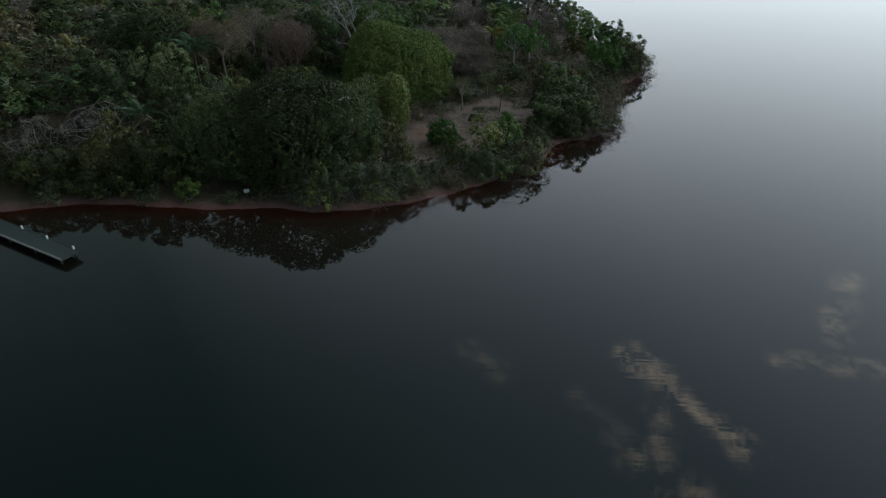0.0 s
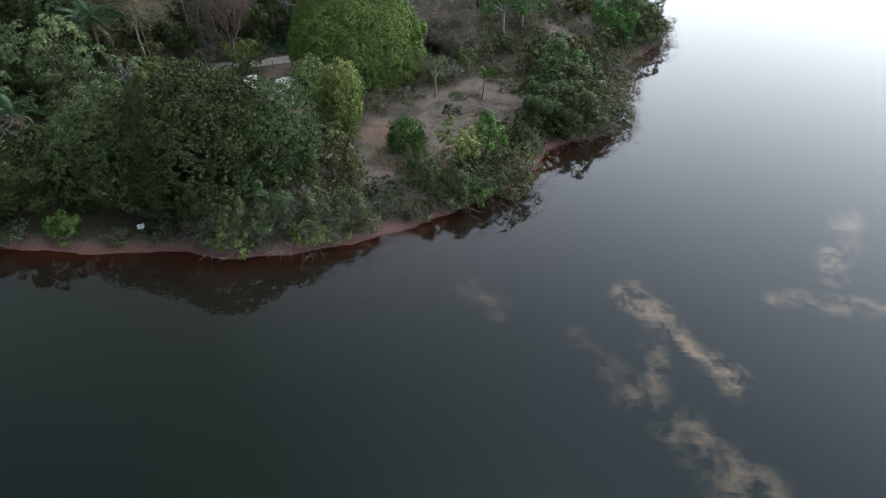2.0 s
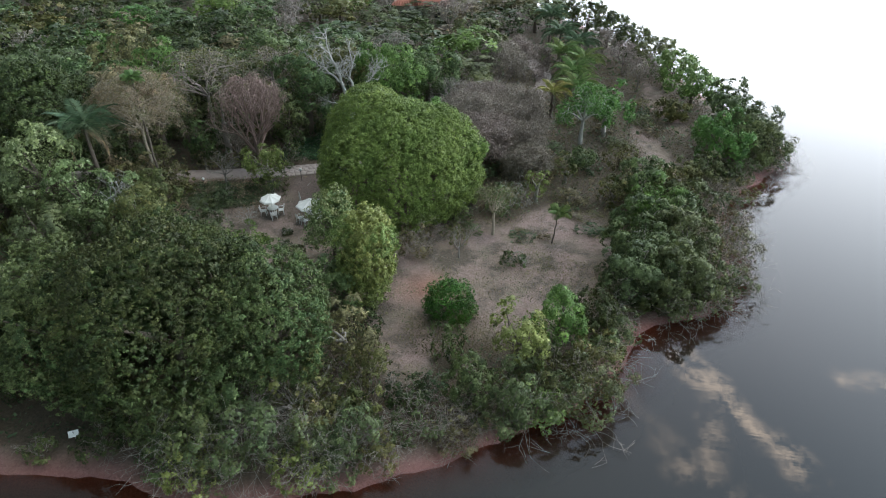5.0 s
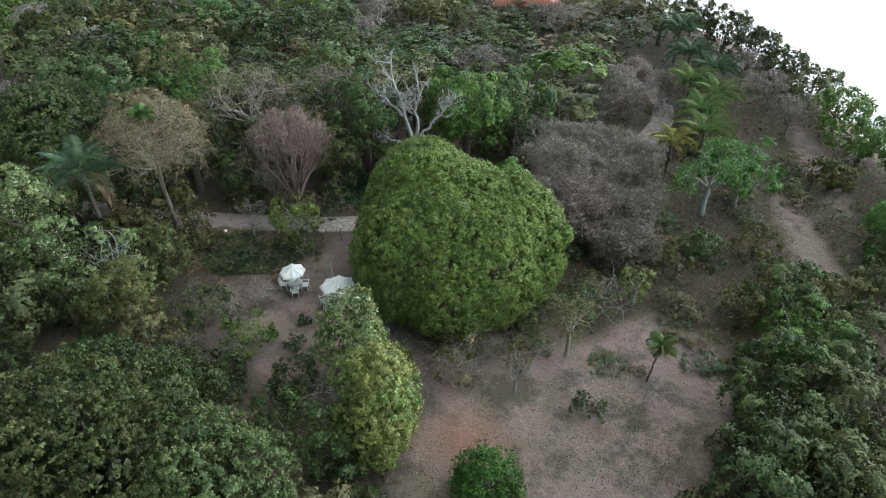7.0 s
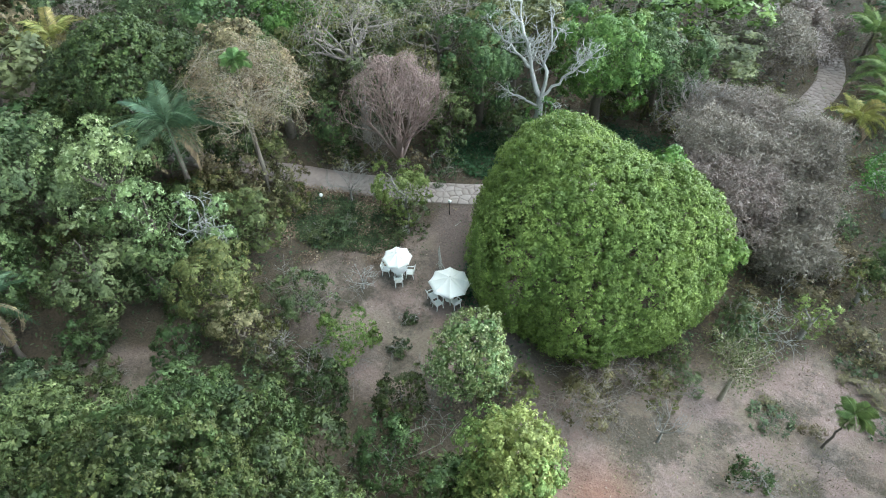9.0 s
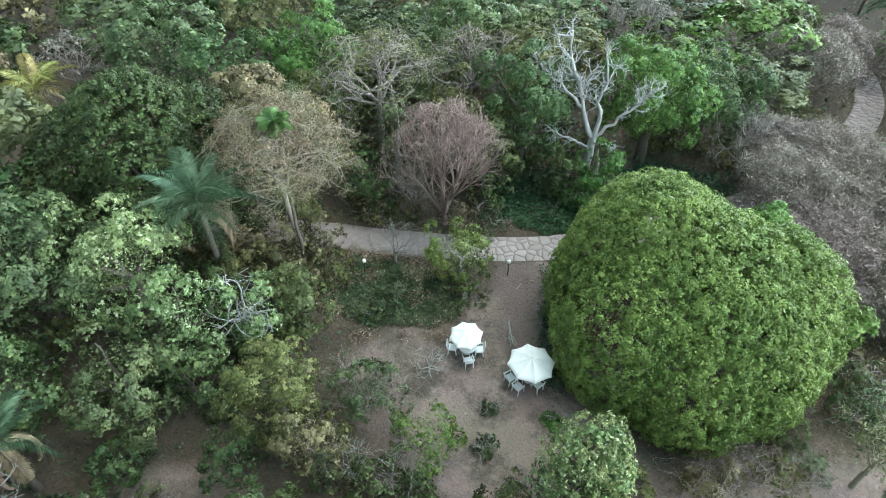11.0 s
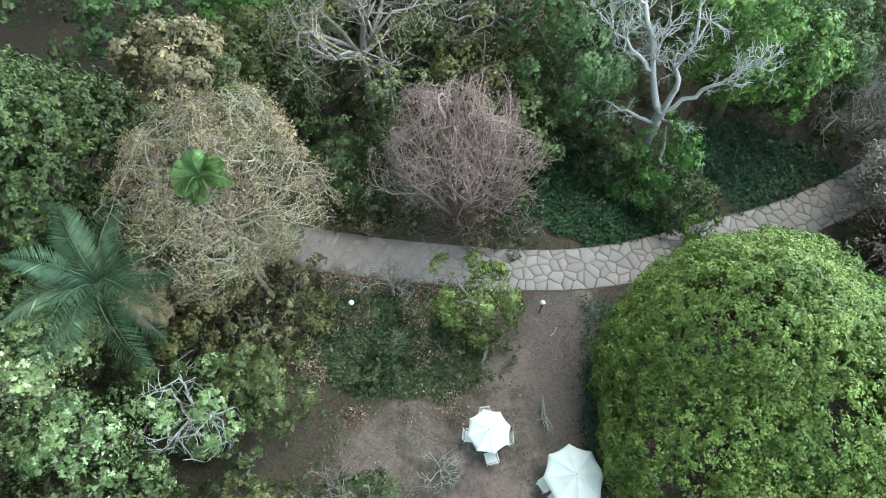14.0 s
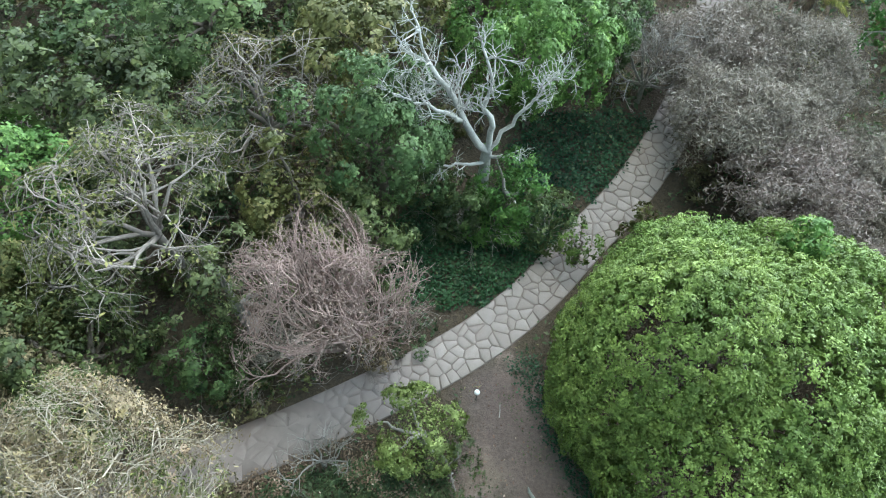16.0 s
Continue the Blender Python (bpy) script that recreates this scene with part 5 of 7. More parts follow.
def dead_white_tree(x, y):
    """A dead tree: a short stout trunk, one long crooked limb to the north-west, an upright one and low broken stubs."""
    rng = np.random.default_rng(77)
    t = thing("dead_tree", pose(x, y, ground_z(x, y) - 0.03), "dead bleached white tree with two crooked bare limbs", "tree")
    vt, ft = tube([(wobbly(rng, (0, 0, 0), (0.1, 0.1, 4.4), 7, 0.07), np.linspace(0.36, 0.25, 7), 9)])
    part_mesh("trunk", mesh_np("trunk", vt, ft, BARK["white"], True), t)
    limbs = (([(0.1, 0.1, 4.2), (-0.6, 0.3, 5.4), (-1.1, 0.5, 6.2), (-1.5, 1.0, 7.6), (-2.3, 1.4, 8.8), (-2.7, 1.8, 10.2)], 0.2, 20, 0.85),
             ([(0.1, 0.1, 4.2), (0.2, 0.3, 5.6), (0.0, 0.6, 7.0), (0.3, 0.9, 8.2), (-0.2, 1.3, 9.6)], 0.17, 9, 0.65),
             ([(-1.1, 0.5, 6.2), (-1.9, 0.3, 7.0), (-2.9, 0.3, 7.8), (-3.9, 0.3, 8.4)], 0.12, 10, 0.7),
             ([(0.0, 0.0, 3.6), (-0.9, -0.4, 4.1), (-1.9, -0.5, 4.3), (-2.8, -0.3, 4.6)], 0.10, 7, 0.6),
             ([(0.1, 0.1, 4.3), (1.0, 0.4, 5.5), (1.9, 0.6, 6.5), (2.4, 0.7, 7.0), (2.8, 1.0, 7.8)], 0.12, 14, 0.6),
             ([(0.1, 0.0, 4.0), (0.9, -0.5, 4.4), (1.7, -0.6, 4.2)], 0.09, 3, 0.4))
    for pts, r, kids, ln in limbs:
        p = smooth_line(pts, 3)
        p = np.stack([np.interp(np.linspace(0, 1, 12), np.linspace(0, 1, len(p)), p[:, c]) for c in range(3)], 1)
        p[1:] += rng.normal(0, 0.07, (11, 3))
        lines = [(p, np.linspace(r, r * 0.28, 12), 7)]
        for i in range(kids):
            j = int(rng.integers(4, 12))
            d = p[min(j, 11)] - p[min(j, 11) - 1]
            d = d / np.linalg.norm(d) * 0.8 + rng.normal(0, 0.6, 3) + np.array([-0.15, 0, 0.35])
            out = []
            grow(rng, p[j], d / np.linalg.norm(d), ln * rng.uniform(0.7, 1.7), r * 0.32, 2, out, 0.8, 0.4, (4, 4))
            lines += [(q, np.maximum(w, 0.011), sd) for q, w, sd in out]
        vt, ft = tube(lines)
        part_mesh("limb", mesh_np("limb", vt, ft, BARK["white"], True), t)


dead_white_tree(-15.6, 96.2)
broadleaf(-14.5, 95.2, 1.8, 5.6, "fresh", "airy light green small tree at the dead tree's foot", "small_tree", hz=2.5, cover=1.2, size=(0.2, 0.08), clump=0.3, bottom=-0.9, gaps=0.2, bark="grey")
broadleaf(-16.9, 95.0, 1.5, 4.2, "mid", "airy green small tree at the dead tree's foot", "small_tree", hz=1.9, cover=1.2, size=(0.2, 0.08), clump=0.3, bottom=-0.9, gaps=0.2, bark="grey")
shrub(-22.6, 88.9, 1.4, 1.9, "brown", "low brown weeds under the pink-twigged tree", 8, "mauve", cover=0.7, gaps=0.3)
shrub(-25.8, 87.9, 1.2, 1.7, "olive", "low olive weeds behind the path", 6, "mauve", cover=0.8, gaps=0.3)
shrub(-20.2, 89.3, 1.2, 1.6, "weed", "low green weeds behind the path", 4, "grey", cover=0.9, gaps=0.2)
shrub(-28.0, 87.3, 1.3, 2.0, "brown", "low brown shrub behind the path", 6, "mauve", cover=0.8, gaps=0.2)
shrub(-15.0, 94.6, 1.9, 3.2, "fresh", "fern-like green shrub at the dead tree's foot", 4, "grey", cover=1.3, gaps=0.15, size=(0.26, 0.09))
shrub(-12.8, 93.8, 1.7, 3.4, "mid", "green shrub beside the path", 4, "grey", cover=1.4, gaps=0.15, size=(0.22, 0.09))
broadleaf(-11.6, 91.9, 0.9, 3.4, "fresh", "slender light green sapling beside the path", "sapling", hz=1.1, cover=1.1, size=(0.2, 0.09), clump=0.4, gaps=0.2)
shrub(-17.6, 94.8, 1.5, 2.4, "weed", "low shrub under the trees", 6, "grey", cover=1.0, gaps=0.2)
broadleaf(-12.4, 101.0, 3.9, 9.6, "fresh", "tall green leafy tree behind the dead tree", "tree", hz=3.5, cover=2.4, size=(0.24, 0.11), clump=0.25, bottom=-0.8)
broadleaf(-8.8, 104.4, 3.7, 8.6, "mid", "tall green leafy tree behind the path", "tree", hz=3.3, cover=2.2, size=(0.24, 0.11), clump=0.25, bottom=-0.8)
broadleaf(-20.8, 97.0, 3.4, 9.8, "mid", "tall green leafy tree behind the path", "tree", hz=3.6, cover=2.0, size=(0.24, 0.11), clump=0.26, bottom=-0.8)
broadleaf(-24.4, 94.6, 2.7, 8.2, "olive", "olive-green leafy tree behind the path", "tree", hz=3.2, cover=1.8, size=(0.26, 0.12), clump=0.28, bottom=-0.8, gaps=0.1)
broadleaf(-21.6, 93.2, 2.2, 6.4, "mid", "green leafy tree beside the clearing", "tree", hz=2.6, cover=2.0, size=(0.26, 0.12), clump=0.28, bottom=-0.8)
broadleaf(-27.6, 90.8, 2.2, 7.6, "blue", "grey-green tree with hanging twigs", "tree", hz=3.0, cover=1.3, size=(0.22, 0.09), clump=0.3, bottom=-0.9, gaps=0.25, bark="grey")
bare_tree(-30.2, 93.4, 10.6, 4.8, "mauve", "olive", 3200, "wide bare grey tree with arching branches", n_limbs=9, kids=(5, 5, 4), levels=3, spread=0.85, up=-0.1, trunk_h=0.5, twig=0.8, thick=0.85, size=(0.22, 0.1))
bare_tree(-25.6, 99.4, 9.4, 3.6, "mauve", "olive", 2600, "bare grey tree with a few olive leaves", n_limbs=8, kids=(5, 4, 4), levels=3, spread=0.8, up=0.2, trunk_h=0.45, twig=1.5)

# dry tan tree with a palm growing through it
tan_tree = bare_tree(-30.5, 82.1, 12.2, 3.9, "tan", "tan", 15000, "tall dry tan tree with feathery withered foliage", n_limbs=13, kids=(6, 5, 4), levels=3, spread=0.8, up=0.25, trunk_h=0.5, size=(0.14, 0.04), twig=0.9, thick=0.5, name="tree", leaf2="olive", leaf2_n=6500)
for bx_, by_, bz_, br_ in ((-1.5, 0.9, 10.4, 1.7), (1.3, 1.4, 10.2, 1.6), (0.2, 2.2, 9.6, 1.5), (-2.4, -0.6, 9.4, 1.3), (2.5, 0.2, 9.2, 1.3), (1.2, -1.6, 9.8, 1.2), (-0.9, -1.7, 9.9, 1.3)):
    (v, f), cen = clump_crown(np.random.default_rng(int(bz_ * 10)), br_, br_ * 0.62, 0.45, (0.2, 0.045), 0.3, -0.5, 0.3, 0.4, 0.25, tuft=6)
    part_mesh("dry_foliage", mesh_np("dry_foliage", v + np.array([bx_, by_, bz_ - 0.5]), f, LEAF["tan"]), tan_tree)
palm(-29.4, 81.1, 11.4, 1.0, "palm_bright", 12, "slim palm with a bright green head inside the tan tree", 0.4, 0, 0.09, 0.8)
broadleaf(-31.4, 75.9, 1.7, 5.6, "dark", "dark green leafy tree below the palm", hz=2.4, cover=1.7, size=(0.2, 0.09), clump=0.3, bottom=-0.9)
broadleaf(-30.9, 77.9, 1.5, 5.2, "olive", "olive leafy tree below the palm", hz=2.2, cover=1.5, size=(0.2, 0.09), clump=0.3, bottom=-0.9)
palm(-32.1, 77.3, 8.3, 3.7, "palm", 22, "palm with long dark grey-green fronds", 0.75, 3, 0.16, 1.0)
broadleaf(-29.2, 79.6, 1.7, 4.6, "brown", "small tree with yellow-brown leaves under the tan tree", "tree", hz=1.9, cover=1.2, size=(0.2, 0.09), clump=0.3, bottom=-0.9)
broadleaf(-31.6, 80.4, 1.9, 5.2, "brown", "brownish leafy tree below the tan tree", "tree", hz=2.2, cover=1.3, size=(0.2, 0.09), clump=0.3, bottom=-0.9)
broadleaf(-33.6, 82.4, 2.2, 6.0, "dark", "dark green tree behind the palm", "tree", hz=2.6, cover=1.6, size=(0.22, 0.1), clump=0.3, bottom=-0.9)
broadleaf(-28.8, 82.4, 1.3, 4.2, "brown", "small tree with brown leaves at the path's end", "tree", hz=1.9, cover=1.2, size=(0.2, 0.09), clump=0.3, bottom=-0.9)
broadleaf(-30.4, 83.2, 1.5, 4.8, "olive", "small olive tree at the path's end", "tree", hz=2.1, cover=1.2, size=(0.2, 0.09), clump=0.3, bottom=-0.9)
broadleaf(-27.4, 81.0, 1.2, 3.0, "olive", "small olive tree near the path", "tree", hz=1.3, cover=1.2, size=(0.18, 0.08), clump=0.32, bottom=-0.9)

# ---- west of the garden: pale-leaved trees ----
PALE = "leafy tree with pale whitish-green leaf clusters"
broadleaf(-34.2, 73.6, 3.0, 10.4, "pale", PALE, hz=3.8, cover=1.9, size=(0.165, 0.085), clump=0.27, bottom=-0.8, gaps=0.1)
broadleaf(-30.8, 73.0, 2.4, 7.2, "pale", PALE, hz=2.9, cover=1.8, size=(0.165, 0.085), clump=0.29, bottom=-0.8, gaps=0.1)
broadleaf(-32.0, 69.4, 2.8, 6.4, "blue", "grey-green leafy tree in the thicket", hz=2.7, cover=1.8, size=(0.24, 0.11), clump=0.28, bottom=-0.8)
broadleaf(-28.6, 75.6, 2.0, 5.2, "pale", PALE, hz=2.3, cover=1.7, size=(0.165, 0.085), clump=0.3, bottom=-0.9)
broadleaf(-27.2, 77.4, 1.9, 4.6, "mid", "green shrubby tree beside the clearing", hz=2.0, cover=1.9, size=(0.22, 0.1), clump=0.3, bottom=-0.9)
broadleaf(-29.6, 71.0, 2.0, 5.0, "mid", "green leafy tree beside the clearing", hz=2.3, cover=1.7, size=(0.22, 0.1), clump=0.3, bottom=-0.9)
bare_tree(-29.2, 75.0, 6.2, 1.9, "white", None, 0, "small dead bleached tree among shrubs", n_limbs=6, kids=(4, 4, 3), levels=2, trunk_h=0.4, up=0.2, spread=0.8, name="dead_tree")
broadleaf(-24.6, 71.6, 2.5, 7.0, "olive", "upright olive-green tree with fine leaves", hz=3.2, cover=1.7, size=(0.17, 0.07), clump=0.24, bottom=-0.9, shape=0.8)
broadleaf(-22.4, 70.2, 1.6, 4.8, "brown", "small tree with brownish leaves", hz=2.0, cover=1.3, size=(0.18, 0.08), clump=0.3, bottom=-0.9)
broadleaf(-22.6, 66.4, 1.9, 4.0, "mid", "green leafy tree beside the clearing", hz=2.0, cover=1.7, size=(0.22, 0.1), clump=0.3, bottom=-0.9)
shrub(-21.3, 74.3, 1.9, 3.2, "blue", "thin olive shrub at the clearing's edge", 14, "grey", cover=1.3, gaps=0.2)
shrub(-17.8, 73.2, 1.7, 3.0, "fresh", "airy green shrub in the clearing", 8, "grey", cover=1.4, gaps=0.15)
shrub(-13.2, 71.6, 1.5, 2.4, "dark", "low dark green shrub on bare soil", 5, "grey", cover=1.3)
shrub(-15.6, 76.4, 0.45, 0.9, "weed", "tiny green shrub under the parasols", 4, "grey", cover=0.7, gaps=0.3)
shrub(-23.9, 79.8, 0.8, 1.5, "blue", "small grey-green shrub among weeds", 4, "grey", cover=1.0)
shrub(-15.0, 74.3, 0.6, 1.1, "weed", "tiny green shrub on bare soil", 4, "grey", cover=0.7, gaps=0.3)
shrub(-12.0, 68.4, 1.8, 2.8, "mid", "green shrub under the trees", 5, "grey", cover=1.3)
shrub(-17.0, 69.4, 1.7, 2.6, "dark", "dark green shrub under the trees", 5, "grey", cover=1.3)
bare_tree(-20.3, 70.5, 2.9, 1.3, "grey", None, 0, "small bare grey shrubby tree", n_limbs=7, kids=(4, 4, 3), levels=2, trunk_h=0.2, name="bare_shrub", category="shrub")
bare_tree(-19.3, 77.3, 2.3, 1.1, "white", None, 0, "small dead bleached shrub beside the table", n_limbs=6, kids=(4, 3, 3), levels=2, trunk_h=0.25, up=0.4, name="dead_shrub", category="shrub")
broadleaf(-20.3, 84.3, 1.9, 5.0, "yellow", "small tree with yellow-green leaves at the path's edge", "tree", hz=2.0, cover=1.9, size=(0.16, 0.08), clump=0.28, bottom=-0.9, gaps=0.1, bark="grey")
broadleaf(-19.4, 82.9, 1.5, 3.0, "blue", "thin grey-green bush below the path's small tree", "shrub", hz=1.4, cover=0.9, size=(0.15, 0.07), clump=0.3, bottom=-0.9, gaps=0.25, bark="grey", category="shrub")
broadleaf(-28.2, 79.9, 1.3, 2.6, "brown", "low tree with yellow and brown leaves near the path", "tree", hz=1.2, cover=1.0, size=(0.16, 0.08), clump=0.32, bottom=-0.9, gaps=0.2)
shrub(-23.4, 80.6, 0.9, 1.5, "weed", "small green weed shrub near the path", 4, "grey", cover=1.0)
shrub(-12.4, 77.0, 0.5, 0.8, "fresh", "small green seedling on bare soil", 2, "grey", cover=1.0)
lobed_tree(-38.4, 80.2, ((0, 0, 3.6, 4.6, 11.8), (1.9, -1.6, 2.8, 3.6, 10.0), (-2.2, -1.2, 2.9, 3.8, 10.2), (1.6, 1.9, 2.9, 3.8, 10.6), (-1.4, 2.2, 2.8, 3.6, 10.0)), "dark", "tall dense deep-green tree in the wood",
           cell=1.3, depth=0.7, shoots=85, size=(0.2, 0.1), tuft=15, head=(0.12, 0.26), droop=0.3, trunk=(4.2, 0.28), limbs=6, floor=1.2)
broadleaf(-40.0, 72.0, 4.2, 9.6, "blue", "tall grey-green tree in the wood", hz=4.0, cover=2.0, size=(0.25, 0.11), clump=0.24, bottom=-0.8)
broadleaf(-36.4, 87.2, 3.4, 10.0, "brown", "tall tree with brownish-green leaves", hz=3.6, cover=1.9, size=(0.24, 0.11), clump=0.26, bottom=-0.8)
broadleaf(-33.4, 88.6, 2.6, 9.0, "dark", "tall dark green tree behind the path", hz=3.4, cover=2.0, size=(0.24, 0.11), clump=0.27, bottom=-0.8)
palm(-52.5, 84.5, 6.4, 3.4, "palm_yellow", 14, "tall palm with yellowing arching fronds in the wood", 0.7, 4, 0.15)
palm(-58.5, 80.5, 6.0, 3.4, "palm_yellow", 13, "tall palm with yellowing arching fronds in the wood", 0.7, 5, 0.15)
palm(-33.4, 64.3, 4.8, 2.9, "palm", 14, "short palm with greyish drooping fronds", 0.6, 4, 0.14)
broadleaf(-36.8, 66.6, 3.0, 7.0, "mid", "green leafy tree beside the clearing", hz=3.0, bottom=-0.8)
broadleaf(-30.2, 66.4, 1.2, 3.0, "mid", "small green tree on bare soil", hz=1.4, bottom=-0.9, size=(0.2, 0.09))
shrub(-27.9, 65.5, 0.9, 1.9, "blue", "small grey-green bush on bare soil", 3, "grey", cover=1.2)
broadleaf(-29.4, 62.6, 2.2, 3.6, "weed", "low green tree near the shore", hz=1.7, bottom=-0.9, size=(0.22, 0.1))
broadleaf(-25.2, 62.2, 2.7, 5.4, "dark", "dark green leafy tree near the shore", hz=2.5, bottom=-0.9)

broadleaf(-37.6, 96.2, 3.9, 9.4, "fresh", "tall bright green tree in the wood", hz=3.6, bottom=-0.8, clump=0.25)
broadleaf(-36.0, 91.4, 2.6, 7.6, "olive", "olive-green tree in the wood", hz=2.9, bottom=-0.8, clump=0.28)
broadleaf(-33.4, 92.6, 2.2, 6.6, "blue", "blue-green tree in the wood", hz=2.6, bottom=-0.8, clump=0.3)
broadleaf(-29.2, 88.6, 1.7, 5.0, "mid", "small green tree behind the path", hz=2.0, bottom=-0.9, clump=0.32, size=(0.2, 0.09), cover=1.5)

# ---- the wood behind, filling the peninsula ----
FAR = ["dark", "mid", "mid", "fresh", "blue", "olive", "dark", "brown"]
FAR_LABEL = {"dark": "dark green tree in the wood", "mid": "green tree in the wood", "fresh": "light green tree in the wood", "blue": "grey-green tree in the wood",
             "olive": "olive-green tree in the wood", "brown": "brownish tree in the wood"}
far_crowns = {}


def far_tree(x, y, r, top, leaf, k):
    key = (leaf, k)
    z0 = ground_z(x, y)
    if key not in far_crowns:
        rng = np.random.default_rng(900 + len(far_crowns))
        (v, f), cen = clump_crown(rng, 4.0, 3.3, 1.4, ((0.36, 0.17) if k < 2 else (0.56, 0.27)), 0.25, -0.6, 0.28, 0.05)
        vt, ft = tube([(wobbly(rng, (0, 0, -6.2), (0, 0, -0.8), 6, 0.08), np.linspace(0.3, 0.17, 6), 7)])
        lm = []
        for i in range(3):
            vl, fl = tube([limb_lines(rng, (0, 0, -1.2), cen[rng.integers(0, len(cen))] * 0.8, 0.13, 0.03)])
            lm.append(mesh_np("limb", vl, fl, BARK["brown"], True))
        far_crowns[key] = (mesh_np("crown", v, f, LEAF[leaf]), mesh_np("trunk", vt, ft, BARK["brown"], True), lm)
    crown, trunk, lm = far_crowns[key]
    s = r / 4.0
    t = thing("tree", pose(x, y, z0 - 0.05), FAR_LABEL[leaf], "tree", "wood")
    sz = (top - z0) / 9.5
    m = Matrix.LocRotScale((0, 0, 6.2 * sz), Euler((0, 0, (x * 7.3 + y * 3.1) % 6.28)), (s, s, sz))
    part_mesh("crown", crown, t, "", m)
    part_mesh("trunk", trunk, t, "", m)
    for q in lm:
        part_mesh("limb", q, t, "", m)


rng = np.random.default_rng(5)
placed = [(o.location.x, o.location.y) for o in scene.objects if o.parent is None and o.get("category") in ("tree", "palm")]
placed += [(-18.5, 151), (-75, 118), (-2.7, 107), (2.5, 109.5), (4.2, 117), (4.4, 124), (0.5, 129)]
placed = np.array(placed)
count = 0
tries = np.stack([rng.uniform(-112, 24, 6000), rng.uniform(58, 215, 6000)], 1)
tries = tries[(tries[:, 1] > 99) | (tries[:, 0] < -33)]
tries = tries[~((tries[:, 0] > 2) & (tries[:, 1] < 128))]
tries = tries[~((tries[:, 0] < -70) & (tries[:, 1] < 80))]
tries = tries[(shore_distance(tries) > 3.2)]
for x, y in tries:
    if count >= 215:
        break
    gap = 4.6 if y < 125 else 6.2
    if np.hypot(placed[:, 0] - x, placed[:, 1] - y).min() < gap:
        continue
    placed = np.vstack([placed, (x, y)])
    count += 1
    if rng.uniform() < 0.13:
        if y < 150:
            bare_tree(x, y, rng.uniform(6, 8.0), rng.uniform(2.8, 3.8), "grey" if rng.uniform() < 0.5 else "mauve", "mauve", 500, "bare grey-brown tree in the wood", group="wood",
                      kids=(4, 4, 3), n_limbs=6, twig=2.4, size=(0.3, 0.14), trunk_h=0.35)
            continue
    leaf = FAR[int(rng.integers(0, len(FAR)))]
    far_tree(x, y, rng.uniform(3.7, 5.2), (rng.uniform(7.0, 9.6) if y < 108 else rng.uniform(5.4, 7.6)) if not (-30 < x < -8 and y > 128) else 4.6, leaf, int(rng.integers(0, 2)) + (0 if y < 112 and x > -50 else 2))

tries = np.stack([rng.uniform(-222, -96, 3000), rng.uniform(40, 262, 3000)], 1)
tries = tries[(shore_distance(tries) > 3.2) & ~((tries[:, 0] > -112) & (tries[:, 1] < 205))]
count = 0
far_v, far_f, far_n = {}, {}, {}
for x, y in tries:
    if count >= 170:
        break
    if np.hypot(placed[:, 0] - x, placed[:, 1] - y).min() < 8.0:
        continue
    placed = np.vstack([placed, (x, y)])
    count += 1
    leaf = FAR[int(rng.integers(0, len(FAR)))]
    r, top, z0 = rng.uniform(4.8, 6.2), rng.uniform(6.5, 9.5), ground_z(x, y)
    (v, f), cen = clump_crown(rng, r, top * 0.42, 1.3, (0.95, 0.45), 0.26, -0.6, 0.28, 0.05)
    v = v + np.array([x, y, z0 + top * 0.58])
    vt, ft = tube([(wobbly(rng, (x, y, z0 - 0.1), (x, y, z0 + top * 0.6), 5, 0.08), np.linspace(0.3, 0.17, 5), 5)])
    for key, vv, ff in ((leaf, v, f), ("trunk", vt, ft)):
        far_v.setdefault(key, []).append(vv)
        far_f.setdefault(key, []).append(ff + far_n.get(key, 0))
        far_n[key] = far_n.get(key, 0) + len(vv)
far_wood = thing("far_wood", pose(-160, 150, 0), "far mixed green wood along the lake", "wood", kind="stuff")
for key in far_v:
    part_mesh("trunks" if key == "trunk" else "crowns", mesh_np("far_wood_part", np.concatenate(far_v[key]) - np.array([-160, 150, 0]), np.concatenate(far_f[key]), BARK["brown"] if key == "trunk" else LEAF[key]), far_wood)

# ---- scrub that closes the ground between the trees ----
SCRUB = {"weed": "low green scrub bush under the trees", "dark": "low dark green bush under the trees", "olive": "low olive scrub bush among trees", "brown": "low dry brown scrub bush",
         "mid": "low green bush under the trees", "blue": "low grey-green scrub bush"}
scrub_mesh = {}


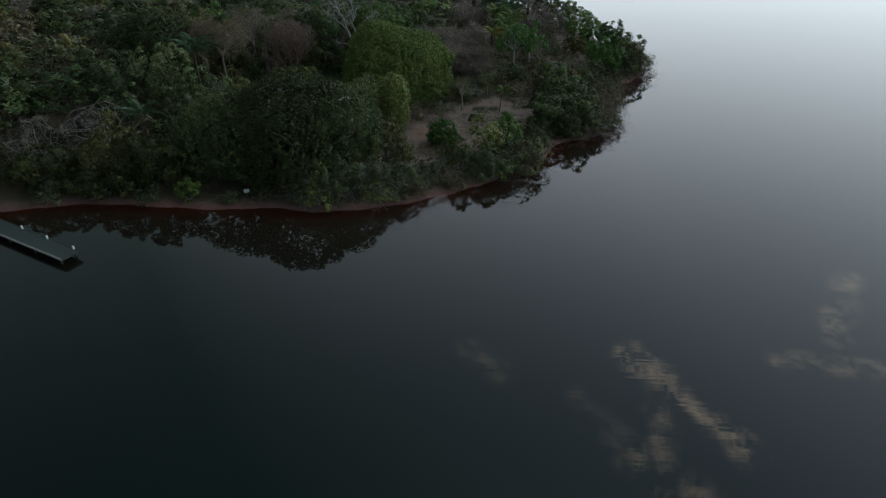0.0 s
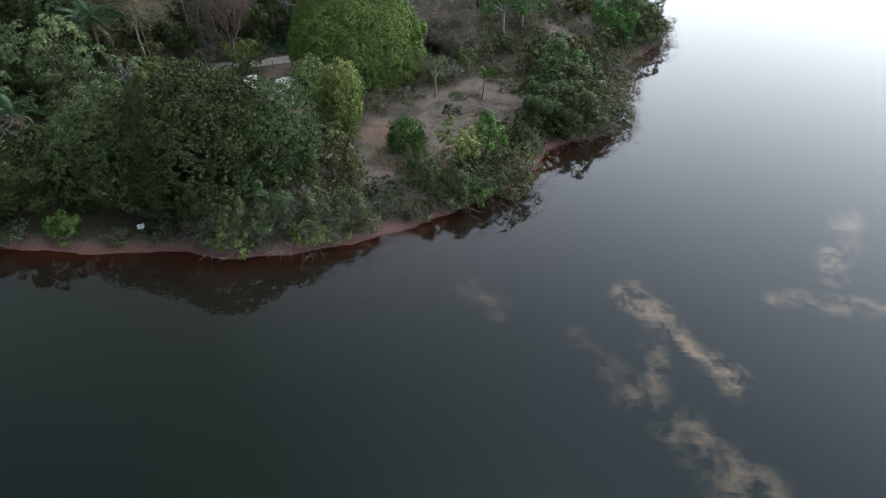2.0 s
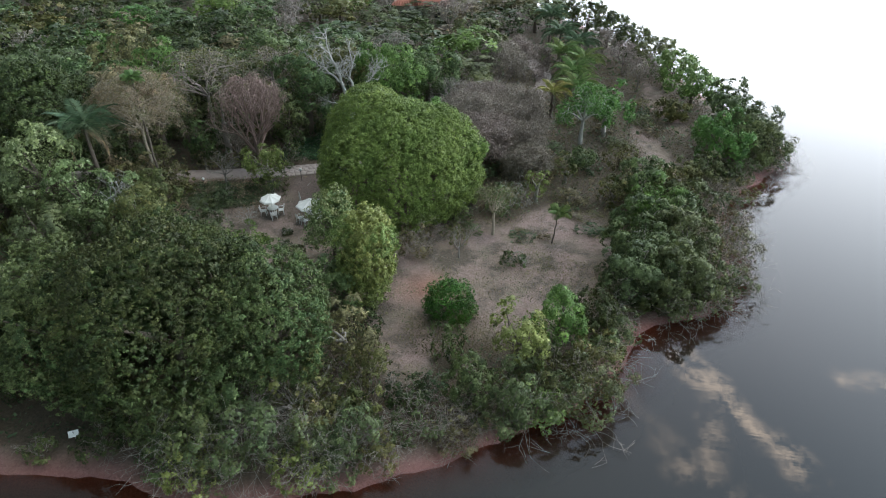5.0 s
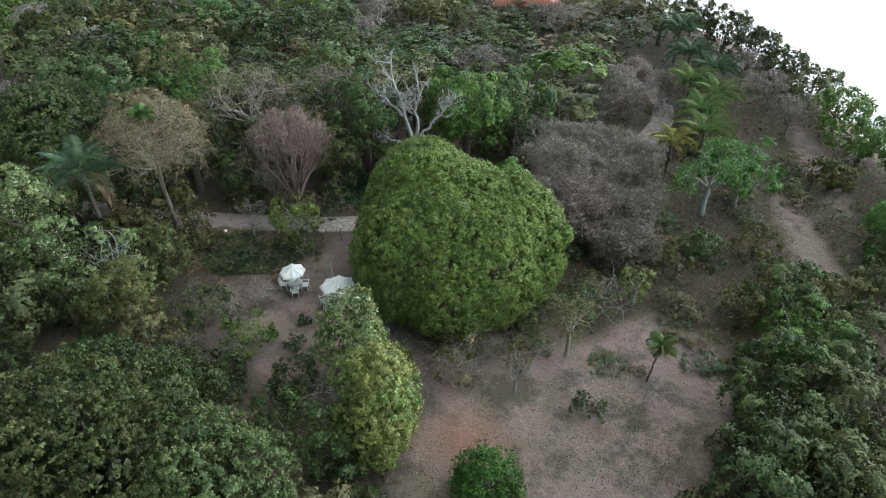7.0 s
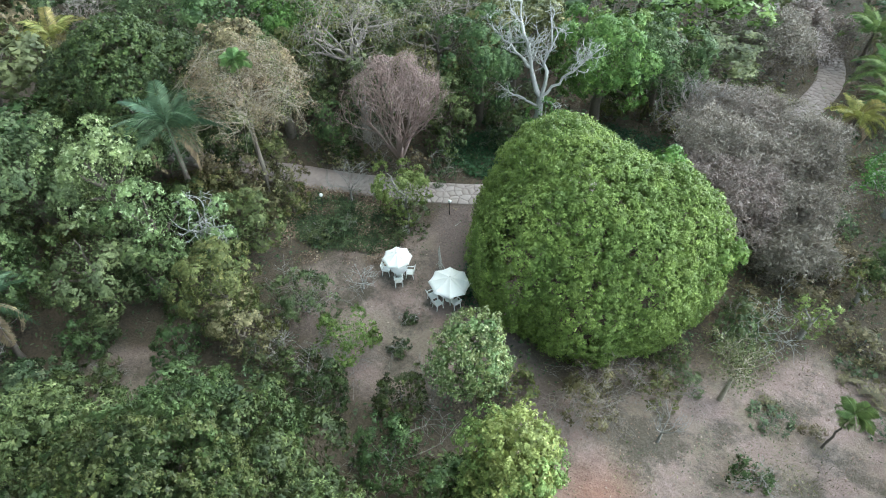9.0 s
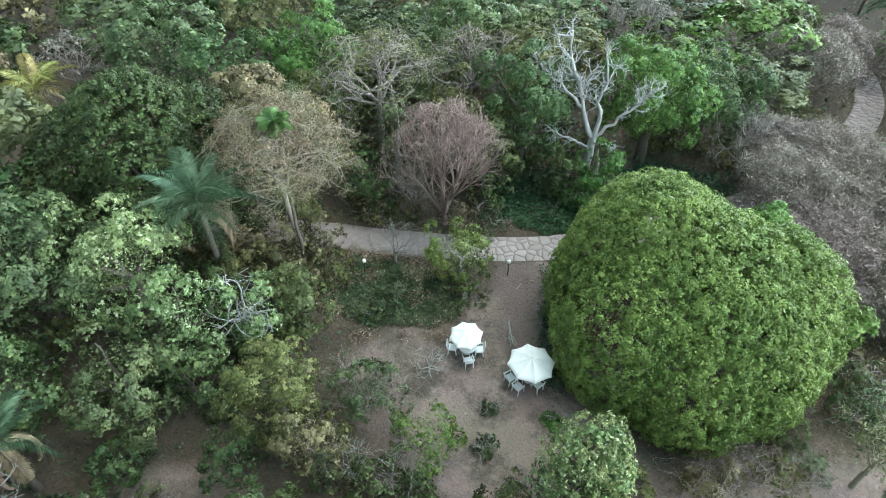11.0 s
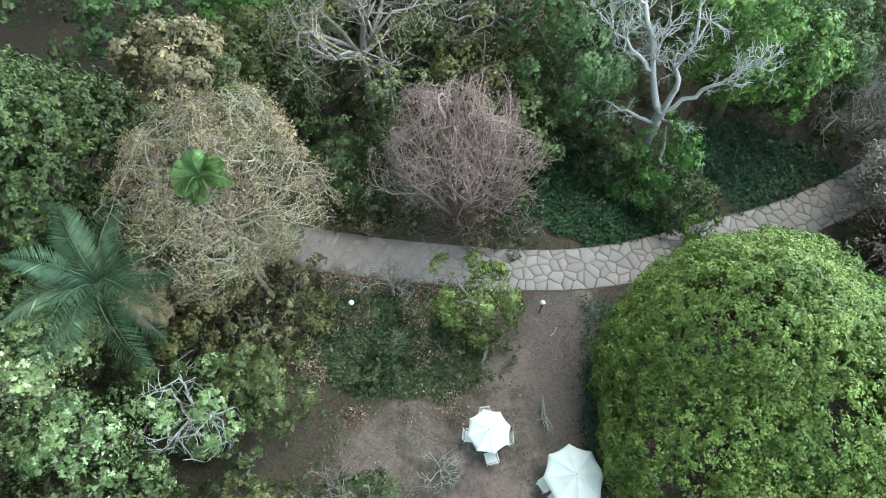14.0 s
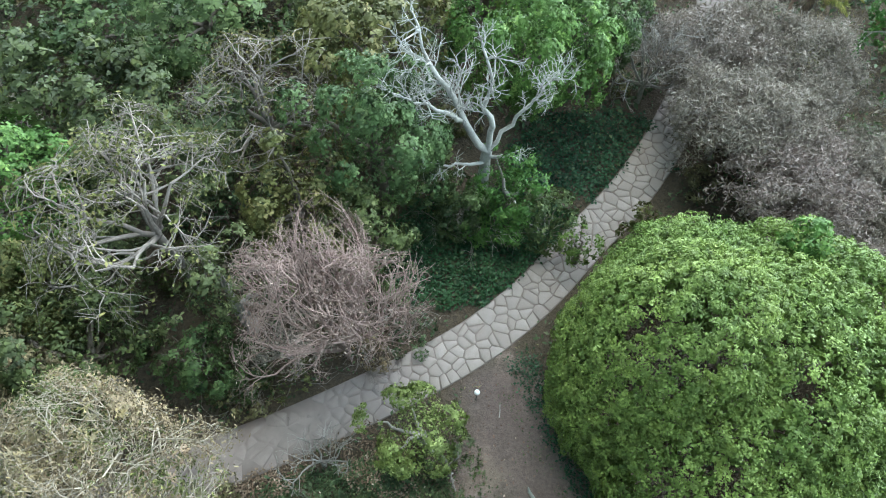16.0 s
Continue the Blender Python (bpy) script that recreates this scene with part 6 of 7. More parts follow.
def scrub_bush(x, y, r, top, leaf, k):
    key = (leaf, k)
    if key not in scrub_mesh:
        q = np.random.default_rng(400 + len(scrub_mesh))
        (v, f), cen = clump_crown(q, 1.5, 1.1, 1.15, (0.26, 0.12), 0.32, -0.75, 0.3, 0.15)
        v = v + np.array([0, 0, 1.0])
        v[:, 2] = np.maximum(v[:, 2], 0.05)
        lines = [limb_lines(q, (0, 0, 0), (c[0] * 0.8, c[1] * 0.8, max(0.3, c[2] + 0.9)), 0.03, 0.008) for c in cen[:5]]
        scrub_mesh[key] = (mesh_np("foliage", v, f, LEAF[leaf]), [mesh_np("stem", *tube([ln]), BARK["grey"], True) for ln in lines])
    z0 = ground_z(x, y)
    t = thing("shrub", pose(x, y, z0 - 0.03), SCRUB[leaf], "shrub", "scrub")
    m = Matrix.LocRotScale((0, 0, 0), Euler((0, 0, (x * 5.3 + y * 2.7) % 6.28)), (r / 1.5, r / 1.5, (top - z0) / 2.1))
    part_mesh("foliage", scrub_mesh[key][0], t, "", m)
    for s in scrub_mesh[key][1]:
        part_mesh("stem", s, t, "", m)


rng = np.random.default_rng(17)
spots = np.stack([rng.uniform(-46, 20, 2600), rng.uniform(56, 112, 2600)], 1)
keep_off = clear_mask(spots[:, 0], spots[:, 1]) < 0.2
spots = spots[keep_off & (shore_distance(spots) > 2.5)]
line = smooth_line(PATH_MID, 8)
done = []
for x, y in spots:
    if len(done) >= 165:
        break
    if np.hypot(line[:, 0] - x, line[:, 1] - y).min() < 2.5 or (done and np.hypot(*(np.array(done) - (x, y)).T).min() < 1.9):
        continue
    if np.hypot(x + 16.2, (y - 93.6) * 1.5) < 5.2 or np.hypot(x + 24, (y - 81.6) * 1.6) < 4.6 or np.hypot(x + 7.4, y - 83.9) < 6.2:
        continue
    east = x > -4 and y > 84
    leaf = ("brown", "olive", "brown", "blue", "weed")[int(rng.integers(0, 5))] if east else ("weed", "dark", "mid", "olive", "dark", "blue")[int(rng.integers(0, 6))]
    scrub_bush(x, y, rng.uniform(0.9, 1.7), (rng.uniform(1.1, 2.0) if east else rng.uniform(1.4, 3.0)), leaf, int(rng.integers(0, 2)))
    done.append((x, y))

spots = np.stack([rng.uniform(-3, 13, 700), rng.uniform(74.5, 88, 700)], 1)
spots = spots[(clear_mask(spots[:, 0], spots[:, 1]) > 0.2) & (shore_distance(spots) > 2.0)]
for i, (x, y) in enumerate(spots[:60]):
    if y < 79 or i % 2:
        continue
    scrub_bush(x, y, rng.uniform(0.4, 1.3), 0.45 + rng.uniform(0.15, 0.6), ("brown", "brown", "olive", "weed", "blue")[i % 5], i % 2)

# ---- low plants and dry grass ----
def scatter(n, x0, x1, y0, y1, test, seed):
    r = np.random.default_rng(seed)
    p = np.stack([r.uniform(x0, x1, n), r.uniform(y0, y1, n)], 1)
    return p[test(p[:, 0], p[:, 1], r.uniform(0, 1, n))]


def is_path(x, y, w=1.4):
    d = np.full(len(x), 9e9)
    for p in PATH_LINE[::3]:
        d = np.minimum(d, np.hypot(x - p[0], y - p[1]))
    return d < w


PATH_LINE = smooth_line(PATH_MID, 8)
UNDER = lambda x, y, u: (shore_distance(np.stack([x, y], 1)) > 1.6) & (clear_mask(x, y) < 0.25 + 0.3 * u) & ~is_path(x, y)
carpet("undergrowth", "low dark green undergrowth under the trees", "undergrowth", scatter(30000, -48, 22, 53, 112, UNDER, 21), "weed", (0.26, 0.12), 1, 0.55, 31)
carpet("undergrowth", "low dark undergrowth in the far wood", "undergrowth", scatter(16000, -110, 28, 100, 200, lambda x, y, u: (shore_distance(np.stack([x, y], 1)) > 1.5) & (clear_mask(x, y) < 0.4) & ~is_path(x, y), 23), "weed", (0.6, 0.3), 1, 0.9, 33)
IVY = lambda x, y, u: (np.hypot((x + 16.2) / 5.2, (y - 93.6) / 3.4) + 0.2 * waves2(x * 4, y * 4) < 1) & ~is_path(x, y, 1.25)
carpet("ground_ivy", "dark green ground ivy beside the path", "ivy", scatter(26000, -22, -9, 89, 98, IVY, 25), "ivy", (0.17, 0.12), 1, 0.22, 35)
WEED = lambda x, y, u: (np.hypot((x + 24.0) / 4.6, (y - 81.6) / 2.6) + 0.2 * waves2(x * 4, y * 4) < 1) & ~is_path(x, y, 1.3)
IVY2 = lambda x, y, u: (np.hypot((x + 9.0) / 4.6, (y - 98.4) / 3.0) + 0.2 * waves2(x * 4, y * 4) < 1) & ~is_path(x, y, 1.25)
carpet("ground_ivy", "dark green ground ivy in the bend of the path", "ivy", scatter(16000, -15, -3, 94, 103, IVY2, 45), "ivy", (0.18, 0.12), 1, 0.3, 46)
carpet("weeds", "low green weeds between path and garden", "weeds", scatter(34000, -30, -18, 78, 85, WEED, 26), "weed", (0.15, 0.08), 1, 0.3, 36)
carpet("fallen_leaves", "brown fallen leaves among the weeds by the path", "leaf litter", scatter(30000, -31, -18, 77.5, 86, lambda x, y, u: (np.hypot((x + 24.6) / 5.6, (y - 81.4) / 3.6) + 0.35 * waves2(x * 3, y * 3) + 0.3 * u < 1.05) & (waves2(x * 2.6, y * 2.2) > -0.15) & ~is_path(x, y, 1.2), 65), "litter", (0.13, 0.07), 1, 0.34, 66, 0, 1.5)
HEDGE = lambda x, y, u: (np.abs((x + 14.4) + (y - 84) * 0.28) < 0.5 + 0.4 * u) & (np.abs(y - 83.2) < 4.4) & ~is_path(x, y, 1.2)
carpet("weeds", "dark weeds along the mango tree's edge", "weeds", scatter(9000, -17, -11, 78, 89, HEDGE, 27), "ivy", (0.15, 0.08), 1, 0.35, 37)
OPEN = lambda x, y, u: (clear_mask(x, y) > 0.35 + 0.4 * u) & (shore_distance(np.stack([x, y], 1)) > 2.0) & ~is_path(x, y)
carpet("fallen_leaves", "scattered fallen leaves on dry soil", "leaf litter", scatter(12000, -26, 20, 62, 112, OPEN, 28), "litter", (0.1, 0.07), 1, 0.03, 38, 0, 3.0)
GRASSY = lambda x, y, u: (clear_mask(x, y) > 0.3) & (u < 0.12 + 0.88 * (waves2(x * 1.7, y * 1.7) + 0.4 * waves2(x * 6, y * 5) > 0.15)) & (x > -6) & (shore_distance(np.stack([x, y], 1)) > 2.0)
g_pts = scatter(22000, -6, 22, 60, 112, GRASSY, 29)
carpet("dry_grass", "tufts of short straw-coloured grass", "grass", g_pts, "straw", (0.26, 0.025), 1, 0.06, 39, -1.3, 0.4)
EAST = lambda x, y, u: (clear_mask(x, y) < 0.5) & (shore_distance(np.stack([x, y], 1)) > 1.5) & (x > -4 + 3 * u) & ~is_path(x, y)
carpet("dry_scrub", "low brown dry scrub and dead stems", "scrub", scatter(26000, -4, 28, 83, 130, EAST, 43), "brown", (0.36, 0.05), 1, 0.5, 44, -0.6, 0.6)
TUFTS = lambda x, y, u: (clear_mask(x, y) > 0.3) & (waves2(x * 2.3 + 1, y * 2.7) + 0.35 * u > 0.5) & (x > -7) & (shore_distance(np.stack([x, y], 1)) > 2.0)
carpet("dead_weeds", "dark patches of dead weeds in the dry grass", "weeds", scatter(30000, -7, 22, 62, 90, TUFTS, 47), "brown", (0.22, 0.04), 1, 0.16, 48, -0.8, 0.6)
GREENISH = lambda x, y, u: (np.hypot((x - 5.8) / 3.4, (y - 75.0) / 4.0) + 0.25 * waves2(x * 3, y * 3) < 1)
carpet("green_grass", "thin green grass on the clearing", "grass", scatter(5000, 1, 12, 68, 82, GREENISH, 30), "olive", (0.2, 0.022), 1, 0.05, 40, -1.2, 0.4)
PALE_GREEN = lambda x, y, u: (np.hypot((x - 0.2) / 3.6, (y - 66.0) / 2.8) + 0.3 * waves2(x * 3, y * 3) + 0.25 * u < 1)
carpet("green_grass", "thin yellow-green grass round the round shrub", "grass", scatter(9000, -4, 5, 62, 70, PALE_GREEN, 67), "olive", (0.2, 0.025), 1, 0.07, 68, -1.2, 0.4)
BANKY = lambda x, y, u: np.abs(shore_distance(np.stack([x, y], 1)) - 0.9) < 0.8
carpet("bank_debris", "dead leaves and bits of wood on the clay bank", "leaf litter", scatter(20000, -45, 24, 50, 96, BANKY, 41), "litter", (0.09, 0.04), 1, 0.03, 42, 0, 3.0)

PATCHY = lambda x, y, u: (clear_mask(x, y) > 0.2) & (waves2(x * 1.6 + 3, y * 1.9 + 1) + 0.5 * waves2(x * 5, y * 4.4) + 0.5 * u > 0.62) & ~is_path(x, y) & (shore_distance(np.stack([x, y], 1)) > 2.0)
carpet("low_weeds", "patches of low green-brown weeds on the soil", "weeds", scatter(30000, -27, 13, 62, 90, PATCHY, 61), "weed", (0.12, 0.05), 1, 0.14, 62, -0.3, 0.8)
MARGIN = lambda x, y, u: (clear_mask(x, y) < 0.9) & (clear_mask(x, y, 1.25) > 0.2) & (u < 0.6) & ~is_path(x, y) & (shore_distance(np.stack([x, y], 1)) > 2.0)
carpet("dead_weeds", "dry brown weeds round the edge of the clearing", "weeds", scatter(26000, -27, 13, 60, 92, MARGIN, 63), "brown", (0.2, 0.04), 1, 0.3, 64, -0.7, 0.7)


# ---- garden tables, chairs and parasols ----
def chair_proto(m):
    t = thing("garden_chair", m, "white moulded plastic garden armchair", "chair", "chairs round the garden tables")
    bm = box_bm(0.46, 0.44, 0.035, 0, 0, 0.43, 0.015)
    part("seat", bm, M_PLASTIC, t)
    bm = bmesh.new()
    for s in (-0.2, 0.2):
        box_bm(0.05, 0.03, 0.42, s, 0.24, 0.64, 0.01, bm)
    for i in range(4):
        box_bm(0.045, 0.018, 0.38, -0.12 + i * 0.08, 0.24, 0.63, 0.0, bm)
    box_bm(0.46, 0.035, 0.08, 0, 0.24, 0.85, 0.014, bm)
    bmesh.ops.rotate(bm, verts=bm.verts, cent=(0, 0.22, 0.43), matrix=Matrix.Rotation(radians(-12), 3, "X"))
    part("backrest", bm, M_PLASTIC, t)
    for s in (-1, 1):
        bm = box_bm(0.055, 0.44, 0.025, s * 0.255, 0.02, 0.65, 0.01)
        box_bm(0.04, 0.035, 0.2, s * 0.255, -0.18, 0.54, 0.0, bm)
        part("armrest", bm, M_PLASTIC, t)
        for e in (-1, 1):
            bm = bmesh.new()
            bmesh.ops.create_cone(bm, cap_ends=True, segments=8, radius1=0.02, radius2=0.032, depth=0.42, matrix=Matrix.Translation((s * 0.215, e * 0.19, 0.21)))
            bmesh.ops.rotate(bm, verts=bm.verts, cent=(s * 0.215, e * 0.19, 0.43), matrix=Matrix.Rotation(radians(e * 6), 3, "X"))
            part("leg", bm, M_PLASTIC, t)
    return t


def table_at(x, y, r, label):
    z0 = ground_z(x, y)
    t = thing("garden_table", pose(x, y, z0), label, "table")
    bm = bmesh.new()
    bmesh.ops.create_cone(bm, cap_ends=True, segments=32, radius1=r, radius2=r, depth=0.035, matrix=Matrix.Translation((0, 0, 0.71)))
    es = [e for e in bm.edges if len(e.link_faces) == 2 and abs(e.link_faces[0].normal.z - e.link_faces[1].normal.z) > 0.5]
    bmesh.ops.bevel(bm, geom=es, offset=0.012, segments=2, affect="EDGES")
    part("tabletop", bm, M_PLASTIC, t)
    for i in range(4):
        a = i * math.pi / 2 + 0.78
        bm = bmesh.new()
        bmesh.ops.create_cone(bm, cap_ends=True, segments=8, radius1=0.022, radius2=0.035, depth=0.7, matrix=Matrix.Translation((r * 0.62 * math.cos(a), r * 0.62 * math.sin(a), 0.35)))
        part("leg", bm, M_PLASTIC, t)


def parasol(x, y, R, top, mat, label, turn, tilt=(0, 0), drop=0.36, vent=False):
    """Eight-sided parasol: pole, foot, eight ribs, eight sagging canvas panels with a short valance."""
    z0 = ground_z(x, y)
    t = thing("parasol", pose(x, y, z0, tilt[0], tilt[1], turn), label, "parasol")
    h = top - z0
    bm = bmesh.new()
    bmesh.ops.create_cone(bm, cap_ends=True, segments=12, radius1=0.02, radius2=0.02, depth=h, matrix=Matrix.Translation((0, 0, h / 2)))
    part("pole", bm, M_ALU, t)
    bm = bmesh.new()
    bmesh.ops.create_cone(bm, cap_ends=True, segments=24, radius1=0.24, radius2=0.2, depth=0.09, matrix=Matrix.Translation((0, 0, 0.045)))
    part("foot", bm, M_PLASTIC, t)
    bm = bmesh.new()
    bmesh.ops.create_uvsphere(bm, u_segments=10, v_segments=6, radius=0.035, matrix=Matrix.Translation((0, 0, h + 0.04)))
    part("finial", bm, M_ALU, t)
    verts, faces, K = [], [], 6
    for i in range(K + 1):
        s = i / K
        for j in range(K + 1):
            u = j / K
            a = (u - 0.5) * math.pi / 4
            edge = R * math.cos(math.pi / 8) / math.cos(a)
            scal = 1 - 0.05 * (1 - (2 * u - 1) ** 2) * s
            sag = 0.05 * math.sin(math.pi * s) * (1 - (2 * u - 1) ** 2) + 0.02 * math.sin(math.pi * u) * s
            verts.append((edge * s * scal * math.cos(a), edge * s * scal * math.sin(a), h - drop * s ** 1.15 - sag * R))
    for j in range(K + 1):
        x_, y_, z_ = verts[K * (K + 1) + j]
        verts.append((x_ * 1.006, y_ * 1.006, z_ - 0.09))
    for i in range(K + 1):
        for j in range(K):
            faces.append((i * (K + 1) + j, (i + 1) * (K + 1) + j, (i + 1) * (K + 1) + j + 1, i * (K + 1) + j + 1))
    panel = mesh_np("panel", verts, faces, mat, True)
    rib_v, rib_f = tube([(np.array([(0.03, 0, h - 0.03), (R * 0.5, 0, h - drop * 0.45 - 0.02), (R, 0, h - drop - 0.02)]), np.array([0.008, 0.007, 0.005]), 5)])
    rib = mesh_np("rib", rib_v, rib_f, M_ALU)
    for i in range(8):
        part_mesh("panel", panel, t, "", pose(0, 0, 0, 0, 0, 45 * i))
        part_mesh("rib", rib, t, "", pose(0, 0, 0, 0, 0, 45 * i + 22.5))


U1, U2 = (-17.95, 79.35), (-14.25, 78.9)
parasol(*U1, 0.93, 2.42, M_CANVAS, "small white eight-sided canvas parasol over a table", 12, (2, -2))
parasol(*U2, 1.26, 2.44, M_CANVAS_OLD, "large greyish-white eight-sided canvas parasol", 4, (-2, 1), 0.42)
table_at(U1[0] + 0.1, U1[1] - 0.15, 0.48, "round white plastic garden table under the small parasol")
table_at(U2[0], U2[1] - 0.1, 0.5, "round white plastic garden table under the large parasol")


def chair_spot(c, ang, dist, twist=0.0):
    a = radians(ang)
    x, y = c[0] + dist * math.cos(a), c[1] + dist * math.sin(a)
    return pose(x, y, ground_z(x, y), 0, 0, ang - 90 + twist)


proto = chair_proto(chair_spot(U1, -62, 0.9, 8))
for c, ang, dist, tw in ((U1, 205, 0.78, -10), (U1, 10, 0.7, 14), (U1, 120, 0.8, 0), (U2, -150, 0.98, 25), (U2, -108, 0.92, -8), (U2, -30, 0.7, 0), (U2, 60, 0.7, 0)):
    copy_thing(proto, chair_spot(c, ang, dist, tw))


# ---- path lamps ----
def lamp_post(x, y, top, lean):
    z0 = ground_z(x, y)
    t = thing("garden_lamp", pose(x, y, z0 - 0.02, lean[0], lean[1], 0), "short dark garden lamp post with a white globe", "lamp", "path lamps")
    h = top - z0
    bm = bmesh.new()
    bmesh.ops.create_cone(bm, cap_ends=True, segments=12, radius1=0.032, radius2=0.026, depth=h - 0.15, matrix=Matrix.Translation((0, 0, (h - 0.15) / 2)))
    part("pole", bm, M_METAL, t)
    bm = bmesh.new()
    bmesh.ops.create_cone(bm, cap_ends=True, segments=14, radius1=0.05, radius2=0.075, depth=0.06, matrix=Matrix.Translation((0, 0, h - 0.14)))
    part("collar", bm, M_METAL, t)
    bm = bmesh.new()
    bmesh.ops.create_uvsphere(bm, u_segments=20, v_segments=12, radius=0.13, matrix=Matrix.Translation((0, 0, h)))
    part("globe", bm, M_GLOBE, t, "white glass globe", smooth=True)


lamp_post(-17.72, 85.8, 1.72, (0, 0))
lamp_post(-25.95, 82.4, 1.72, (0, 2))


# ---- dead stump, stick, sign ----
def stump():
    rng = next_rng()
    x, y = -16.12, 81.3
    t = thing("dead_stump", pose(x, y, ground_z(x, y) - 0.03), "bleached dead stump with a fan of broken roots", "stump")
    vt, ft = tube([(np.array([(0.1, -0.2, 0), (0, 0.05, 0.35), (-0.18, 0.25, 0.8), (-0.24, 0.42, 1.15)]), np.array([0.1, 0.085, 0.07, 0.02]), 8)])
    part_mesh("trunk", mesh_np("trunk", vt, ft, BARK["white"], True), t)
    for i in range(13):
        a = -1.1 + rng.uniform(-0.5, 0.5)
        ln = rng.uniform(0.5, 1.05)
        vt, ft = tube([limb_lines(rng, (0.05, -0.1, rng.uniform(0.15, 0.5)), (ln * math.cos(a), ln * math.sin(a), rng.uniform(0.08, 0.5)), 0.03, 0.009, 6, 0.07)])
        part_mesh("root", mesh_np("root", vt, ft, BARK["white" if i % 2 else "grey"], True), t)


stump()
rng = next_rng()
vt, ft = tube([(wobbly(rng, (-16.85, 84.85, 0.56), (-16.68, 85.45, 0.56), 6, 0.015), np.linspace(0.022, 0.014, 6), 6)])
tagged(new("stick", mesh_np("stick", vt, ft, BARK["white"], True)), "short bleached stick lying on the soil", "stick")


def sign_board():
    x, y = -19.15, 54.45
    z0 = ground_z(x, y)
    t = thing("warning_board", pose(x, y, z0 - 0.03, 0, 0, 28), "small white board on a thin post on the bank", "sign")
    vt, ft = tube([(np.array([(0, 0, 0), (0, 0, 0.75)]), np.array([0.025, 0.025]), 6)])
    part_mesh("post", mesh_np("post", vt, ft, M_PALE_WOOD), t)
    bm = box_bm(0.52, 0.02, 0.36, 0, -0.03, 0.6, 0.004)
    bmesh.ops.rotate(bm, verts=bm.verts, cent=(0, 0, 0.6), matrix=Matrix.Rotation(radians(-38), 3, "X"))
    part("board", bm, M_SIGN, t)


sign_board()


# ---- jetty ----
def jetty():
    a, b = Vector((-47.12, 50.50)), Vector((-30.37, 42.64))
    ax = (b - a).normalized()
    length = (b - a).length
    ang = math.degrees(math.atan2(ax.y, ax.x))
    t = thing("jetty", pose(a.x, a.y, 0, 0, 0, ang), "narrow dark green timber jetty with a pale edge beam", "jetty")
    n = int(length / 0.22)
    bm = box_bm(0.2, 1.47, 0.04)
    board = bpy.data.meshes.new("plank")
    bm.to_mesh(board)
    bm.free()
    board.materials.append(M_DECK)
    for i in range(n):
        part_mesh("plank", board, t, "", pose(0.11 + i * 0.22, 0, 0.62 + 0.006 * math.sin(i * 2.3)))
    for s, mat, lab in ((-0.79, M_PALE_WOOD, "pale weathered edge beam"), (0.79, M_DECK, "")):
        part("edge_beam", box_bm(length, 0.09, 0.2, length / 2, s, 0.58, 0.01), mat, t, lab)
    part("edge_beam", box_bm(0.09, 1.50, 0.2, length + 0.05, 0, 0.58, 0.01), M_DECK, t)
    for i in range(5):
        for s in (-0.64, 0.64):
            bm = bmesh.new()
            bmesh.ops.create_cone(bm, cap_ends=True, segments=10, radius1=0.09, radius2=0.09, depth=3.2, matrix=Matrix.Translation((length - 0.4 - i * 3.6, s, -1.0)))
            part("pile", bm, M_DECK, t)
        part("mooring_post", box_bm(0.14, 0.14, 0.34, length - 0.45 - i * 3.6, 0.71, 0.81, 0.02), M_SIGN, t, "short white-capped post")


jetty()


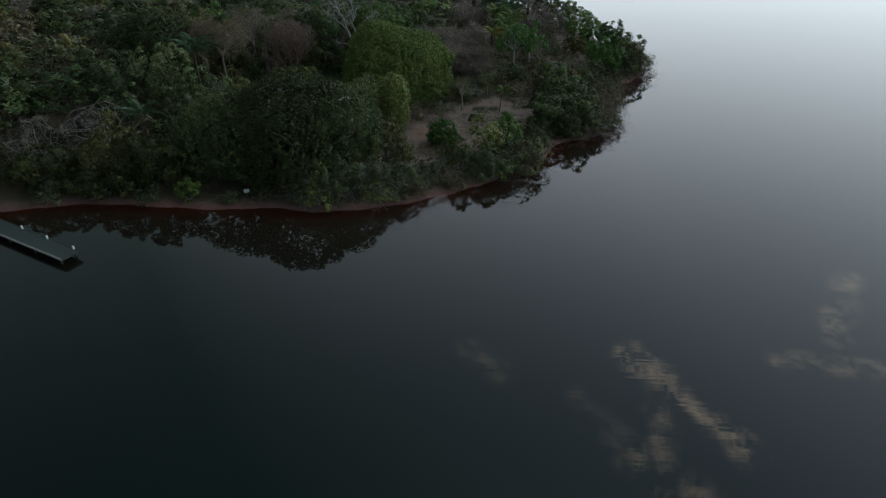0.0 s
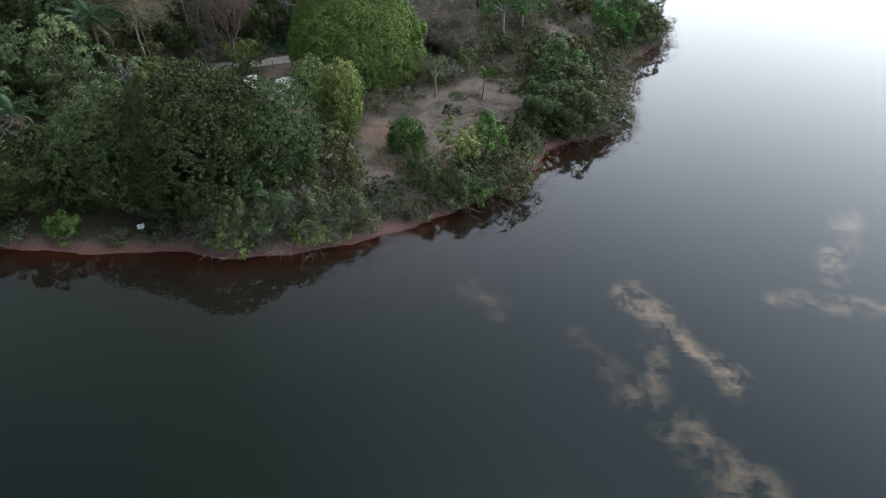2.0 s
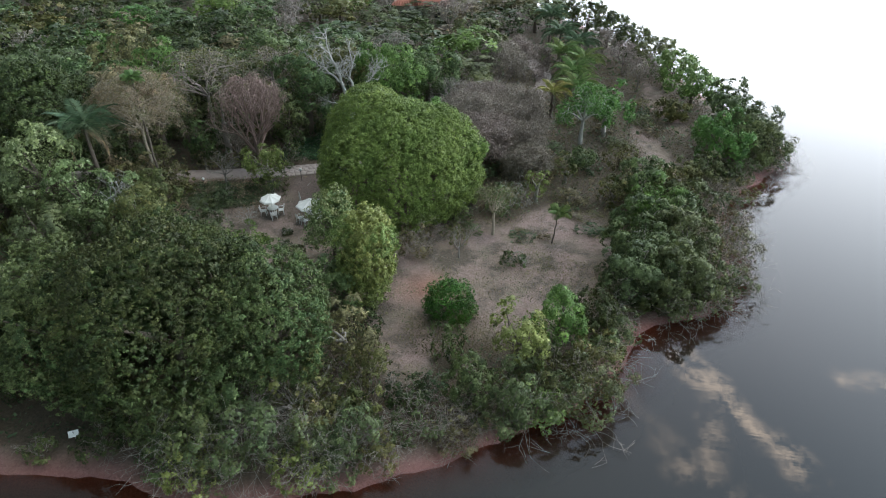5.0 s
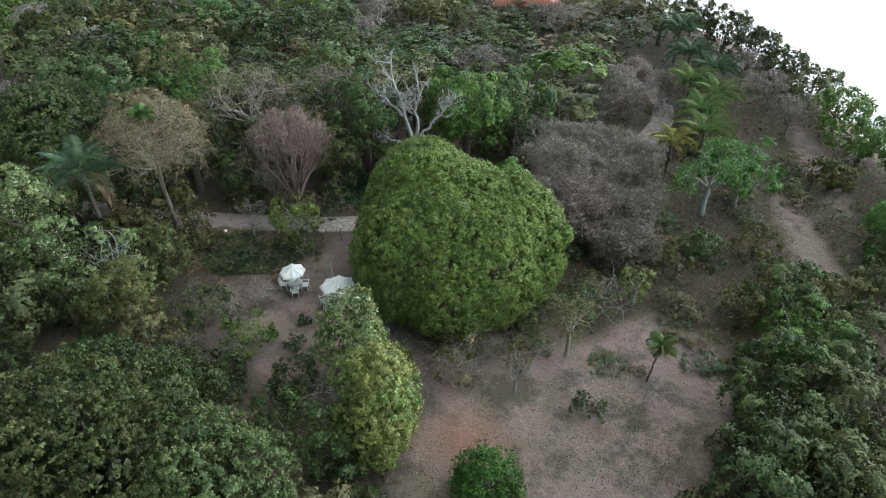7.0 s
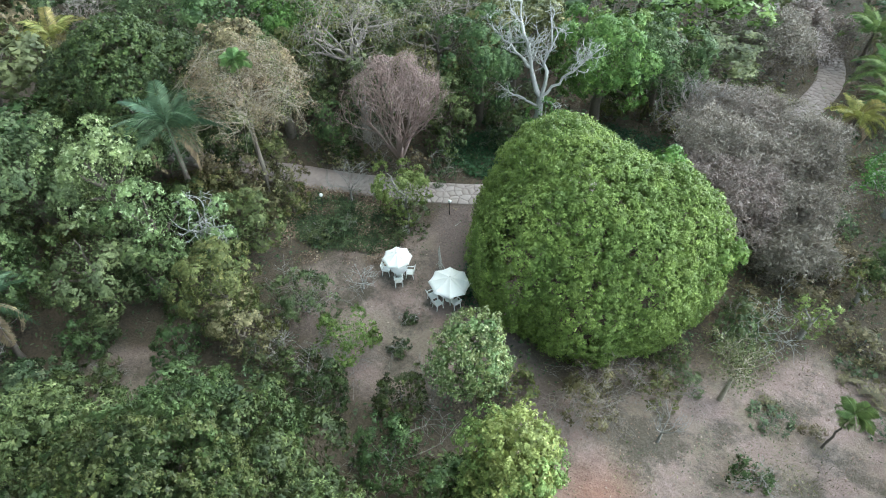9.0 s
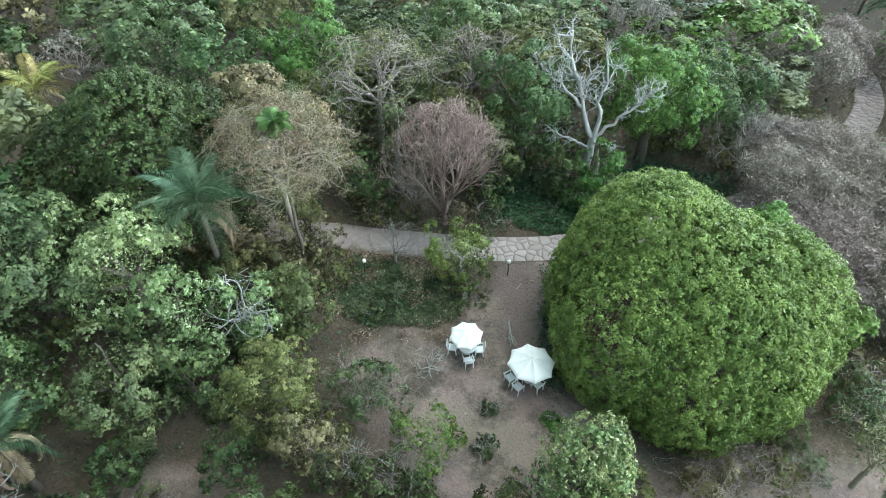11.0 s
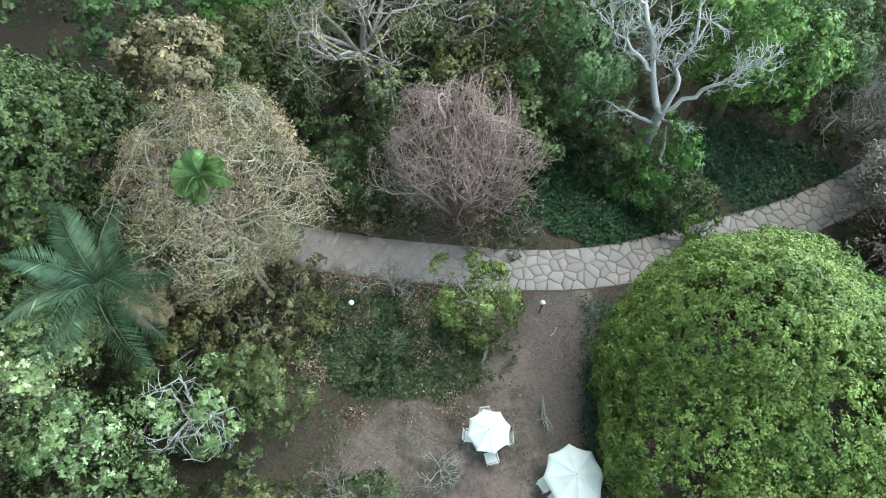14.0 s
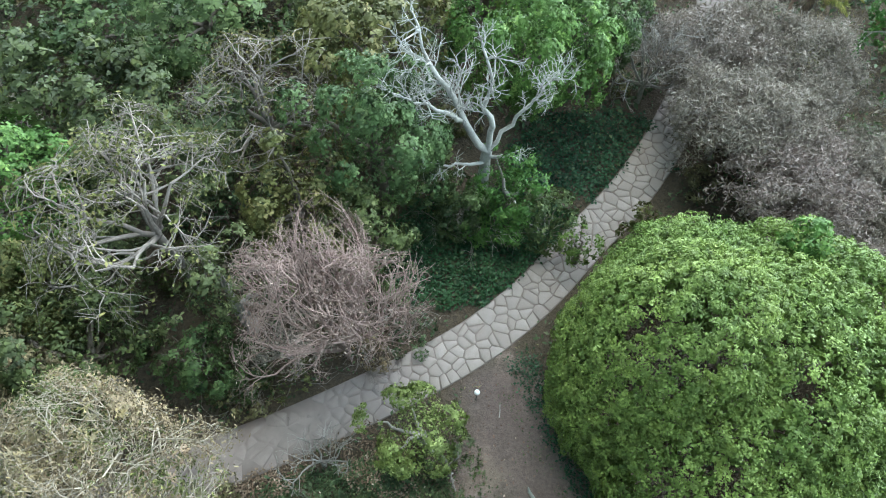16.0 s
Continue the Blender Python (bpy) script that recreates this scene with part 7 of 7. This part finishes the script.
# ---- house and shed far behind the wood ----
def house(x, y, turn, sx, sy, wall_h, rise, label, roof_mat, name="house", over=0.6):
    z0 = ground_z(x, y)
    t = thing(name, pose(x, y, z0 - 0.05, 0, 0, turn), label, "house")
    for cx, cy, wx, wy in ((0, -sy / 2, sx, 0.2), (0, sy / 2, sx, 0.2), (-sx / 2 + 0.1, 0, 0.2, sy - 0.21), (sx / 2 - 0.1, 0, 0.2, sy - 0.21)):
        part("wall", box_bm(wx, wy, wall_h, cx, cy, wall_h / 2), M_WALL, t)
    for i in range(3):
        cx = -sx / 2 + sx * (i + 0.5) / 3
        w = part("window", box_bm(1.1, 0.06, 1.1, cx, -sy / 2 - 0.11, 1.6), M_PALE_WOOD, t)
        part("pane", box_bm(0.92, 0.02, 0.92, cx, -sy / 2 - 0.152, 1.6), M_WINDOW, w)
    bm = bmesh.new()
    X, Y, r = sx / 2 + over, sy / 2 + over, max(sx / 2 - sy / 2, 0.3)
    v = [bm.verts.new(c) for c in ((-X, -Y, wall_h), (X, -Y, wall_h), (X, Y, wall_h), (-X, Y, wall_h), (-r, 0, wall_h + rise), (r, 0, wall_h + rise))]
    for f in ((0, 1, 5, 4), (1, 2, 5), (2, 3, 4, 5), (3, 0, 4), (3, 2, 1, 0)):
        bm.faces.new([v[i] for i in f])
    roof = part("roof", bm, roof_mat, t)
    part("ridge", box_bm(2 * r + 0.2, 0.22, 0.12, 0, 0, wall_h + rise + 0.03, 0.03), roof_mat, roof)
    vs, fs, n = [], [], 0
    k = int(2 * X / 0.45)
    for i in range(k):
        cx = -X + 0.22 + i * 0.45
        end = min(1.0, max(0.05, (X - abs(cx)) / max(X - r, 0.01)))
        for s in (-1, 1):
            p = [(cx - 0.1, s * Y, wall_h + 0.03), (cx + 0.1, s * Y, wall_h + 0.03), (cx + 0.1, s * Y * (1 - end), wall_h + rise * end + 0.03), (cx - 0.1, s * Y * (1 - end), wall_h + rise * end + 0.03)]
            m1, m2 = (cx, s * Y, wall_h + 0.12), (cx, s * Y * (1 - end), wall_h + rise * end + 0.12)
            vs += [p[0], m1, m2, p[3], p[1], p[2]]
            fs += [(n, n + 1, n + 2, n + 3), (n + 1, n + 4, n + 5, n + 2)]
            n += 6
    part_mesh("tile_rows", mesh_np("tile_rows", vs, fs, roof_mat), roof)


house(-18.6, 150.5, 6, 9.0, 7.0, 3.2, 2.6, "single-storey house with a terracotta hipped roof", M_TILE)
house(-76, 118.5, 35, 3.0, 2.6, 3.4, 0.5, "small grey-roofed outbuilding among trees", M_SHEET, "outbuilding", 0.25)


# ---- stone path: mortared rough slabs ----
def clip_poly(poly, p, nrm):
    out = []
    for i in range(len(poly)):
        a, b = poly[i], poly[(i + 1) % len(poly)]
        da, db = (a - p) @ nrm, (b - p) @ nrm
        if da <= 0:
            out.append(a)
        if da * db < 0:
            out.append(a + (b - a) * (da / (da - db)))
    return out


def build_path():
    line = smooth_line(PATH_MID, 12)
    seg = np.hypot(*np.diff(line, axis=0).T)
    arc = np.concatenate([[0], np.cumsum(seg)])
    total, half = arc[-1], 1.12
    tang = np.gradient(line, axis=0)
    tang /= np.linalg.norm(tang, axis=1, keepdims=True)

    def at(s, u):
        x, y = np.interp(s, arc, line[:, 0]), np.interp(s, arc, line[:, 1])
        tx, ty = np.interp(s, arc, tang[:, 0]), np.interp(s, arc, tang[:, 1])
        return x - ty * u, y + tx * u

    # bed under the slabs
    ss = np.arange(0, total, 0.5)
    vs, fs = [], []
    for i, s in enumerate(ss):
        for u in (-half - 0.04, 0, half + 0.04):
            x, y = at(s, u)
            # drifted dust buries the slabs towards the western end
            vs.append((x, y, ground_z(x, y) + 0.035 + 0.028 * min(max((-20.5 - x) / 4.0, 0.0), 1.0)))
        for u in (-half - 0.04, half + 0.04):
            x, y = at(s, u)
            vs.append((x, y, ground_z(x, y) - 0.1))
        if i:
            a, b = (i - 1) * 5, i * 5
            fs += [(a, a + 1, b + 1, b), (a + 1, a + 2, b + 2, b + 1), (a + 3, a, b, b + 3), (a + 2, a + 4, b + 4, b + 2)]
    path = new("stone_path", mesh_np("stone_path", vs, fs, M_JOINT))
    tagged(path, "curved garden path of rough pinkish-grey stone slabs", "path", kind="structure")
    rng = np.random.default_rng(77)
    pts = []
    s = 0.2
    while s < total:
        m = int(rng.integers(3, 6))
        for j in range(m):
            pts.append((s + rng.uniform(-0.3, 0.3), -half + (j + 0.5 + rng.uniform(-0.4, 0.4)) * 2 * half / m))
        s += rng.uniform(0.45, 0.66)
    pts = np.array(pts)
    rest_v, rest_f, made = [], [], 0
    for i, p in enumerate(pts):
        poly = [np.array(c) for c in ((p[0] - 1.2, -half), (p[0] + 1.2, -half), (p[0] + 1.2, half), (p[0] - 1.2, half))]
        near = pts[np.abs(pts[:, 0] - p[0]) < 1.6]
        for q in near:
            e = q - p
            ln = np.hypot(*e)
            if ln < 1e-6:
                continue
            poly = clip_poly(poly, p + e * 0.5 - e / ln * 0.022, e / ln)
            if len(poly) < 3:
                break
        if len(poly) < 3:
            continue
        poly = np.array(poly)
        keep = [k for k in range(len(poly)) if np.hypot(*(poly[k] - poly[k - 1])) > 0.06]
        poly = poly[keep]
        if len(poly) < 3:
            continue
        c = poly.mean(0)
        poly = c + (poly - c) * rng.uniform(0.95, 1.0) + rng.normal(0, 0.012, poly.shape)
        cx, cy = at(*c)
        z = ground_z(cx, cy) + 0.06 + rng.uniform(-0.006, 0.008)
        ring = [at(*q) for q in poly]
        inner = [at(*(c + (q - c) * 0.94)) for q in poly]
        k = len(ring)
        v = [(x - cx, y - cy, -0.06) for x, y in ring] + [(x - cx, y - cy, -0.006) for x, y in ring] + [(x - cx, y - cy, 0.004) for x, y in inner] + [(0, 0, 0.005)]
        f = []
        for a in range(k):
            b = (a + 1) % k
            f += [(a, b, k + b), (a, k + b, k + a), (k + a, k + b, 2 * k + b), (k + a, 2 * k + b, 2 * k + a), (2 * k + a, 2 * k + b, 3 * k)]
        if -34 < cx < 0 and cy < 103 and made < 300:
            part_mesh("slab", mesh_np("slab", v, f, M_STONE), path, "", pose(cx, cy, z))
            made += 1
        else:
            n = len(rest_v)
            rest_v += [(x + cx, y + cy, q + z) for x, y, q in v]
            rest_f += [tuple(n + w for w in g) for g in f]
    tagged(part_mesh("slabs", mesh_np("slabs", rest_v, rest_f, M_STONE), path), kind="stuff")


build_path()
